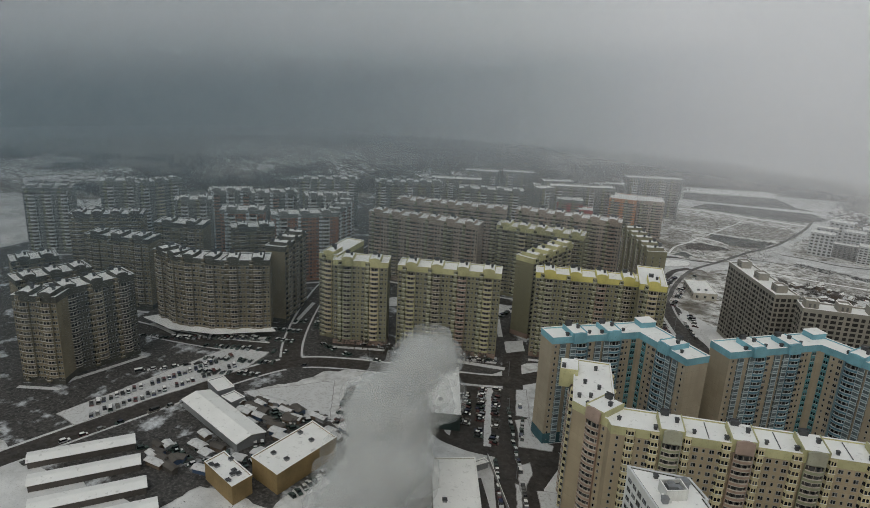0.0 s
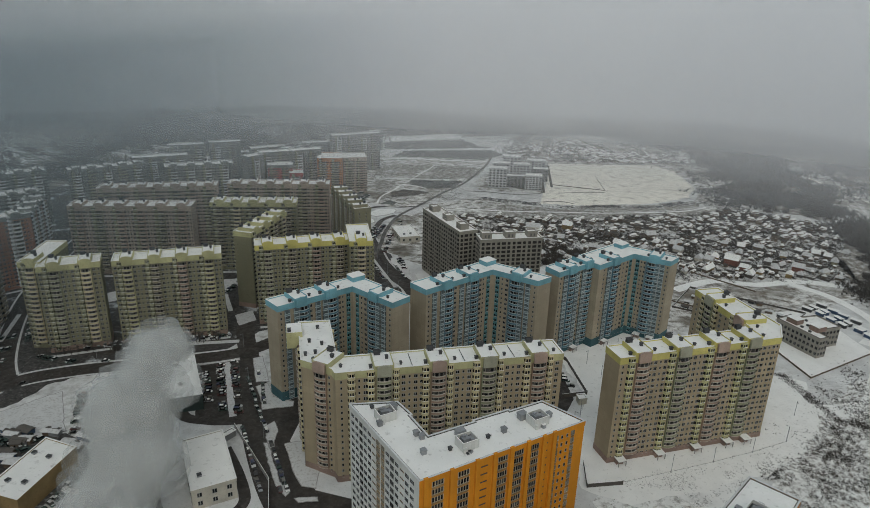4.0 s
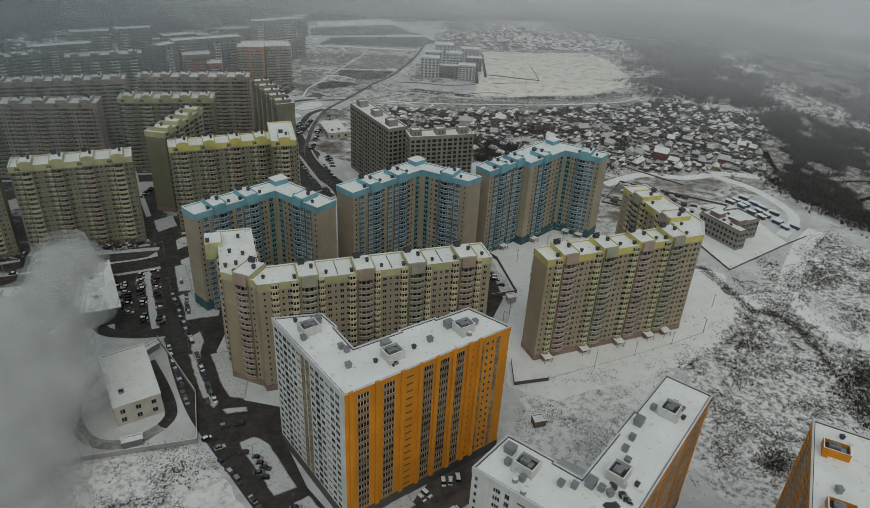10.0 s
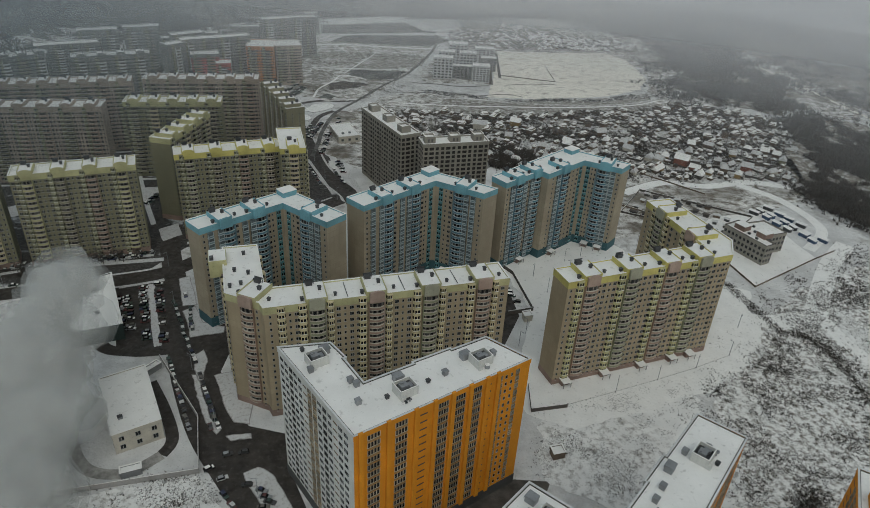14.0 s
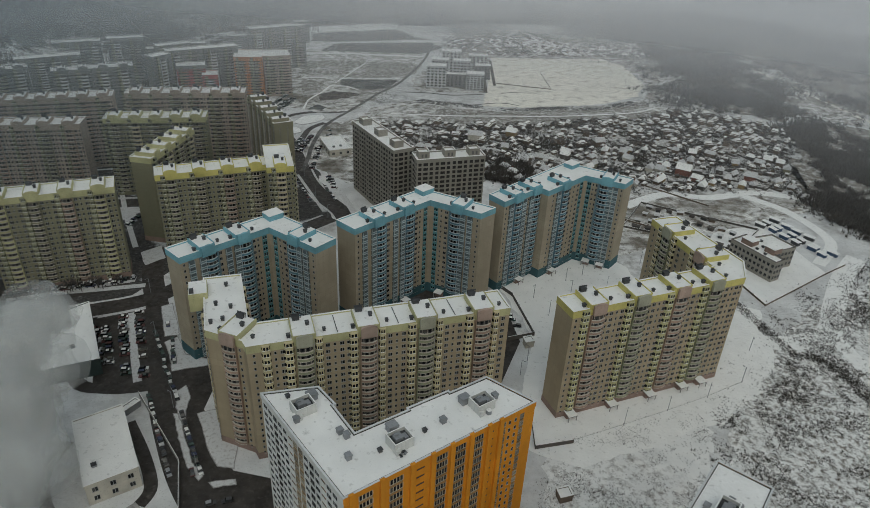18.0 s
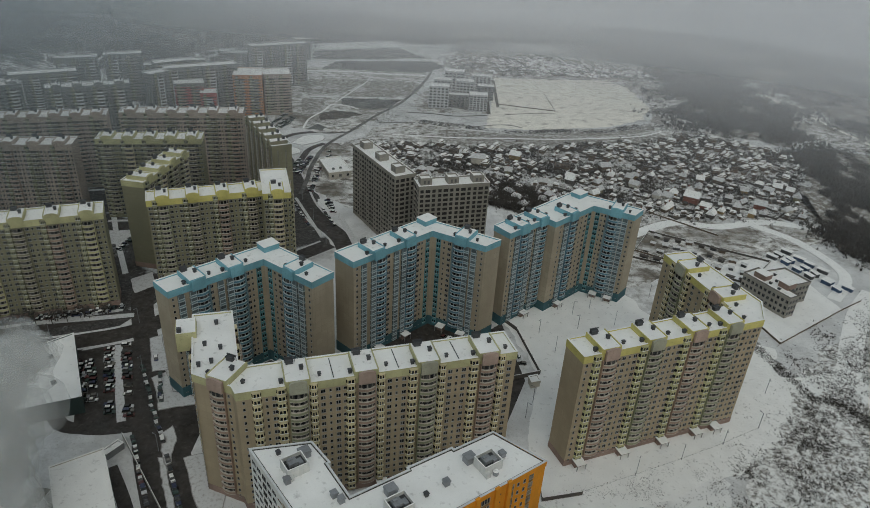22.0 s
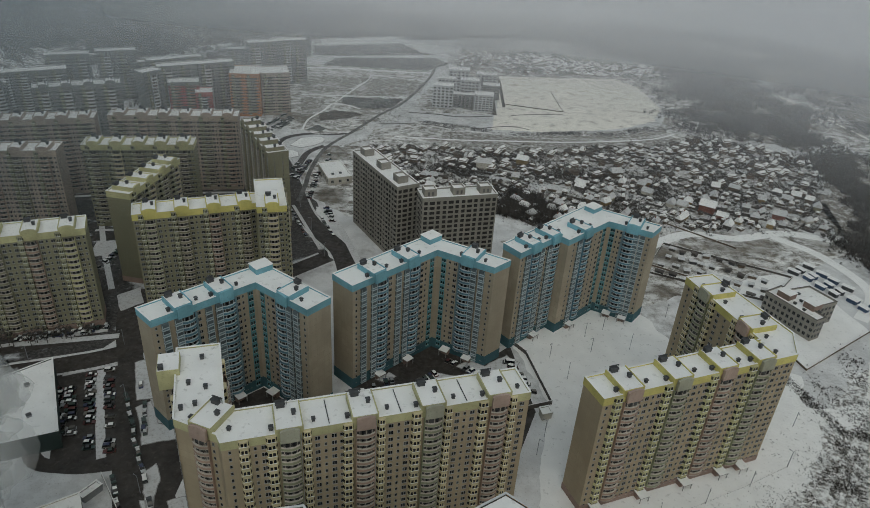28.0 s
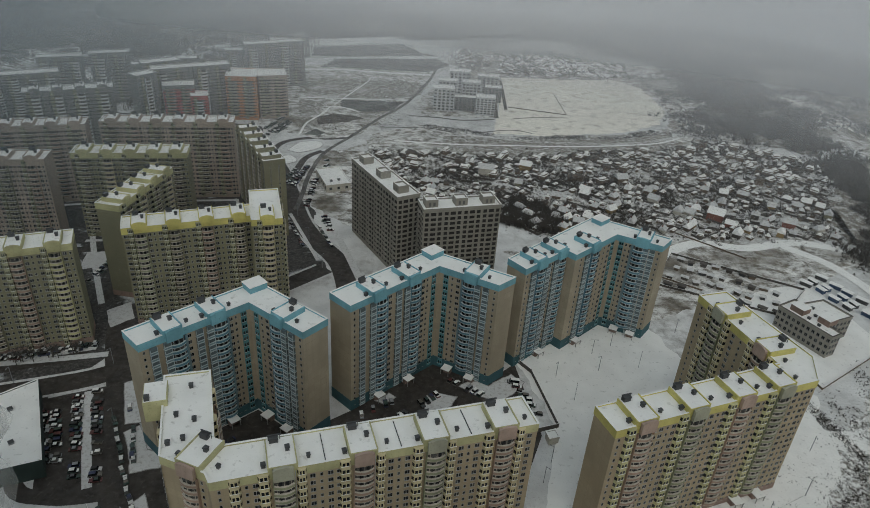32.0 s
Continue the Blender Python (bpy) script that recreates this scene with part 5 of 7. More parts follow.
for pts, w in (([(-182, 235), (-170, 238), (-155, 242), (-141, 246)], 3.6), ([(-196, 348), (-180, 317), (-161, 283)], 3.0), ([(-62, 372), (-53, 352), (-44, 330), (-36, 310)], 4.0), ([(-93, 392), (-80, 366), (-66, 338)], 2.0)):
    ribbon("snow_strip", pts, w, 0.14, M_SNOW2, "trodden snow between street and yard", "snow strip")
sheet("snow_island", [(-156, 278), (-148, 286), (-141, 273), (-149, 265)], 0.15, M_SNOW2, "patch of snow in a yard", "snow island")
sheet("snow_island", [(-190, 330), (-168, 334), (-172, 318), (-186, 312)], 0.15, M_SNOW2, "patch of trodden snow in a yard", "snow island")
sheet("snow_island", [(-255, 290), (-238, 310), (-226, 302), (-244, 280)], 0.15, M_SNOW2, "snow-covered lawn between blocks", "snow island")
sheet("snow_island", [(-288, 86), (-278, 180), (-256, 186), (-253, 167), (-274, 85)], 0.16, M_SNOW2, "long snowy parking lawn beside the street", "snow island", rim=M_KERB)


# ---- distance and mist ----
def arc_wall(name, radius, z0, z1, mat, label, a0=-20, a1=200, n=60, centre=(0.0, -40.0)):
    s = Shape()
    v = []
    for i in range(n + 1):
        a = radians(a0 + (a1 - a0) * i / n)
        v += [(radius * math.cos(a), radius * math.sin(a), z0), (radius * math.cos(a), radius * math.sin(a), z1)]
    s.add(v, [(2 * i + 2, 2 * i, 2 * i + 1, 2 * i + 3) for i in range(n)])
    return single(name, s, mat, label, "mist", Matrix.Translation((*centre, 0)), kind="structure")


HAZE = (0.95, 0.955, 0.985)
# nested translucent arcs imitate haze that deepens with distance
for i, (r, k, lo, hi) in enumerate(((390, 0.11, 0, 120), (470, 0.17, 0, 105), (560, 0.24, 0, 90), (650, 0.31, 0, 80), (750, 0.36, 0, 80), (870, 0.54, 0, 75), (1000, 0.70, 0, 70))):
    arc_wall("haze_veil", r, 0.0, 332, mist("haze", k, HAZE, lo, hi), "translucent sheet standing in for haze over the far town")

# extra haze sheets; their dark tint stands for the dimmer western side
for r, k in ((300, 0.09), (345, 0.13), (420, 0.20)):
    arc_wall("haze_veil", r, 0.0, 332, mist("dim_western_sheet", k, (0.30, 0.385, 0.42), 0, 60, True), "dim blue sheet standing in for western haze", 95, 200)


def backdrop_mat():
    """Glowing backdrop that paints overcast distance: dim and bluish to the west, paler to the east, lighter above."""
    m, n, l, b = nodes_of("overcast_backdrop_glow")
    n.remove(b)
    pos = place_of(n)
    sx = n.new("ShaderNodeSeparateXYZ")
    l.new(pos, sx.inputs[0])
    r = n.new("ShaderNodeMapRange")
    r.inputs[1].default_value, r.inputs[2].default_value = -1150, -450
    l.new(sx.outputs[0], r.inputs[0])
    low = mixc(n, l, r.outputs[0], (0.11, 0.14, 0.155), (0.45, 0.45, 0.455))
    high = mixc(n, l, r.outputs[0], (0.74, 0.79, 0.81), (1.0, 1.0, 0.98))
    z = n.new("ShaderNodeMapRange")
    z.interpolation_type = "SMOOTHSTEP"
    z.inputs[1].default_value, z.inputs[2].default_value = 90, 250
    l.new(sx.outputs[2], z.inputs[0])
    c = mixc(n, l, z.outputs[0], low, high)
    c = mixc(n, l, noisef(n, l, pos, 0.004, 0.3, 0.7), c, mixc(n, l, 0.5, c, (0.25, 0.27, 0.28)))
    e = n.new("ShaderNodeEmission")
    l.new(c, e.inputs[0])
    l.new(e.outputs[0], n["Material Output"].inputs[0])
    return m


# self-lit wall: haze, sky gradient and western dimness are painted into its emission
bd = arc_wall("backdrop", 1180, -5, 720, backdrop_mat(), "glowing backdrop wall painted as grey overcast distance")
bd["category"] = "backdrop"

rng = random.Random(7)


# ---- unfinished grey blocks, school, brick blocks ----
def raw_cols(L, p=3.4):
    n = max(2, round(L / p))
    return [((i + 0.5) * L / n, "o", 2.7 if i % 3 == 1 else 1.9, "slab" if i % 3 == 1 else None) for i in range(n)]


for lab, a, b, d, hh in (("unfinished grey concrete block with open window holes", (-52, 375), (-22, 327), 13, 46), ("unfinished grey concrete block with a crane-high raw roof", (-8, 317), (31, 329), 12, 45)):
    P = slab(a, b, d)
    L = span(a, b)
    root, loc = block("unfinished_block", lab, P, hh, M_CONC, M_CONC, {0: raw_cols(L), 1: raw_cols(d), 3: raw_cols(d)}, 15, (), band_h=1.0, rise=0.9, foot=2.0, cap=M_SNOW, group="unfinished blocks")
    for u in (L * 0.12, L * 0.5, L * 0.86):
        s = Shape()
        o = [(u - 3.2, 3), (u + 3.2, 3), (u + 3.2, 9), (u - 3.2, 9)]
        ring(s, o, inset(o, 0.4), 0, 4.2, 0, 1)
        s.add([(*p, 3.2) for p in inset(o, 0.4)], [(0, 1, 2, 3)], 1)
        for x in (u - 1.6, u + 0.6):
            s.box(x, x + 1.1, 2.9, 3.02, 0.6, 2.6, 2)
        part("stair_head", s, [M_CONC, M_SNOW, M_VOID], root, Matrix.Translation((0, 0, hh + 0.06)))

SCH = [(173, 303), (188, 278), (194, 281.5), (190, 289), (207, 297), (199, 311), (186, 306), (183.5, 309.5)]
n8 = len(SCH)
root, loc = block("school_building", "three-storey unfinished school of pale brick on a fenced snowy lot", SCH, 12, M_CONC, M_CONC,
                  {i: [((j + 0.5) * span(SCH[i], SCH[(i + 1) % n8]) / max(1, round(span(SCH[i], SCH[(i + 1) % n8]) / 2.7)), "d", 1.5, None) for j in range(max(1, round(span(SCH[i], SCH[(i + 1) % n8]) / 2.7)))] for i in (0, 1, 3)}, 3, (0, 1), band_h=0.8, rise=0.7, foot=0.8, cap=M_FENCE)
s = Shape().box(4, 11, 3, 9, 0, 3, 0).box(3.8, 11.2, 2.8, 9.2, 3, 3.25, 1)
s.box(17, 23, 6, 13, 0, 3.2, 0).box(16.8, 23.2, 5.8, 13.2, 3.2, 3.45, 1)
for x, y in ((6, 12), (9, 14), (14, 4), (14, 9), (20, 3), (25, 8)):
    vent(root, Matrix.Translation((x, y, 12.05)), 1.4, 1.0, 1.0)
part("roof_storey", s, [M_PLINTH, M_SNOW], root, Matrix.Translation((0, 0, 12.06)))

BR = "brick blocks"
for lab, a, b, d, hh, w, tint in (
        ("curved tan brick block with rounded bays", (-338, 180), (-316, 178), 14, 45, M_BRICK, ["tan"]), ("curved tan brick block with rounded bays", (-316, 178), (-293, 188), 14, 45.2, M_BRICK, ["tan"]),
        ("curved tan brick block with rounded bays", (-293, 188), (-272, 205), 14, 45.1, M_BRICK, ["tan"]), ("tan brick wing by the street", (-276, 222), (-289, 256), 12, 48, M_BRICK, ["tan"]),
        ("tan brick tower with dark roof edge", (-330, 232), (-312, 252), 13, 48, M_BRICK, ["tan"]), ("dark brown brick block with tan end", (-328, 94), (-310, 104), 13, 45, M_BRICK, ["tan"]),
        ("long dark brown brick block with tan end", (-317, 108), (-310, 146), 13, 45, M_BROWN, ["brown", "tan"]), ("tan brick block with stepped roof", (-394, 174), (-355, 189), 14, 45, M_BRICK, ["tan"]),
        ("tan brick block with dark cornices", (-442, 194), (-408, 226), 14, 45, M_BRICK, ["tan"]), ("tan brick tower behind lower blocks", (-382, 215), (-354, 230), 14, 46, M_BRICK, ["tan"]),
        ("low tan brick block", (-395, 130), (-386, 152), 14, 38, M_BRICK, ["tan"]), ("tan brick block with snowy flat roof", (-358, 112), (-349, 148), 13, 40, M_BRICK, ["tan", "brown"])):
    far_block(lab, a, b, d, hh, w, M_BROWN, tint, 14, group=BR, bay="tan", plinth=M_BROWN, gables=M_BROWN)
sheet("arcade_roof", [(-342, 172), (-316, 170), (-290, 180), (-266, 203), (-272, 206), (-294, 187), (-316, 177), (-338, 180)], 4.2, M_SNOW, "snowy roof of the low shops round a brick block", "roof")


# ---- low buildings of the yard quarter ----
def inside(p, poly):
    x, y, c = p[0], p[1], False
    for i in range(len(poly)):
        (x0, y0), (x1, y1) = poly[i - 1], poly[i]
        if (y0 > y) != (y1 > y) and x < (x1 - x0) * (y - y0) / (y1 - y0) + x0:
            c = not c
    return c


def low_house(name, label, poly, h, wall, roof_vents=0, category="building", win=True, rise=0.45, edge=None):
    cols = {}
    n = len(poly)
    if win:
        for i in range(n):
            L = span(poly[i], poly[(i + 1) % n])
            k = max(1, int(L / 5))
            cols[i] = [((j + 0.5) * L / k, "w", 1.8, None) for j in range(k)] if L > 6 else []
    root, loc = block(name, label, poly, h, wall, edge or wall, cols, max(1, int(h / 3.6)), (), band_h=0.7, rise=rise, foot=0.5, pediment=False)
    root["category"] = category
    c = [sum(p[k] for p in loc) / n for k in (0, 1)]
    for j in range(roof_vents):
        p = Vector(loc[j % n]) * 0.45 + Vector(c) * 0.55 + Vector((rng.uniform(-2, 2), rng.uniform(-2, 2)))
        vent(root, Matrix.Translation((p.x, p.y, h + 0.05)), 1.6, 1.6, 1.0, [M_METAL, M_DARK])
    return root


low_house("boiler_house", "pale boiler house with snowy roof amid steam", [(-107, 112), (-93, 121.5), (-111, 151), (-125, 141)], 9, M_LIME, 1)
low_house("shop_building", "long ochre shop building with snow-covered flat roof", [(-184, 101.5), (-168, 98.5), (-165.5, 131), (-181.5, 135)], 9, M_OCHRE, 4, win=False)
low_house("workshop", "small ochre workshop with fans on its snowy roof", [(-197.5, 90), (-177.5, 85), (-176.5, 94), (-196.5, 99)], 8, M_OCHRE, 7, win=False)
low_house("supermarket", "wide low supermarket with flat white roof and dark green walls", [(-182, 190), (-158, 166), (-132, 178), (-155, 218)], 8, M_DGREEN, 4, win=False)
low_house("shop_pavilion", "low roadside shop with snowy roof", [(-76, 426), (-61, 433), (-73, 460), (-88, 453)], 5, M_LIME, 2)
low_house("substation", "small pale brick substation behind a fence", [(48, 209), (52, 210.5), (51, 214.5), (47, 213)], 3.2, M_LIME, 0, win=False)
low_house("site_hut", "small dark site hut with a snow-laden roof", [(52, 122), (56.5, 123.5), (55.5, 127.5), (51, 126)], 3.0, M_WOOD, 0, "hut", win=False)
for x, y, a, w, d, hh in ((-74, 176, 120, 6, 3, 3), (-98, 104, 25, 7, 3.2, 2.6), (-245, 142, -20, 13, 8, 4), (-231, 136.5, -10, 8, 7, 4), (-112, 158, 60, 7, 3, 2.6)):
    c = Matrix.Translation((x, y, 0)) @ pose(0, 0, 0, 0, 0, a)
    low_house("kiosk", "small kiosk with snow on its flat roof", [tuple((c @ Vector((px, py, 0))).xy) for px, py in ((-w / 2, -d / 2), (w / 2, -d / 2), (w / 2, d / 2), (-w / 2, d / 2))], hh, M_METAL, 0, "kiosk", win=False)


def gable_hall(name, label, a, b, width, h, rise, wall, category, group="", roof=None):
    """A long shed with a snow-covered gable roof, its ridge from a to b."""
    m = frame_on(a, b)
    L, w = span(a, b), width / 2
    root = thing(name, label, category, m, group)
    s = Shape().add([(0, -w, 0), (L, -w, 0), (L, w, 0), (0, w, 0), (0, -w, h), (L, -w, h), (L, w, h), (0, w, h), (0, 0, h + rise), (L, 0, h + rise)],
                    [(0, 1, 5, 4), (2, 3, 7, 6), (1, 2, 6, 9, 5), (3, 0, 4, 8, 7)])
    part("wall", s, wall, root)
    o, t = 0.5, 0.25
    for sg in (-1, 1):
        s = Shape()
        e = h - rise * o / w
        v = [(-o, sg * (w + o), e), (L + o, sg * (w + o), e), (L + o, 0, h + rise), (-o, 0, h + rise)]
        v += [(x, y, z + t) for x, y, z in v]
        s.add(v, [(4, 5, 6, 7), (0, 1, 5, 4), (1, 2, 6, 5), (3, 0, 4, 7), (0, 3, 2, 1)])
        part("roof", s, roof or M_SNOW, root)
    return root


gable_hall("market_hall", "market hall with broad white gable roof", (-246, 128), (-199.5, 116.5), 13.5, 4.2, 1.6, M_METAL, "hall")
for a, b, w in (((-117, 66), (-125, -12), 5.5), ((-103.5, 58.5), (-111, -14), 11), ((-87.5, 52), (-95, -16), 12), ((-71, 46), (-78, -18), 13)):
    hall = gable_hall("warehouse", "long low warehouse with white snow-covered roof", a, b, w, 3.0, 0.8, M_DIM_GREIGE, "warehouse", "row of warehouses")
    for q in range(12):
        vent(hall, Matrix.Translation((4 + q * 5.5, -0.4, 3.8)), 0.7, 0.7, 0.9)
gable_hall("storage_shed", "short shed with a snowy gable roof", (-57, 42), (-46.5, 37.5), 5.5, 3, 0.6, M_DIM_GREIGE, "shed")
for x, y in ((-135, 44), (-140, 38), (-133, 36), (-144, 30), (-137, 28)):
    gable_hall("hut", "small dark hut with a snowy roof", (x, y), (x + 5, y + 3), 4, 2.6, 0.7, M_WOOD, "hut", "huts by the warehouses")
for k, (x, y) in enumerate(((-262, 58), (-248, 50), (-234, 42), (-220, 36))):
    gable_hall("garage_row", "long row of garages under snow", (x, y), (x + 22, y + 32), 7, 3, 0.6, M_FENCE, "garages", "garage rows")
for k in range(84):
    x, y = rng.uniform(-232, -176), rng.uniform(84, 150)
    if -192 < x and y < 138 or -205 < x < -168 and y < 103 or inside((x, y + 0.2 * (x + 199)), [(-252, 108), (-195, 106), (-195, 124), (-252, 126)]):
        continue
    gable_hall("stall", "small market stall with a snow-laden roof", (x, y), (x + rng.uniform(4, 8), y + rng.uniform(-1.5, 1.5)), rng.uniform(2.5, 4), 2.4, 0.5, rng.choice([M_METAL, M_WOOD, M_BLUEF, M_FENCE, M_WOOD]), "stall", "market stalls", rng.choice([M_SNOW2, M_SNOW2, M_FENCE]))
for k in range(16):
    row, col = divmod(k, 6)
    x, y = 208 + col * 4.6 + row * 5.4 + rng.uniform(-1.4, 1.4), 349 - col * 7.6 + row * 3.0 + rng.uniform(-1.4, 1.4)
    gable_hall("container", "blue site cabin with snow on top" if k % 3 else "dark site cabin with snow on top", (x, y), (x + 2.9 + rng.uniform(-1.6, 1.6), y - 4.4), 2.3, 2.4, 0.15, M_BLUEF if k % 3 else M_DARK, "site cabin", "rows of site cabins")
for k in range(34):
    row, col = divmod(k, 9)
    x, y = 126 + col * 6.4 + row * 5 + rng.uniform(-1.5, 1.5), 336 - col * 2.6 + row * 9.5 + rng.uniform(-1.5, 1.5)
    gable_hall("shed", "low dark shed with snow on the roof", (x, y), (x + rng.uniform(2, 4), y + rng.uniform(-2.5, -0.5)), rng.uniform(1.8, 2.6), 2.0, 0.3, rng.choice([M_WOOD, M_FENCE, M_DARK]), "shed", "site sheds", rng.choice([M_SNOW2, M_SNOW2, M_FENCE]))


# ---- the village of small houses ----
def cottage(m, w, l, h, rise, wall, hipped, group="village houses"):
    root = thing("cottage", "small village house with steep snow-covered roof", "house", m, group)
    s = Shape().box(-l / 2, l / 2, -w / 2, w / 2, 0, h)
    if not hipped:
        for x in (-l / 2, l / 2):
            s.add([(x, -w / 2, h), (x, w / 2, h), (x, 0, h + rise)], [(0, 1, 2)])
    part("wall", s, wall, root)
    e, o = (l / 2 - w * 0.3 if hipped else l / 2 + 0.4), 0.5
    z0 = h - 0.25
    v = [(-l / 2 - o, -w / 2 - o, z0), (l / 2 + o, -w / 2 - o, z0), (l / 2 + o, w / 2 + o, z0), (-l / 2 - o, w / 2 + o, z0), (-e, 0, h + rise + 0.2), (e, 0, h + rise + 0.2)]
    part("roof", Shape().add(v, [(0, 1, 5, 4), (2, 3, 4, 5), (1, 2, 5), (3, 0, 4), (3, 2, 1, 0)]), rng.choice([M_SNOW, M_SNOW2, M_SNOW2]), root)
    if rng.random() < 0.6:
        part("chimney", Shape().box(-0.3, 0.3, -0.3, 0.3, h + rise * 0.4, h + rise + 0.9), M_REDB, root, Matrix.Translation((l * rng.uniform(-0.25, 0.25), w * 0.12, 0)))
    return root


VILLAGE = [(-62, 505), (-8, 425), (44, 398), (80, 380), (140, 392), (190, 398), (258, 404), (268, 450), (292, 495), (306, 535), (271, 560), (246, 578), (178, 548), (105, 527), (48, 514), (0, 512)]
sheet("village_ground", VILLAGE, 0.03, M_SCRUB2, "gardens and lanes under patchy snow", "ground")
WALLS = [M_WOOD, M_LIME, M_OCHRE, M_WOOD, M_FENCE, M_DIM_GREIGE, M_WOOD, M_FENCE]
LANES = [[(-30, 470), (30, 462), (90, 446), (160, 440), (230, 430), (262, 424)], [(-20, 500), (60, 500), (140, 492), (220, 500), (290, 516)], [(20, 418), (60, 440), (100, 470), (150, 520), (190, 560)], [(90, 392), (130, 420), (180, 455), (230, 500), (262, 545)],
         [(150, 396), (196, 426), (240, 462), (282, 500)]]
lane_pts = []
for pts in LANES:
    ribbon("village_lane", pts, 3.4, 0.06, M_SNOW2, "narrow trodden lane through the village", "lane")
    lane_pts += smooth_line(pts, 12)
count = 0
far_w, far_r, far_d, far_f = Shape(), Shape(), Shape(), Shape()


def far_house(m, w, l, h, r):
    far_w.box(-l / 2, l / 2, -w / 2, w / 2, 0, h + r * 0.4, 0, mat=m)
    (far_r if rng.random() < 0.8 else far_d).add([(-l / 2 - 0.4, -w / 2 - 0.4, h), (l / 2 + 0.4, -w / 2 - 0.4, h), (l / 2 + 0.4, w / 2 + 0.4, h), (-l / 2 - 0.4, w / 2 + 0.4, h), (-l / 2 * rng.uniform(0.5, 1), 0, h + r), (l / 2 * rng.uniform(0.5, 1), 0, h + r)],
                                                 [(0, 1, 5, 4), (2, 3, 4, 5), (1, 2, 5), (3, 0, 4)], 0, m)


tries = 0
spots = []
while len(spots) < 430 and tries < 9000:
    tries += 1
    x, y = rng.uniform(-62, 302), rng.uniform(380, 580)
    if not inside((x, y), VILLAGE) or any(abs(x - p.x) + abs(y - p.y) < 4.5 for p in lane_pts) or any((x - q[0]) ** 2 + (y - q[1]) ** 2 < 34 for q in spots):
        continue
    if noise.noise((x * 0.02, y * 0.02, 3.0)) < rng.uniform(-0.6, 0.1):
        continue
    spots.append((x, y))
for x, y in spots:
    big = rng.random() < 0.3
    m = Matrix.Translation((x, y, 0)) @ pose(0, 0, 0, 0, 0, rng.choice([-32, 58, -20, 66, 40]) + rng.uniform(-14, 14))
    w, l, h, r = (rng.uniform(3.6, 5.2), rng.uniform(4.6, 7.2), rng.uniform(2.2, 3.8), rng.uniform(1.6, 2.8)) if big else (rng.uniform(1.8, 3.2), rng.uniform(2.4, 4.4), rng.uniform(1.6, 2.3), rng.uniform(0.5, 1.4))
    if y < 470 and big and count < 84:
        cottage(m, w, l, h, r, rng.choice(WALLS), rng.random() < 0.35)
        count += 1
    else:
        far_house(m, w, l, h, r)
    if rng.random() < 0.62:
        q = rng.uniform(9, 22)
        far_f.box(-q / 2, q / 2, 3.4, 3.52, 0, 1.5, 0, mat=m)
        far_f.box(-q / 2, -q / 2 + 0.12, 3.4, 3.4 + rng.uniform(4, 12), 0, 1.5, 0, mat=m)
FARV = [[(8, 780), (58, 757), (120, 762), (195, 775), (250, 782), (250, 830), (160, 925), (20, 935)], [(-830, 730), (-617, 775), (-515, 650), (-535, 529), (-644, 540), (-780, 590)], [(-480, 620), (-400, 600), (-360, 690), (-380, 780), (-470, 740)], [(-880, 330), (-700, 320), (-640, 420), (-760, 470), (-880, 440)]]
for P in FARV:
    xs, ys = [p[0] for p in P], [p[1] for p in P]
    for k in range(2200):
        x, y = rng.uniform(min(xs), max(xs)), rng.uniform(min(ys), max(ys))
        if inside((x, y), P) and noise.noise((x * 0.012, y * 0.012, 5.0)) > rng.uniform(-0.4, 0.3):
            far_house(Matrix.Translation((x, y, 0)) @ pose(0, 0, 0, 0, 0, rng.uniform(-60, 60)), rng.uniform(2.4, 4.0), rng.uniform(3.2, 5.6), rng.uniform(0.8, 1.4), rng.uniform(0.9, 1.8))
    sheet("far_village_ground", P, 0.04, M_HEATH, "far gardens under snow in haze", "ground")
fv = thing("far_village", "many small far houses with snowy roofs", "village", kind="stuff")
part("walls", far_w, M_WOOD, fv, kind="stuff")
part("roofs", far_r, M_SNOW, fv, kind="stuff")
part("bare_roofs", far_d, M_FENCE, fv, kind="stuff")
part("garden_fences", far_f, M_FENCE, fv, kind="stuff")


def villa(label, x, y, a, w, l, h, rise, wall):
    r = cottage(Matrix.Translation((x, y, 0)) @ pose(0, 0, 0, 0, 0, a), w, l, h, rise, wall, False, "")
    return tagged(r, label)


villa("large red brick house with snowy gable roof", 183, 424, -30, 8, 10, 6, 3.2, M_REDB)
villa("red brick garage beside a large house", 190, 414, -30, 5, 7, 3.4, 2, M_REDB)
villa("pale two-storey house with hipped snowy roof", 32, 476, -5, 7.5, 11, 6, 2.2, M_LIME)
villa("ochre house with steep snowy roof", 62, 489, -20, 6.5, 8, 5, 2.6, M_OCHRE)
villa("brown house with steep snowy roof", 131, 477, 15, 6.5, 8, 4.6, 2.6, M_WOOD)
villa("red brick house at the village edge", 231, 421, -25, 6.5, 8, 4, 2.4, M_REDB)

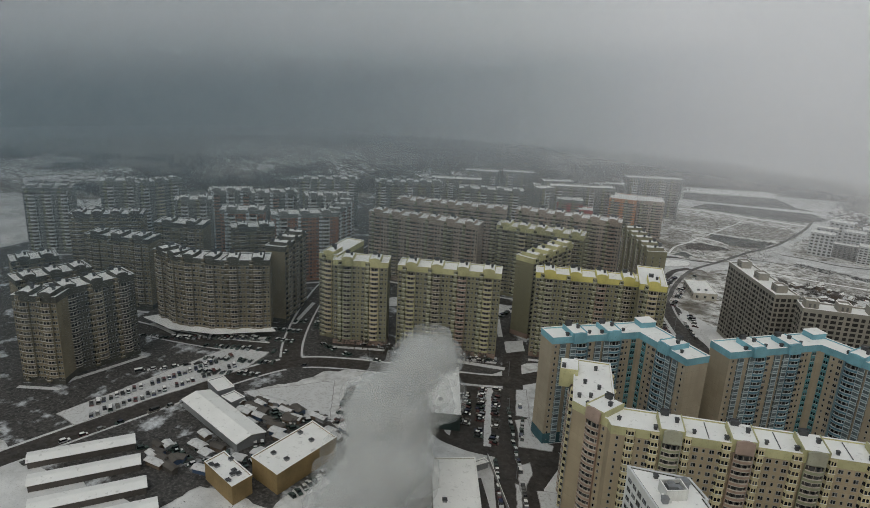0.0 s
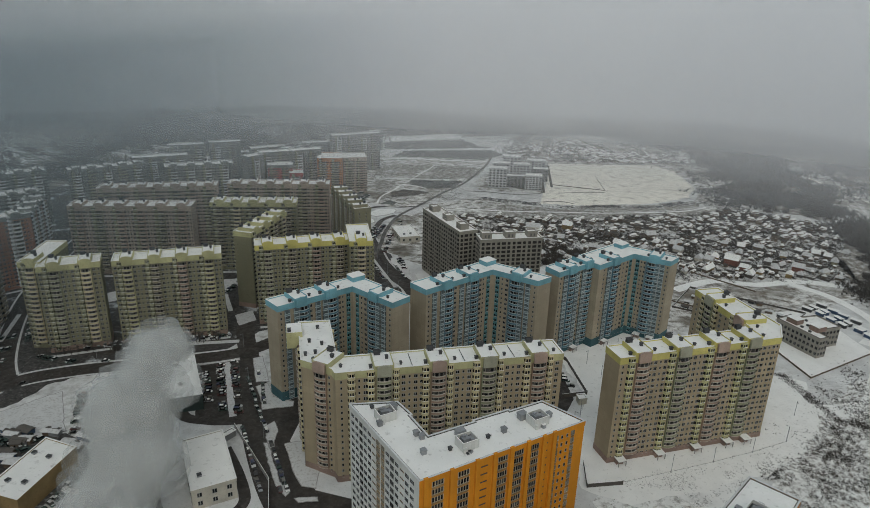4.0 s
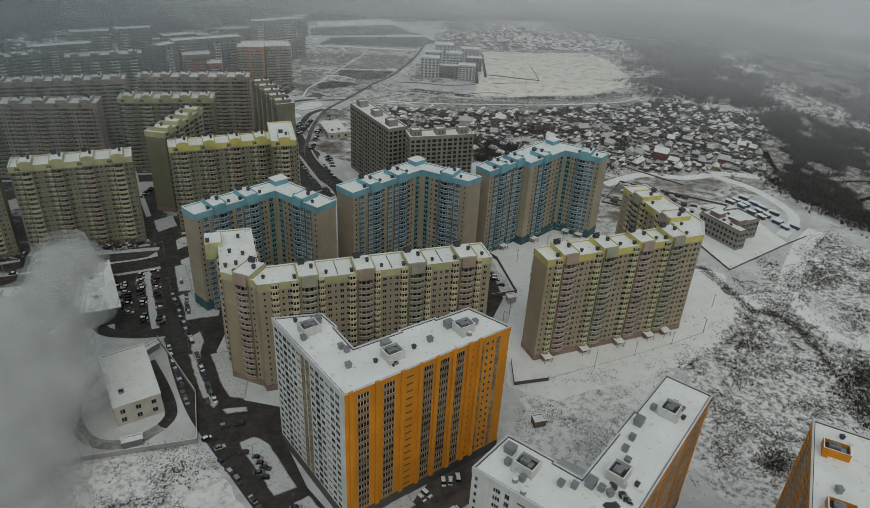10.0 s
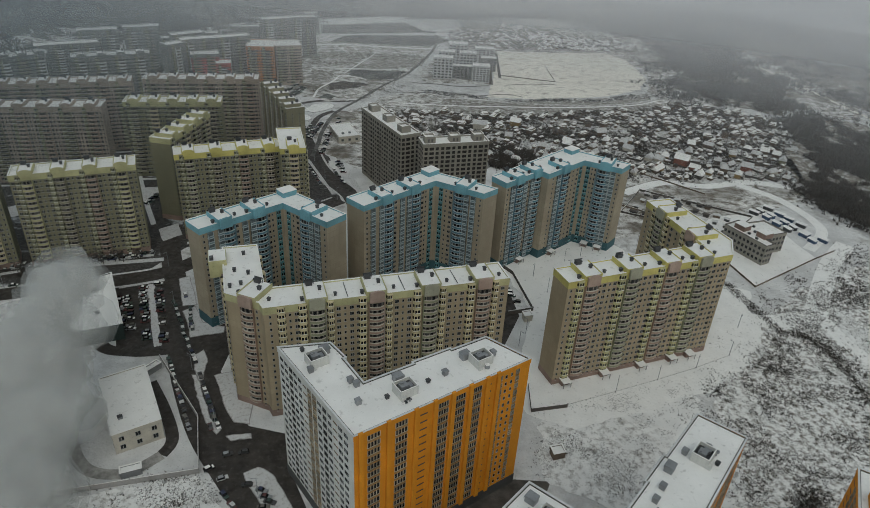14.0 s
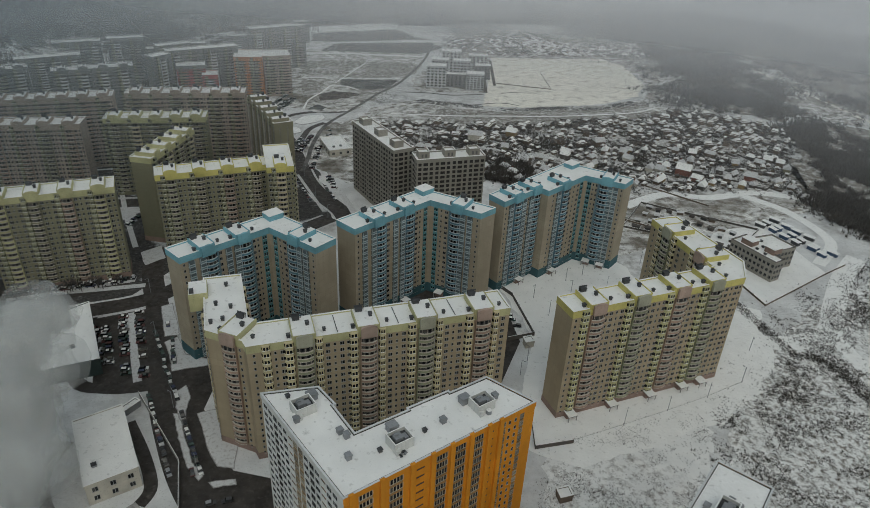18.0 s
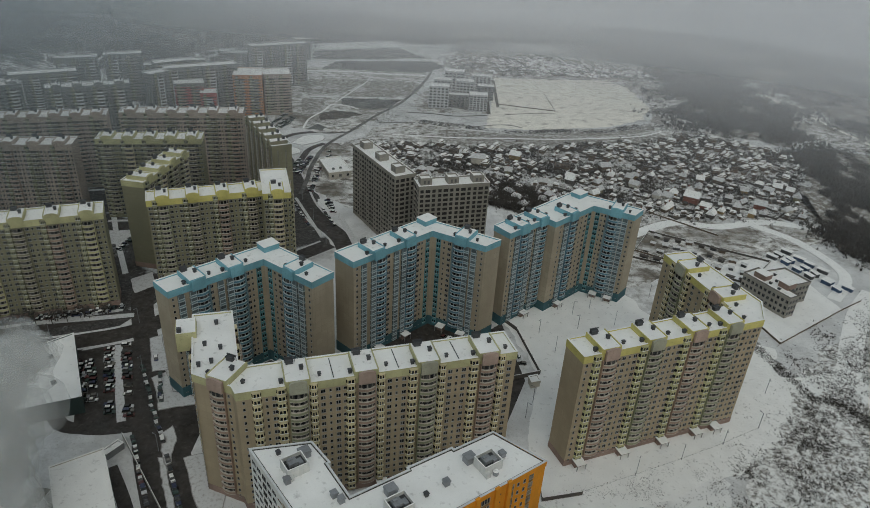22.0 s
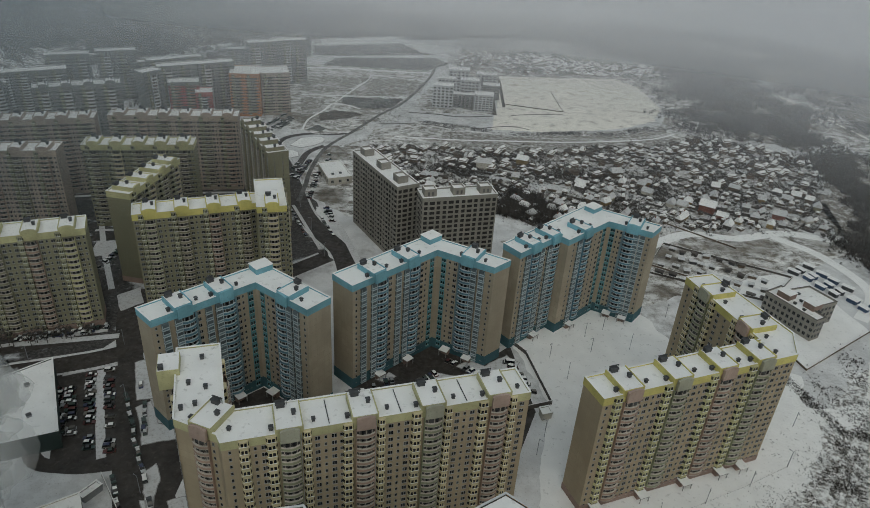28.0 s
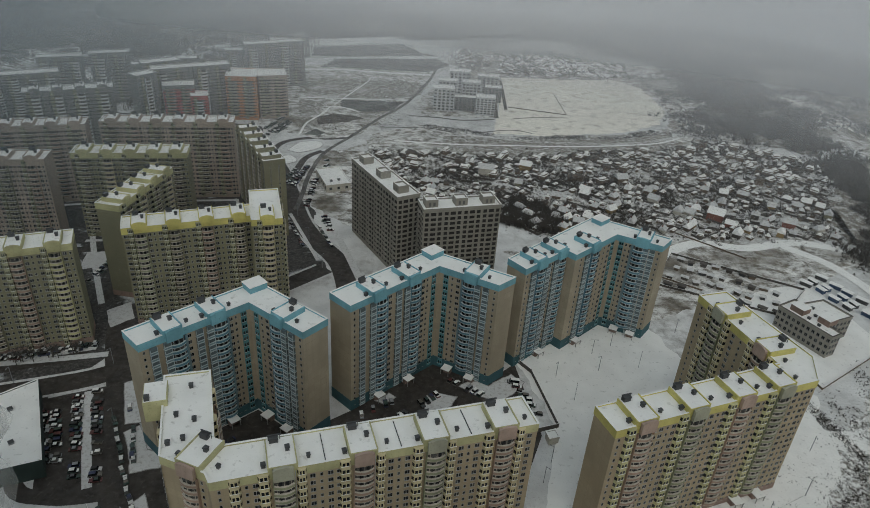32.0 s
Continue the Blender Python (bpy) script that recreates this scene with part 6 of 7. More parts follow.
# ---- the new housing estate beyond the fields ----
for k, (x, y, w, d, h) in enumerate(((-12, 616, 19, 11, 21), (44 - 17, 612, 17, 11, 16), (7.5, 621, 19, 8, 12.5), (-8, 645, 17, 10, 20), (14, 640, 17, 10, 21), (36, 652, 16, 10, 14), (2, 672, 20, 12, 22), (30, 680, 20, 10, 17))):
    P = [(x, y), (x + w, y), (x + w, y + d), (x, y + d)]
    c = [((i + 0.5) * w / 5, "d", 2.2, None) for i in range(5)]
    block("new_estate_block", "white new residential block in haze" if k % 3 != 2 else "dark grey new residential block in haze", P, h, M_ESTATE if k % 3 != 2 else M_GREYW, M_ESTATE if k % 3 != 2 else M_GREYW, {0: c, 1: c[:2], 3: c[:2]}, 7, (), band_h=0.8, rise=0.4, foot=0.6, group="new estate")

# ---- fields and woods ----
FOREST_A = [(239, 641), (262, 690), (272, 735), (258, 800), (256, 850), (190, 940), (300, 990), (350, 900), (352, 778), (346, 684), (331, 596), (312, 565), (290, 574), (262, 592)]
FOREST_B = [(312, 548), (348, 562), (382, 552), (420, 480), (380, 330), (300, 300), (262, 372), (265, 415), (272, 453), (297, 495)]
FOREST_C = [(362, 894), (450, 894), (560, 780), (520, 560), (420, 480), (400, 540), (410, 600), (396, 690), (392, 737), (368, 790)]
for nm, pts, z, mat, lab in (
        ("wood_floor", [(-1000, 200), (-640, 330), (-540, 470), (-420, 540), (-385, 600), (-350, 700), (-290, 780), (-170, 880), (-60, 930), (300, 960), (600, 830), (660, 1080), (-1000, 1080)], 0.01, M_WOODS, "dark leaf litter and thin snow under far woods"),
        ("wood_floor", [(-340, 560), (-325, 560), (-240, 620), (-225, 700), (-180, 790), (-250, 755), (-295, 690), (-315, 629)], 0.012, M_WOODS, "dark ground under trees beside the clearing"), ("wood_floor", FOREST_A, 0.012, M_WOODF, "dark ground under the valley forest"),
        ("wood_floor", FOREST_B, 0.012, M_WOODF, "dark ground under trees below the village"), ("wood_floor", FOREST_C, 0.012, M_WOODS, "dark ground of the far slope"),
        ("waste_field", [(-190, 740), (-20, 760), (-20, 690), (-46, 600), (-72, 535), (-100, 525), (-140, 540), (-170, 620)], 0.02, M_FIELD, "waste land of ruts and drifted snow"),
        ("frozen_pond", [(-164, 830), (-60, 876), (-58, 915), (-170, 862)], 0.05, M_SNOW, "flat white frozen pond"), ("dark_field", [(-161, 824), (-104, 850), (-59, 871), (-35, 833), (-15, 822), (-130, 786), (-154, 785)], 0.04, M_FALLOW, "dark ploughed field with little snow"),
        ("dark_field", [(-126, 777), (-14, 806), (1, 782), (-22, 746), (-68, 744), (-136, 739)], 0.04, M_FALLOW, "dark fallow field under thin snow"), ("weedy_field", [(-149, 690), (-124, 700), (-83, 702), (-93, 661), (-112, 641), (-126, 638), (-140, 649)], 0.04, M_HEATH, "weedy waste ground with tracks"),
        ("weedy_field", [(-80, 697), (-53, 706), (-22, 699), (-26, 661), (-54, 641), (-94, 639), (-84, 677)], 0.04, M_HEATH, "weedy waste ground beside the field road"), ("dark_field", [(-98, 629), (-41, 635), (-48, 605), (-73, 599), (-95, 611)], 0.04, M_FALLOW, "dark bare field beside the road"),
        ("weedy_field", [(-135, 623), (-113, 621), (-109, 590), (-119, 571), (-123, 567)], 0.04, M_HEATH, "weedy ground by the parking"), ("bare_earth", [(-110, 576), (-98, 590), (-81, 588), (-70, 581), (-87, 566), (-106, 560)], 0.05, M_TRACK, "churned brown earth"),
        ("bare_earth", [(-113, 533), (-107, 547), (-97, 541), (-101, 532)], 0.05, M_FALLOW, "dark heap of earth"), ("weedy_field", [(-6, 530), (22, 545), (55, 559), (74, 561), (72, 540), (39, 531), (5, 520)], 0.04, M_HEATH, "rough weeds above the village"),
        ("heath_strip", [(0, 514), (48, 514), (105, 527), (178, 548), (200, 566), (200, 606), (166, 586), (110, 565), (52, 559), (0, 552)], 0.045, M_HEATH, "strip of dark heath between village and snow field"), ("snow_field", [(58, 744), (120, 752), (187, 765), (207, 734), (213, 660), (194, 617), (153, 587), (90, 568), (40, 564), (46, 600)], 0.05, M_FSNOW, "wide smooth snow field"), ("scrub_belt", [(-20, 566), (60, 552), (150, 570), (210, 600), (205, 612), (150, 582), (60, 562), (-16, 576)], 0.06, M_SCRUB2, "belt of dark scrub between fields"),
        ("hill_scrub", [(128, 70), (104, 112), (126, 160), (140, 200), (165, 215), (195, 250), (230, 280), (330, 300), (330, 40), (150, 20)], 0.015, M_SCRUBH, "hillside of weeds poking through snow"),
        ("waste_ground", [(46, 112), (50, 150), (74, 160), (112, 172), (118, 160), (100, 108), (76, 100)], 0.025, M_SCRUB, "waste ground with brambles in snow"),
        ("waste_ground", [(-150, 90), (-118, 92), (-75, 104), (-66, 96), (-30, 52), (-20, 20), (-60, 24), (-64, 46), (-116, 66), (-150, 70)], 0.025, M_SCRUB, "scrubland of frosted bushes beside the street"),
        ("waste_ground", [(-236, 20), (-206, 58), (-186, 78), (-164, 88), (-150, 90), (-150, 68), (-130, 64), (-132, 0), (-220, -20)], 0.026, M_SCRUB2, "dark scrub beside the workshops"),
        ("market_yard", [(-262, 60), (-198, 66), (-196, 86), (-166, 92), (-160, 140), (-186, 149), (-236, 147), (-246, 140)], 0.03, M_SLUSH, "muddy market yard with trodden snow"),
                ("rough_slope", [(200, 600), (246, 578), (275, 575), (262, 592), (239, 641), (268, 720), (256, 790), (215, 770), (215, 660)], 0.044, M_FIELD, "rough weedy slope above the valley forest"),
                ("pale_slope", [(331, 596), (345, 672), (352, 790), (388, 720), (405, 598), (384, 556), (355, 575)], 0.045, M_FIELD, "pale grassy slope under thin snow")):
    sheet(nm, pts, z, mat, lab, "ground")


for pts, w, mat, lab in (([(-156, 728), (-148, 757), (-129, 781), (-73, 797), (-12, 812), (1, 807), (12, 835), (10, 868)], 2.2, M_SNOW, "snowy track between dark fields"), ([(-156, 725), (-112, 733), (-78, 733), (-48, 734), (-19, 737)], 5, M_SNOW, "broad snowy track"),
                         ([(-101, 614), (-93, 646), (-82, 689), (-79, 707)], 1.6, M_SNOW, "winding snowy track"), ([(-136, 629), (-97, 634), (-57, 639), (-33, 641)], 2, M_SNOW, "snowy track over waste ground"), ([(-116, 534), (-116, 560), (-108, 585), (-103, 607), (-91, 607), (-76, 597)], 2, M_SNOW, "winding snowy track"),
                         ([(-54, 562), (-14, 567), (15, 560), (56, 576), (75, 571)], 1.6, M_TRACK, "muddy wheel ruts over a snowy field"), ([(46, 690), (46, 606)], 4, M_TRACK, "muddy site road beside the new estate"), ([(56, 730), (56, 632)], 3, M_TRACK, "muddy site track"),
                         ([(-32, 597), (-8, 597), (15, 594), (44, 602)], 2.4, M_TRACK, "dark site bank before the new estate"), ([(61, 607), (79, 614), (110, 620)], 1.6, M_TRACK, "muddy site edge")):
    ribbon("field_track", pts, w, 0.07, mat, lab, "track")


def brush(name, label, P, count, size, mat, twigs=9, tall=0.8, seed=1, keep=None, thin=1.0, soft=0.0):
    """A thicket of bare twigs: sprays of thin blades, uneven in size and lean."""
    r = random.Random(seed)
    xs, ys = [p[0] for p in P], [p[1] for p in P]
    s = Shape()
    v, f = [], []
    tries = 0
    made = 0
    while made < count and tries < count * 12:
        tries += 1
        x, y = r.uniform(min(xs) - 2 * soft, max(xs) + 2 * soft), r.uniform(min(ys) - 2 * soft, max(ys) + 2 * soft)
        if not inside((x + r.gauss(0, soft), y + r.gauss(0, soft)), P):
            continue
        if keep and noise.noise((x * keep, y * keep, seed)) + 0.6 * noise.noise((x * keep * 4, y * keep * 4, seed)) < r.uniform(-0.15, 0.4):
            continue
        made += 1
        k = size * r.uniform(0.5, 1.4)
        for q in range(twigs):
            a, e, l = r.uniform(0, 6.283), r.uniform(0.2, 1.4), k * r.uniform(0.5, 1.0)
            bx, by = x + r.uniform(-0.3, 0.3) * k, y + r.uniform(-0.3, 0.3) * k
            tx, ty, tz = bx + math.cos(a) * math.cos(e) * l, by + math.sin(a) * math.cos(e) * l, math.sin(e) * l * tall + 0.1 * k
            w = k * r.uniform(0.05, 0.14) * thin
            i = len(v)
            zb = r.uniform(0, 0.35) * k * tall
            v += [(bx - math.sin(a) * w, by + math.cos(a) * w, zb), (bx + math.sin(a) * w, by - math.cos(a) * w, zb), (tx, ty, tz + zb)]
            f.append((i, i + 1, i + 2))
    s.add(v, f)
    return single(name, s, mat, label, "bushes", kind="stuff")


brush("hillside_bushes", "bare bushes on the snowy hillside", [(130, 72), (106, 112), (128, 160), (140, 196), (165, 212), (195, 246), (230, 276), (320, 300), (320, 50), (160, 30)], 70000, 0.75, M_TWIG, 6, 0.8, seed=2, keep=0.05, thin=0.9, soft=6)
brush("hillside_bushes", "dark bare bushes on the snowy hillside", [(150, 90), (135, 150), (150, 206), (195, 240), (225, 262), (310, 290), (320, 70), (220, 50)], 7000, 0.75, M_TWIG, 7, seed=3, keep=0.03, soft=6, thin=0.6)
brush("edge_weeds", "dead weeds thinning out over the snow beside the lot", [(108, 158), (123, 167), (145, 184), (160, 201), (168, 214), (185, 205), (170, 190), (150, 172), (128, 156), (112, 148)], 5200, 0.75, M_TWIG, 7, 0.8, seed=53, keep=0.06, thin=0.8, soft=4)
brush("ditch_bushes", "dark weeds along a ditch on the snowy hillside", [(158, 256), (165, 233), (171, 213), (184, 208), (188, 199), (190, 184), (190, 162), (193, 162), (195, 184), (193, 202), (187, 212), (175, 216), (170, 234), (163, 257)], 2200, 0.9, M_TWIG, 8, seed=41, thin=0.7, soft=1.0)
brush("hill_thicket", "dense dark thicket on the snowy slope", [(134, 110), (147, 116), (148, 108), (138, 105)], 700, 1.0, M_TWIG, 10, seed=42, thin=0.6, soft=2.5)
brush("hill_thicket", "dark leafless wood at the foot of the hill", [(193, 166), (214, 178), (225, 160), (205, 130), (190, 132), (184, 146)], 2600, 1.3, M_TWIG, 12, seed=43, thin=0.6, soft=4)
brush("waste_bushes", "brambles in the snow of the waste ground", [(48, 114), (52, 150), (76, 158), (110, 170), (116, 160), (98, 110), (76, 104)], 5000, 0.55, M_TWIG, seed=4, keep=0.06, soft=3, thin=0.7)
brush("street_bushes", "frosted bushes beside the street", [(-148, 88), (-118, 90), (-76, 102), (-68, 95), (-34, 52), (-24, 22), (-58, 26), (-62, 48), (-114, 68), (-148, 72)], 18000, 0.6, M_TWIG, 7, 0.8, seed=5, keep=0.03, soft=4, thin=0.9)
brush("street_bushes", "dark bare bushes beside the street", [(-148, 88), (-118, 90), (-78, 100), (-50, 70), (-62, 48), (-114, 68), (-148, 72)], 1400, 0.8, M_TWIG, seed=6, keep=0.08, soft=3, thin=0.8)
brush("workshop_bushes", "dark frosted bushes below the workshops", [(-236, 20), (-206, 58), (-186, 76), (-164, 86), (-150, 88), (-150, 68), (-134, 60), (-136, 0), (-220, -20)], 6000, 0.8, M_TWIG, 7, 0.8, seed=55, keep=0.05, thin=0.8, soft=3)
brush("yard_bushes", "dark bare bushes beside the warehouses", [(-150, 84), (-127, 80), (-120, 62), (-125, 44), (-134, 48), (-150, 62)], 1500, 0.9, M_TWIG, seed=36, keep=0.06, soft=3)
brush("school_bushes", "dark thicket below the school fence", [(172, 244), (224, 285), (262, 310), (262, 260), (190, 222)], 1500, 0.9, M_TWIG, seed=8, keep=0.05, soft=4, thin=0.8)
brush("village_trees", "bare garden trees among village houses", VILLAGE, 6500, 2.4, M_TWIG, 26, 0.9, seed=9, keep=0.035, thin=0.28, soft=5)
brush("village_bushes", "dark garden bushes among village houses", VILLAGE, 13000, 1.1, M_TWIG, 10, 0.8, seed=19, keep=0.05, thin=0.8, soft=4)
brush("ravine_trees", "dense dark trees in the ravine", [(38, 398), (72, 386), (84, 402), (66, 430), (50, 440)], 700, 4.0, M_TWIG, 22, 1.1, seed=10, thin=0.4)
brush("scrub_belt_bushes", "dark scrub between the fields", [(-20, 566), (60, 552), (150, 570), (210, 600), (205, 612), (150, 582), (60, 562), (-16, 576)], 1500, 1.4, M_TWIG_HAZED, seed=11, thin=0.8, keep=0.05)
brush("valley_forest", "dark bare forest in the valley", FOREST_A, 14000, 3.6, M_TWIG_HAZED, 13, 1.0, seed=12, keep=0.02, thin=0.9, soft=20)
brush("valley_forest", "darker trees of the valley forest", FOREST_A, 5000, 4.4, M_TWIG, 12, 1.0, seed=54, keep=0.03, thin=0.7, soft=14)
brush("valley_forest", "dark bare forest below the village", FOREST_B, 14000, 3.0, M_TWIG, 13, 1.0, seed=22, keep=0.02, thin=0.8, soft=9)
brush("far_village_trees", "bare trees among far houses in haze", FARV[0], 2200, 2.8, M_TWIG_HAZED, 12, 1.0, seed=51, keep=0.03, thin=0.5, soft=14)
brush("slope_bushes", "scattered bushes on the rough slope", [(200, 600), (246, 578), (270, 580), (240, 641), (268, 720), (256, 790), (222, 770), (215, 660)], 1300, 1.8, M_TWIG_HAZED, 12, 1.0, seed=52, keep=0.03, thin=0.5, soft=8)
brush("slope_forest", "hazy forest beyond the valley", FOREST_C, 7500, 3.6, M_TWIG_HAZED, 14, 1.0, seed=23, keep=0.015, thin=0.5, soft=14)
brush("western_forest", "dark hazy forest behind the town", [(-480, 560), (-400, 560), (-362, 640), (-340, 700), (-280, 780), (-60, 930), (-500, 930)], 6000, 5.0, M_TWIG, 14, 1.2, seed=13, keep=0.01, thin=0.5, soft=14)
brush("western_forest", "dark hazy forest between clearing and blocks", [(-350, 560), (-330, 560), (-240, 620), (-230, 700), (-180, 800), (-250, 760), (-300, 690), (-320, 629)], 2200, 5.0, M_TWIG, 14, 1.2, seed=33, keep=0.015, thin=0.5, soft=14)
brush("northern_woods", "dark hazy woods along the horizon", [(-900, 860), (-700, 830), (-500, 790), (-330, 860), (-100, 920), (120, 950), (380, 935), (600, 800), (640, 1000), (300, 1090), (-500, 1090)], 7000, 6.0, M_TWIG, 12, 1.2, seed=14, keep=0.008, thin=0.6, soft=14)
brush("western_woods", "dark hazy woods west of the town", [(-1000, 200), (-640, 330), (-560, 480), (-420, 560), (-520, 760), (-800, 500), (-1000, 450)], 4600, 5.5, M_TWIG, 14, 1.2, seed=15, keep=0.01, thin=0.6, soft=14)
brush("field_weeds", "weeds across the waste field", [(-165, 697), (-30, 712), (-40, 560), (-120, 540)], 2500, 0.8, M_TWIG, seed=16, keep=0.03)


def tree(x, y, h, seed):
    """A bare street tree: tapered trunk, limbs, and a crown of fine twigs."""
    r = random.Random(seed)
    root = thing("street_tree", "bare dark tree in front of a panel block", "tree", Matrix.Translation((x, y, 0)), "street trees")
    s = Shape()
    rings = [(0, 0.22), (h * 0.35, 0.15), (h * 0.7, 0.07)]
    v = [(q * math.cos(k * 1.0472), q * math.sin(k * 1.0472), z) for z, q in rings for k in range(6)]
    s.add(v, [(i * 6 + k, i * 6 + (k + 1) % 6, i * 6 + 6 + (k + 1) % 6, i * 6 + 6 + k) for i in range(2) for k in range(6)])
    tips = []
    for k in range(7):
        a, z = r.uniform(0, 6.28), h * r.uniform(0.3, 0.6)
        e = Vector((math.cos(a) * h * 0.28, math.sin(a) * h * 0.28, z + h * r.uniform(0.15, 0.3)))
        s.add([(0.07, 0, z), (-0.07, 0.06, z), (0, -0.07, z), tuple(e)], [(0, 1, 3), (1, 2, 3), (2, 0, 3)])
        tips.append(e)
    part("trunk", s, M_TWIG, root)
    c = Shape()
    for e in tips + [Vector((0, 0, h * 0.75))]:
        for q in range(26):
            d = Vector((r.gauss(0, 1), r.gauss(0, 1), r.gauss(0.5, 0.8))).normalized() * h * r.uniform(0.08, 0.26)
            b = e + Vector((r.uniform(-0.3, 0.3), r.uniform(-0.3, 0.3), r.uniform(-0.5, 0.2)))
            k = Vector((-d.y, d.x, 0.2)).normalized() * 0.05
            c.add([tuple(b - k), tuple(b + k), tuple(b + d)], [(0, 1, 2)])
    part("crown", c, M_TWIG, root)


for k in range(26):
    a = k / 25
    tree(-205 + 52 * a + rng.uniform(-2, 2), 224 + 22 * a + rng.uniform(-3, 2), rng.uniform(6, 10), 100 + k)
for k in range(8):
    tree(-238 + 3.4 * k, 211 + 1.6 * k + rng.uniform(-2, 2), rng.uniform(5, 8), 140 + k)


# ---- fences, walls, lamps ----
def fence(label, pts, h, mat, name="fence"):
    root = thing(name, label, "fence", Matrix.Translation((*pts[0], 0)))
    for (x0, y0), (x1, y1) in zip(pts, pts[1:]):
        L = math.hypot(x1 - x0, y1 - y0)
        m = Matrix.Translation((-pts[0][0], -pts[0][1], 0)) @ frame_on((x0, y0), (x1, y1))
        s = Shape().box(0, L, -0.06, 0.06, 0.05, h, 0)
        s.box(0, L, -0.1, 0.1, h, h + 0.1, 1)
        part("fence_panel", s, [mat, M_SNOW], root, m)
        n = max(1, int(L / 9))
        for i in range(n + 1):
            part("fence_post", FPOST.setdefault((h, mat.name), Shape().box(-0.12, 0.12, -0.12, 0.12, 0, h + 0.2).mesh("fence_post", [mat])), None, root, m @ Matrix.Translation((L * i / n, 0, 0)))
    return root


FPOST = {}
fence("dark solid site fence standing in the snow", [(37, 262), (45, 252), (53, 219), (40, 214)], 2.4, M_FENCE)
fence("broken dark fence end in the snow", [(46, 162), (46, 147), (61, 151)], 2.2, M_FENCE)
fence("grey concrete wall round the boiler yard", [(-154, 90), (-118, 93), (-75, 106), (-84, 132), (-112, 166)], 2.4, M_KERB)
fence("low wire fence along a path in the snow", [(60, 152), (83, 162.6), (103, 172), (122.5, 181.8), (141.5, 192.6), (149.6, 201.5)], 0.4, M_FENCE, "wire_fence")
fence("low fence round the school lot", [(157, 322), (176, 254), (225, 290), (240, 300)], 1.2, M_WOOD)
fence("dark board fence round the shed yard", [(120, 336), (182, 312), (206, 340), (140, 372), (120, 336)], 1.4, M_FENCE)
fence("fence along the far building site", [(58, 640), (112, 628), (108, 690)], 1.0, M_WOOD)
for a, b in (((112, 352), (150, 330)), ((150, 400), (185, 372))):
    fence("garden fence at the village edge", [a, b], 1.2, M_WOOD)


def lamp_mesh():
    s = Shape().box(-0.09, 0.09, -0.09, 0.09, 0, 8.5)
    return s.mesh("pole", [M_METAL])


LAMP_POLE = lamp_mesh()
LAMP_HEAD = Shape().box(-0.1, 1.5, -0.06, 0.06, 8.4, 8.5).box(1.1, 1.8, -0.16, 0.16, 8.3, 8.48).mesh("lamp_head", [M_METAL])
first = None
for x, y in ((75, 269), (95, 261), (56, 251), (48, 200), (44, 190), (76, 257), (120, 291), (85, 276), (62, 236), (74, 226), (92, 232), (83, 162), (103, 171.5), (122.5, 181), (141, 192), (153, 215), (-96, 160), (-76, 128), (-52, 98), (-30, 70), (-120, 205), (-136, 240), (-170, 224), (-205, 210), (-75, 360), (-62, 330), (-88, 390), (-66, 545), (-44, 590), (-28, 650)):
    if first is None:
        first = thing("street_lamp", "slim grey street lamp in the snow", "street lamp", Matrix.Translation((x, y, 0)), "street lamps")
        part("pole", LAMP_POLE, None, first)
        part("lamp_head", LAMP_HEAD, None, first)
    else:
        copy_thing(first, Matrix.Translation((x, y, 0)) @ pose(0, 0, 0, 0, 0, rng.uniform(0, 360)))


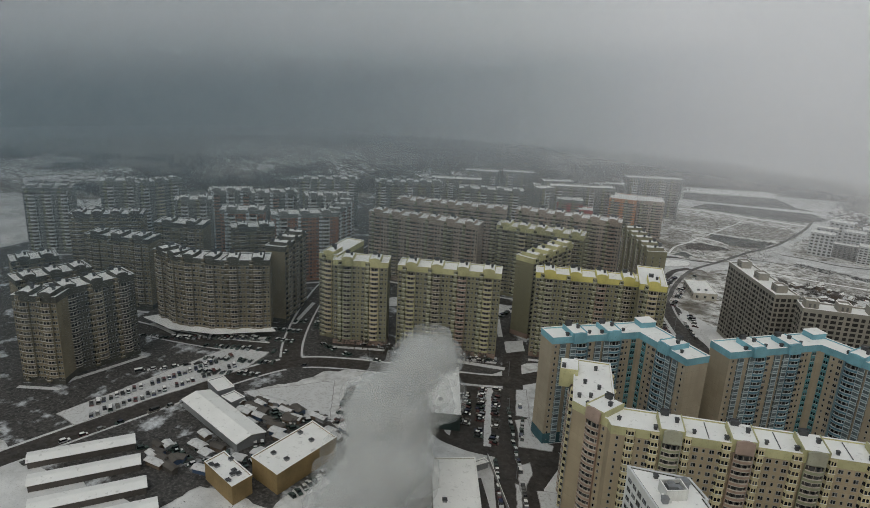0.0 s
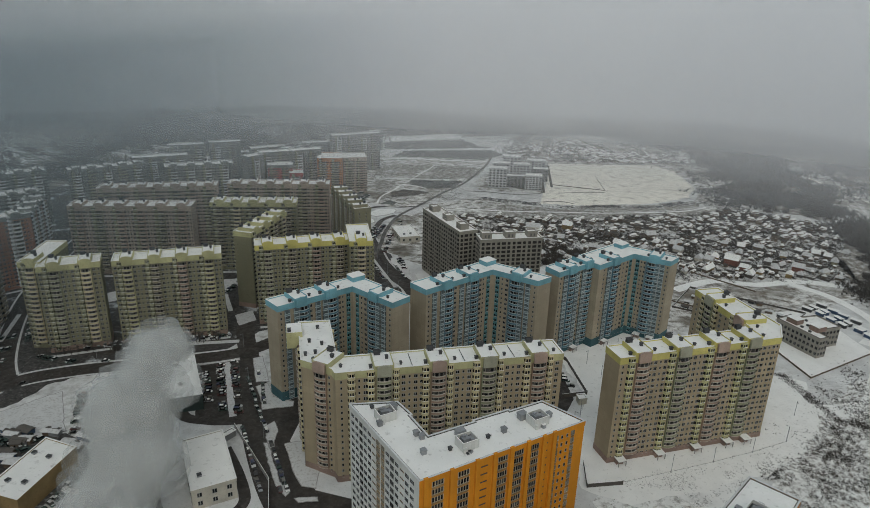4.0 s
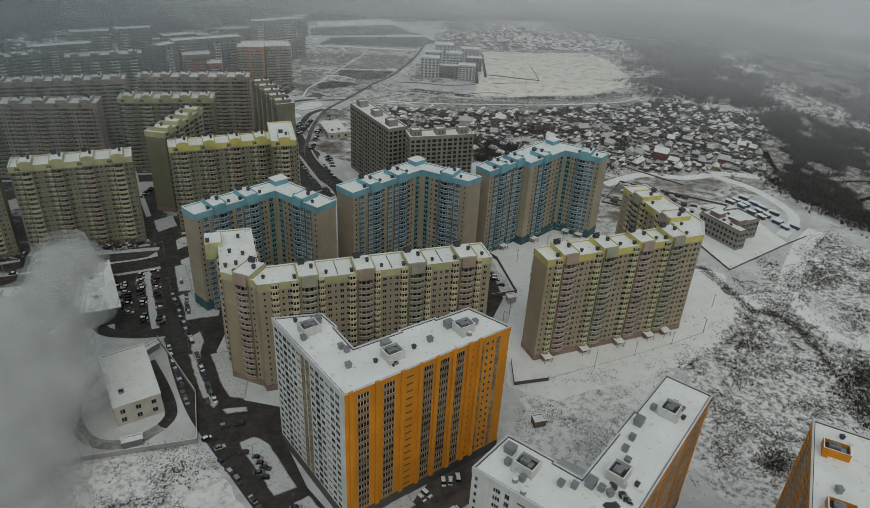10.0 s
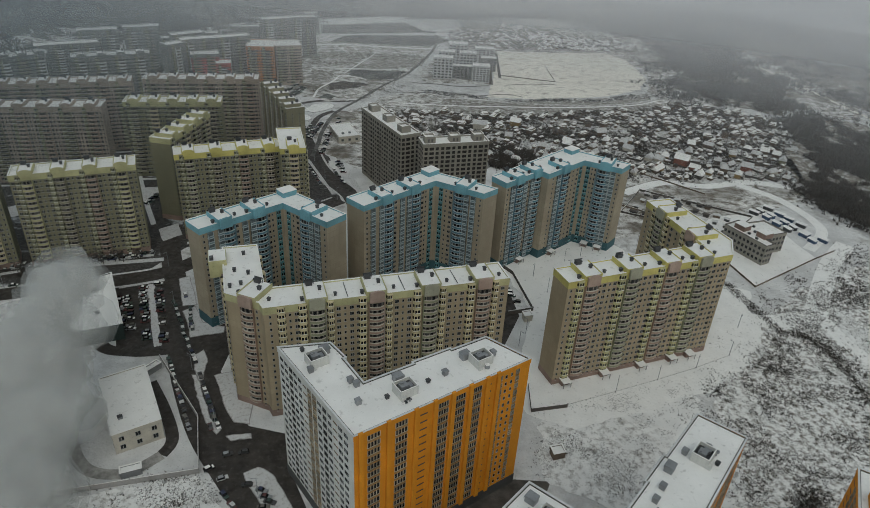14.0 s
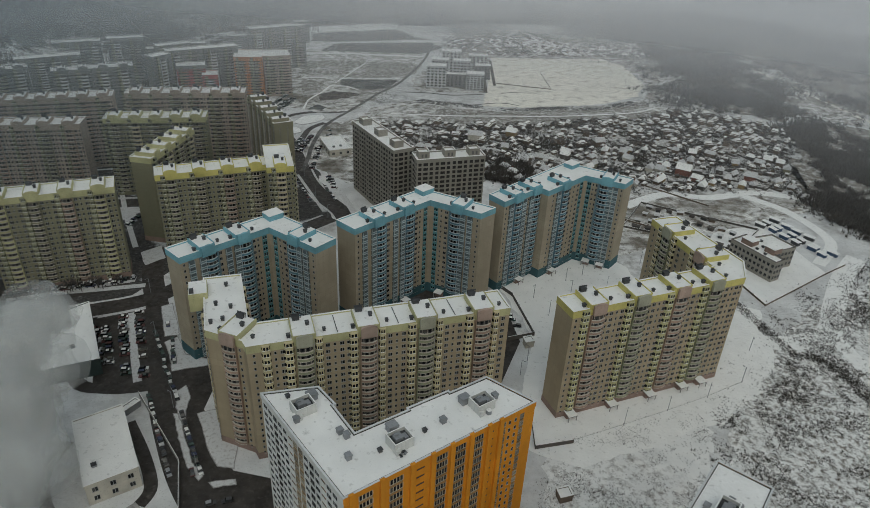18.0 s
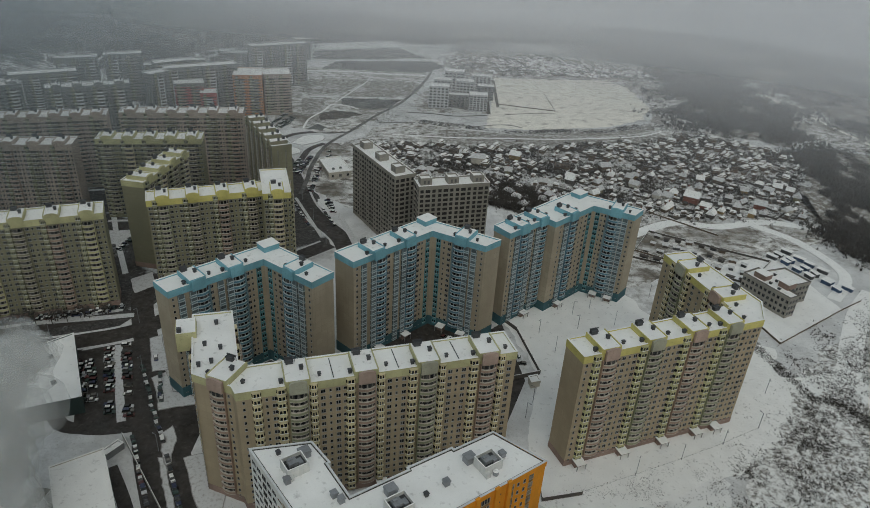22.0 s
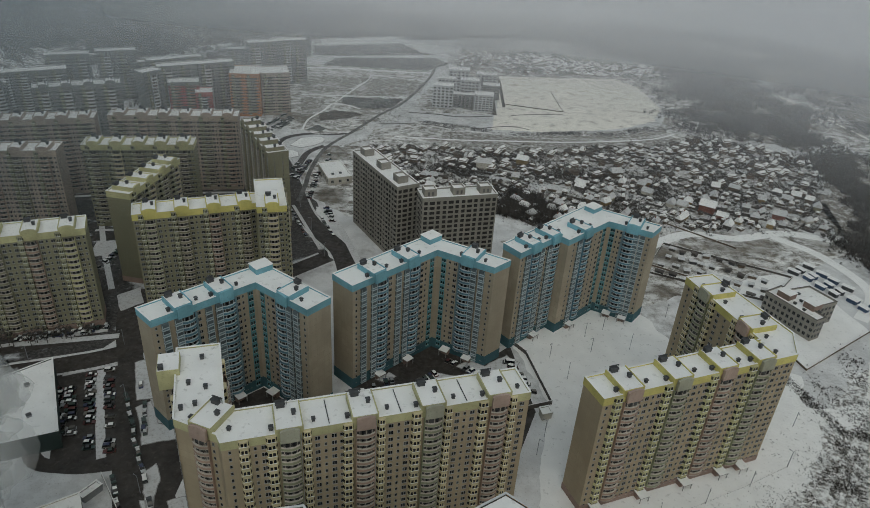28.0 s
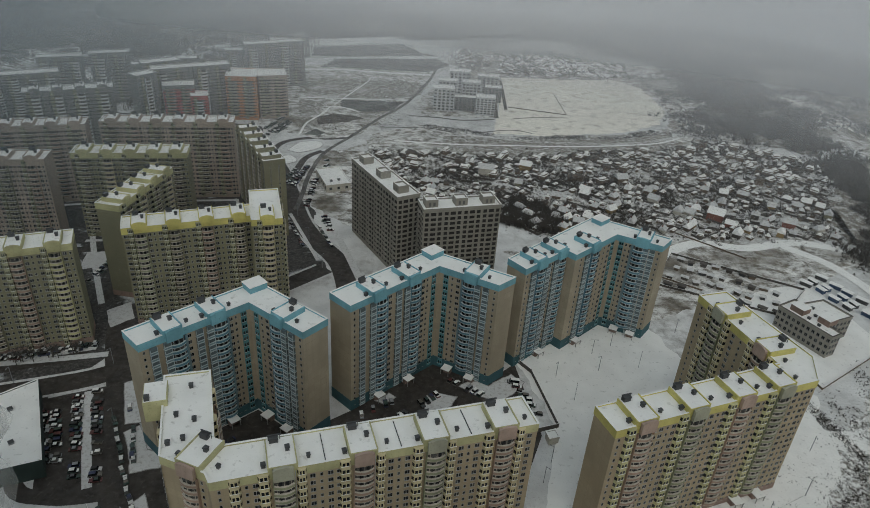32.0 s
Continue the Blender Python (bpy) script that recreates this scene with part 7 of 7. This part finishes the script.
# ---- cars ----
def car_body(kind):
    L, W, H = {"saloon": (4.5, 1.75, 1.42), "hatch": (4.0, 1.7, 1.5), "suv": (4.6, 1.85, 1.7), "van": (5.4, 2.0, 2.3)}[kind]
    prof = {"saloon": [(-0.5, 0.3), (0.5, 0.3), (0.5, 0.62), (0.46, 0.68), (0.22, 0.72), (-0.36, 0.72), (-0.5, 0.66)], "hatch": [(-0.5, 0.3), (0.5, 0.3), (0.5, 0.6), (0.44, 0.68), (0.24, 0.74), (-0.46, 0.74), (-0.5, 0.66)],
            "suv": [(-0.5, 0.35), (0.5, 0.35), (0.5, 0.72), (0.44, 0.82), (0.22, 0.88), (-0.48, 0.88), (-0.5, 0.7)], "van": [(-0.5, 0.35), (0.5, 0.35), (0.5, 0.85), (0.38, 1.1), (0.34, 1.12), (-0.5, 1.12), (-0.5, 0.8)]}[kind]
    cab = {"saloon": [(0.2, 0.72), (0.08, H - 0.04), (-0.2, H - 0.04), (-0.36, 0.72)], "hatch": [(0.22, 0.74), (0.1, H - 0.04), (-0.36, H - 0.04), (-0.47, 0.74)], "suv": [(0.2, 0.88), (0.1, H - 0.04), (-0.4, H - 0.04), (-0.48, 0.88)],
           "van": [(0.34, 1.12), (0.22, H - 0.1), (-0.495, H - 0.1), (-0.495, 1.12)]}[kind]
    def loft(pr, w0, w1):
        s, n = Shape(), len(pr)
        zs = [z for _, z in pr]
        lo, hi = min(zs), max(zs)
        wd = lambda z: w0 + (w1 - w0) * (z - lo) / max(0.01, hi - lo)
        v = [(x * L, -wd(z) / 2, z) for x, z in pr] + [(x * L, wd(z) / 2, z) for x, z in pr]
        s.add(v, [tuple(range(n)), tuple(range(2 * n - 1, n - 1, -1))] + [(i, n + i, n + (i + 1) % n, (i + 1) % n) for i in range(n)])
        return s
    body, glass_ = loft(prof, W, W * 0.97), loft(cab, W * 0.94, W * 0.78)
    x0, x1 = cab[2][0] * L, cab[1][0] * L
    top = Shape().box(x0, x1, -W * 0.39, W * 0.39, cab[1][1] - 0.01, cab[1][1] + 0.05, 0)
    snowcap = Shape().box(x0 + 0.05, x1 - 0.05, -W * 0.37, W * 0.37, cab[1][1] + 0.05, cab[1][1] + 0.16, 0).box(prof[3][0] * L * 0.62, prof[3][0] * L * 0.98, -W * 0.42, W * 0.42, prof[4][1] - 0.02, prof[4][1] + 0.08, 0)
    return L, W, body, glass_, top, snowcap


wheel = Shape()
wv = [(0.32 * math.cos(k * 0.6283), y, 0.32 * math.sin(k * 0.6283)) for y in (-0.1, 0.1) for k in range(10)]
wheel.add(wv, [tuple(range(10)), tuple(range(19, 9, -1))] + [(k, 10 + k, 10 + (k + 1) % 10, (k + 1) % 10) for k in range(10)])
WHEEL = wheel.mesh("wheel", [M_TYRE])
CARS = {}
for kind in ("saloon", "hatch", "suv", "van"):
    for snowy in (0, 1):
        L, W, body, gl, top, cap = car_body(kind)
        lab = {"saloon": "parked saloon car", "hatch": "parked hatchback car", "suv": "parked tall estate car", "van": "parked delivery van"}[kind] + (" under a layer of snow" if snowy else " wet with slush")
        r = single("car", body, M_PAINT, lab + " on the street", "car", Matrix.Translation((-60, -400, 0.0)), "parked cars")
        part("cabin_glass", gl, M_GLASS, r)
        part("car_roof", top, M_SNOW if snowy else M_PAINT, r)
        if snowy:
            part("snow_cover", cap, M_SNOW, r)
        for x, y in ((L * 0.31, W / 2 - 0.08), (L * 0.31, -W / 2 + 0.08), (-L * 0.31, W / 2 - 0.08), (-L * 0.31, -W / 2 + 0.08)):
            part("wheel", WHEEL, None, r, Matrix.Translation((x, y, 0.32)))
        CARS[kind, snowy] = [r, False]


def put_car(x, y, a, z=0.07):
    kind = rng.choices(["saloon", "hatch", "suv", "van"], [4, 4, 4, 0.5])[0]
    slot = CARS[kind, int(rng.random() < 0.36)]
    m = Matrix.Translation((x, y, z)) @ pose(0, 0, 0, 0, 0, a)
    if slot[1]:
        copy_thing(slot[0], m)
    else:
        slot[0].matrix_basis, slot[1] = m, True


def car_row(a, b, pitch, turn, gap=0.12, jitter=0.25):
    """Cars parked along a line, each turned by that many degrees from it."""
    L = span(a, b)
    d = math.degrees(math.atan2(b[1] - a[1], b[0] - a[0]))
    for i in range(int(L / pitch)):
        if rng.random() < gap:
            continue
        t = (i + 0.5) * pitch / L
        put_car(a[0] + (b[0] - a[0]) * t + rng.uniform(-jitter, jitter), a[1] + (b[1] - a[1]) * t + rng.uniform(-jitter, jitter), d + turn + rng.uniform(-5, 5) + rng.choice([0, 180]))


car_row((-141, 219), (-122, 177), 2.7, 78)
car_row((-135, 223), (-114, 176), 2.7, 78)
car_row((-150, 209), (-135, 182), 2.7, 78, 0.2)
car_row((-145.4, 210), (-131, 182), 2.7, 78, 0.2)
car_row((-151, 212), (-134, 181), 5.6, 0, 0.3)
car_row((-185, 240), (-146, 251), 2.8, 85, 0.2)
car_row((-228, 222), (-150, 248), 5.6, 0, 0.25)
car_row((-205, 212), (-150, 232), 6.0, 0, 0.45)
car_row((-109, 167), (-83, 122), 5.4, 2, 0.06)
car_row((-101, 173), (-72, 123), 5.4, 2, 0.1)
car_row((-65, 99), (-28, 61), 5.4, 2, 0.06)
car_row((-28, 60), (14, 18), 5.4, 2, 0.06)
car_row((-6, 52), (20, 26), 5.4, 2, 0.25)
car_row((-34, 80), (-14, 60), 2.9, 60, 0.15)
car_row((-58, 103), (-44, 88), 3.0, 60, 0.15)
car_row((-52, 101), (-46, 94), 3.0, 40, 0.1)
car_row((0, 66.4), (24, 84.4), 5.6, 0, 0.1)
car_row((8, 84), (13, 90), 2.7, 90, 0)
car_row((15, 92), (24, 96), 2.8, 70, 0.1)
car_row((-70, 114), (-50, 120), 5.6, 4, 0.3)
car_row((73, 52), (90, 68), 2.9, 60, 0.1)
car_row((91, 68.6), (98, 66.6), 2.6, 80, 0)
car_row((80, 49), (89, 60.5), 5.2, 0, 0.1)
car_row((-30, 216), (-12, 230), 2.9, 70, 0.25)
car_row((-16, 214), (6, 236), 2.9, 80, 0.25)
car_row((8, 244), (28, 232), 3.0, 80, 0.3)
car_row((-88, 186), (-70, 204), 5.6, 5, 0.3)
car_row((36, 246), (47, 222), 3.0, 60, 0.35)
car_row((-294, 130), (-262, 176), 5.6, 4, 0.2)
car_row((-318, 164), (-272, 198), 3.0, 80, 0.2)
car_row((-330, 160), (-280, 188), 5.8, 4, 0.25)
car_row((-268, 64), (-246, 146), 7.5, 0, 0.45)
car_row((-180, 150), (-196, 182), 2.9, 80, 0.15)
car_row((-85, 402), (-87, 448), 3.0, 75, 0.2)
car_row((-100, 432), (-97, 470), 3.0, 80, 0.2)
car_row((-60, 352), (-76, 384), 5.6, 0, 0.15)
car_row((-76, 350), (-98, 396), 5.6, 0, 0.15)
car_row((-64, 372), (-72, 392), 3.0, 70, 0.15)
car_row((-176, 300), (-172, 334), 3.2, 70, 0.3)
car_row((-284, 95), (-268, 172), 2.9, 70, 0.1)
car_row((-275, 92), (-259, 167), 2.9, 70, 0.1)
crowd_body, crowd_glass, crowd_snow = Shape(), Shape(), Shape()


def crowd(a, b, pitch, turn, gap=0.12):
    """Far parked cars past the first few hundred, joined."""
    L = span(a, b)
    d = math.degrees(math.atan2(b[1] - a[1], b[0] - a[0]))
    for i in range(int(L / pitch)):
        if rng.random() < gap:
            continue
        q = (i + 0.5) * pitch / L
        m = Matrix.Translation((a[0] + (b[0] - a[0]) * q + rng.uniform(-0.4, 0.4), a[1] + (b[1] - a[1]) * q + rng.uniform(-0.4, 0.4), 0.12)) @ pose(0, 0, 0, 0, 0, d + turn + rng.uniform(-6, 6) + rng.choice([0, 180]))
        L0, W0, body, gl, top, cap = car_body(rng.choice(["saloon", "hatch", "suv"]))
        crowd_body.join(body, m)
        crowd_glass.join(gl, m)
        crowd_body.join(top, m)
        if rng.random() < 0.6:
            crowd_snow.join(cap, m)


for k in range(6):
    crowd((-318 + 9 * k, 208 - 24 * k * 0.5), (-262 + 5 * k, 232 - 13 * k), 3.0, 80, 0.3)
for a, b in (((-204, 106), (-196, 122)), ((-208, 100), (-200, 92)), ((-222, 104), (-206, 100)), ((-228, 98), (-208, 93)), ((-212, 142), (-190, 136)), ((-206, 148), (-186, 143)), ((-196, 132), (-186, 128)), ((-192, 104), (-189, 120)), ((-236, 90), (-214, 86)), ((-163, 100), (-161, 128))):
    crowd(a, b, 2.9, 75, 0.25)
crowd((-122, 208), (-100, 170), 5.3, 2, 0.1)
crowd((-113, 205), (-104, 184), 5.3, 2, 0.1)
crowd((-222, 226), (-148, 252), 2.9, 80, 0.2)
crowd((-240, 212), (-212, 208), 2.9, 80, 0.2)
crowd((-256, 226), (-272, 252), 2.9, 80, 0.2)
for a, b in (((-150, 518), (-137, 574)), ((-144, 514), (-131, 566)), ((-136, 528), (-128, 560)), ((-112, 436), (-102, 462)), ((-82, 462), (-86, 486)), ((-108, 430), (-97, 455))):
    crowd(a, b, 2.9, 78, 0.2)
cw = thing("parked_cars", "many dark and snow-capped cars parked in far yards", "cars", kind="stuff")
part("bodies", crowd_body, M_PAINT, cw, kind="stuff")
part("windows", crowd_glass, M_GLASS, cw, kind="stuff")
part("snow_caps", crowd_snow, M_SNOW2, cw, kind="stuff")

for x, y, a in ((-118, 214, 115), (-107, 190, 112), (-78, 128, 118), (-40, 76, 130), (-72, 108, 40), (-66, 104, 30), (-230, 186, 20), (-190, 214, 25)):
    put_car(x, y, a)

# ---- yard between the orange blocks: wall, playground, garage roof ----
fence("low concrete step at the edge of the snowy lot", [(97, 85), (102, 82), (118, 80), (125, 78)], 1.0, M_KERB, "low_wall")
fence("grey retaining wall beside an orange block", [(120, 72), (113, 59), (106, 46)], 2.0, M_KERB, "low_wall")
fence("low rail along the street pavement", [(-8, 55), (1, 46), (10, 37)], 0.9, M_DARK)
wall = fence("dark retaining wall with openings beside the parking strip", [(0, 60.5), (25.5, 78.6)], 3.0, M_PODIUM, "retaining_wall")
for k in range(6):
    part("wall_opening", Shape().box(-1.3, 1.3, -0.14, 0, 1.3, 2.3), M_GLASS, wall, frame_on((0, 0), (25.5, 18.1)) @ Matrix.Translation((3.5 + k * 4.8, 0, 0)))
low_house("stair_entrance", "small concrete stair entrance at the wall's end", [(-6, 62), (-2, 56.5), (0.5, 59), (-3.5, 64.5)], 2.6, M_PODIUM, 0, "stairs", win=False)
low_house("garage_block", "low garage block with snow on its flat roof", [(93, 71), (108, 65), (116, 77), (100, 80)], 3.0, M_KERB, 0, "garage", win=False)
single("play_mat", Shape().box(-3.6, 3.6, -3.2, 3.2, 0.1, 0.3), M_BLUEF, "blue rubber play surface dusted with snow", "play surface", pose(8, 49.5, 0, 0, 0, 38))


def play_tower(x, y, a):
    r = thing("play_tower", "blue play tower with a small snowy roof", "play equipment", pose(x, y, 0.3, 0, 0, a))
    for px, py in ((-0.8, -0.8), (0.8, -0.8), (0.8, 0.8), (-0.8, 0.8)):
        part("post", Shape().box(px - 0.08, px + 0.08, py - 0.08, py + 0.08, 0, 2.6), M_BLUEF, r)
    part("platform", Shape().box(-0.9, 0.9, -0.9, 0.9, 1.1, 1.22, 0, True), M_WOOD, r)
    part("roof", Shape().add([(-1, -1, 2.5), (1, -1, 2.5), (1, 1, 2.5), (-1, 1, 2.5), (0, 0, 3.3)], [(0, 1, 4), (1, 2, 4), (2, 3, 4), (3, 0, 4)]), M_SNOW2, r)
    part("slide", Shape().add([(0.9, -0.4, 1.2), (0.9, 0.4, 1.2), (3.2, 0.4, 0.1), (3.2, -0.4, 0.1), (0.9, -0.4, 1.05), (0.9, 0.4, 1.05), (3.2, 0.4, 0.0), (3.2, -0.4, 0.0)], [(0, 3, 2, 1), (4, 5, 6, 7), (0, 4, 7, 3), (1, 2, 6, 5)]), M_METAL, r)


play_tower(7.5, 50, 30)
for x, y, a in ((14.5, 49.5, 25), (18, 59, -60), (16.5, 52.5, 80)):
    r = thing("swing", "steel swing frame in the snow", "play equipment", pose(x, y, 0, 0, 0, a), "swings")
    for sx in (-1.5, 1.5):
        for sy in (-0.8, 0.8):
            part("leg", Shape().add([(sx - 0.07, sy - 0.07, 0), (sx + 0.07, sy - 0.07, 0), (sx + 0.07, sy + 0.07, 0), (sx - 0.07, sy + 0.07, 0), (sx - 0.05, -0.05, 2.3), (sx + 0.05, -0.05, 2.3), (sx + 0.05, 0.05, 2.3), (sx - 0.05, 0.05, 2.3)], [(0, 1, 5, 4), (1, 2, 6, 5), (2, 3, 7, 6), (3, 0, 4, 7)]), M_DARK, r)
    part("crossbar", Shape().box(-1.6, 1.6, -0.07, 0.07, 2.26, 2.4, 0, True), M_DARK, r)
    part("seat", Shape().box(-0.3, 0.3, -0.15, 0.15, 0.5, 0.56, 0, True), M_WOOD, r)


def pergola(x, y, z, a, L, w, n):
    r = thing("pergola", "row of dark pergola beams topped with snow", "pergola", pose(x, y, z, 0, 0, a), "pergolas")
    for k in range(n):
        v = -w / 2 + w * k / (n - 1)
        part("beam", Shape().box(-L / 2, L / 2, v - 0.18, v + 0.18, 2.2, 2.45, 0, True), M_DARK if k % 2 else M_SNOW2, r)
    for px in (-L / 2 + 0.3, L / 2 - 0.3):
        for py in (-w / 2, w / 2):
            part("post", Shape().box(px - 0.1, px + 0.1, py - 0.1, py + 0.1, 0, 2.2), M_DARK, r)


pergola(20, 65.5, 0, 46, 12, 3.2, 6)
pergola(100, 72, 3.0, -22, 9, 5, 6)
for x, y, a in ((88, 50, 20), (95, 53, 60), (100, 52, 0), (12, 58, 30), (22, 52, 70)):
    b = single("bench", Shape().box(-1, 1, -0.25, 0.25, 0.4, 0.48, 0, True).box(-0.9, -0.75, -0.2, 0.2, 0, 0.4).box(0.75, 0.9, -0.2, 0.2, 0, 0.4).box(-1, 1, 0.2, 0.26, 0.5, 0.9, 0, True), M_WOOD, "dark wooden bench in the snow", "bench", pose(x, y, 0.15, 0, 0, a), "benches")
r = thing("shelter", "small shelter with a snow-covered roof", "shelter", pose(94, 49, 0.2, 0, 0, 20))
part("roof", Shape().add([(-1.6, -1.2, 2.2), (1.6, -1.2, 2.2), (1.6, 1.2, 2.2), (-1.6, 1.2, 2.2), (-1.6, 0, 2.9), (1.6, 0, 2.9)], [(0, 1, 5, 4), (2, 3, 4, 5), (1, 2, 5), (3, 0, 4)]), M_SNOW2, r)
for px, py in ((-1.4, -1), (1.4, -1), (1.4, 1), (-1.4, 1)):
    part("post", Shape().box(px - 0.08, px + 0.08, py - 0.08, py + 0.08, 0, 2.2), M_WOOD, r)

# ---- steam ----
def puff(n_lat=9, n_lon=14, seed=0):
    """A lumpy billow, as a shape of radius about one."""
    s = Shape()
    v = [(0, 0, -1)]
    for i in range(1, n_lat):
        th = math.pi * i / n_lat
        for k in range(n_lon):
            a = 2 * math.pi * k / n_lon
            p = Vector((math.sin(th) * math.cos(a), math.sin(th) * math.sin(a), -math.cos(th)))
            v.append(tuple(p * (1 + 0.35 * noise.noise(p * 1.3 + Vector((seed * 7.1, 0, 0))) + 0.18 * noise.noise(p * 3.1 + Vector((0, seed * 3.3, 0))))))
    v.append((0, 0, 1))
    top = len(v) - 1
    f = [(0, 1 + (k + 1) % n_lon, 1 + k) for k in range(n_lon)]
    for i in range(n_lat - 2):
        a, b = 1 + i * n_lon, 1 + (i + 1) * n_lon
        f += [(a + k, a + (k + 1) % n_lon, b + (k + 1) % n_lon, b + k) for k in range(n_lon)]
    a = 1 + (n_lat - 2) * n_lon
    f += [(a + k, a + (k + 1) % n_lon, top) for k in range(n_lon)]
    return s.add(v, f)


def steam_mat(alpha):
    m, n, l, b = nodes_of("steam")
    n.remove(b)
    pos = place_of(n)
    r = n.new("ShaderNodeMapRange")
    r.inputs[3].default_value, r.inputs[4].default_value = alpha * 0.25, alpha
    l.new(noisef(n, l, pos, 0.12, 0.3, 0.7, 6), r.inputs[0])
    d, t, h = n.new("ShaderNodeBsdfDiffuse"), n.new("ShaderNodeBsdfTranslucent"), n.new("ShaderNodeMixShader")
    d.inputs[0].default_value = t.inputs[0].default_value = (0.84, 0.85, 0.84, 1)
    l.new(d.outputs[0], h.inputs[1])
    l.new(t.outputs[0], h.inputs[2])
    mx, cl = n.new("ShaderNodeMixShader"), n.new("ShaderNodeBsdfTransparent")
    l.new(r.outputs[0], mx.inputs[0])
    l.new(cl.outputs[0], mx.inputs[1])
    l.new(h.outputs[0], mx.inputs[2])
    l.new(mx.outputs[0], n["Material Output"].inputs[0])
    return m


def plume(pts, count, seed):
    """Steam drifting up along a bent line: many thin overlapping billows."""
    r = random.Random(seed)
    line = smooth_line([Vector(p) for p in pts], 10)
    forms = [puff(seed=k) for k in range(6)]
    s = Shape()
    for k in range(count):
        t = r.random() ** 0.8
        i = min(len(line) - 1, int(t * len(line)))
        wide = 5.0 + 13 * math.sin(math.pi * min(1.0, 0.12 + 0.75 * t)) ** 1.2
        off = Vector((r.gauss(0, 0.42), r.gauss(0, 0.35), r.gauss(0, 0.25))) * wide
        size = wide * r.uniform(0.35, 0.75)
        p = line[i] + off
        s.join(r.choice(forms), Matrix.LocRotScale(p, Euler((r.uniform(0, 6), r.uniform(0, 6), r.uniform(0, 6))), (size, size, size * 0.85)))
    ob = single("steam_plume", s, steam_mat(0.23), "white steam drifting up from the boiler yard", "steam", kind="stuff")
    ob.data.polygons.foreach_set("use_smooth", [True] * len(ob.data.polygons))
    return ob


plume([(-112, 62, 4), (-119, 76, 8), (-124, 88, 13), (-129, 108, 24), (-134, 128, 36), (-135, 144, 44), (-131, 153, 49)], 150, 5)
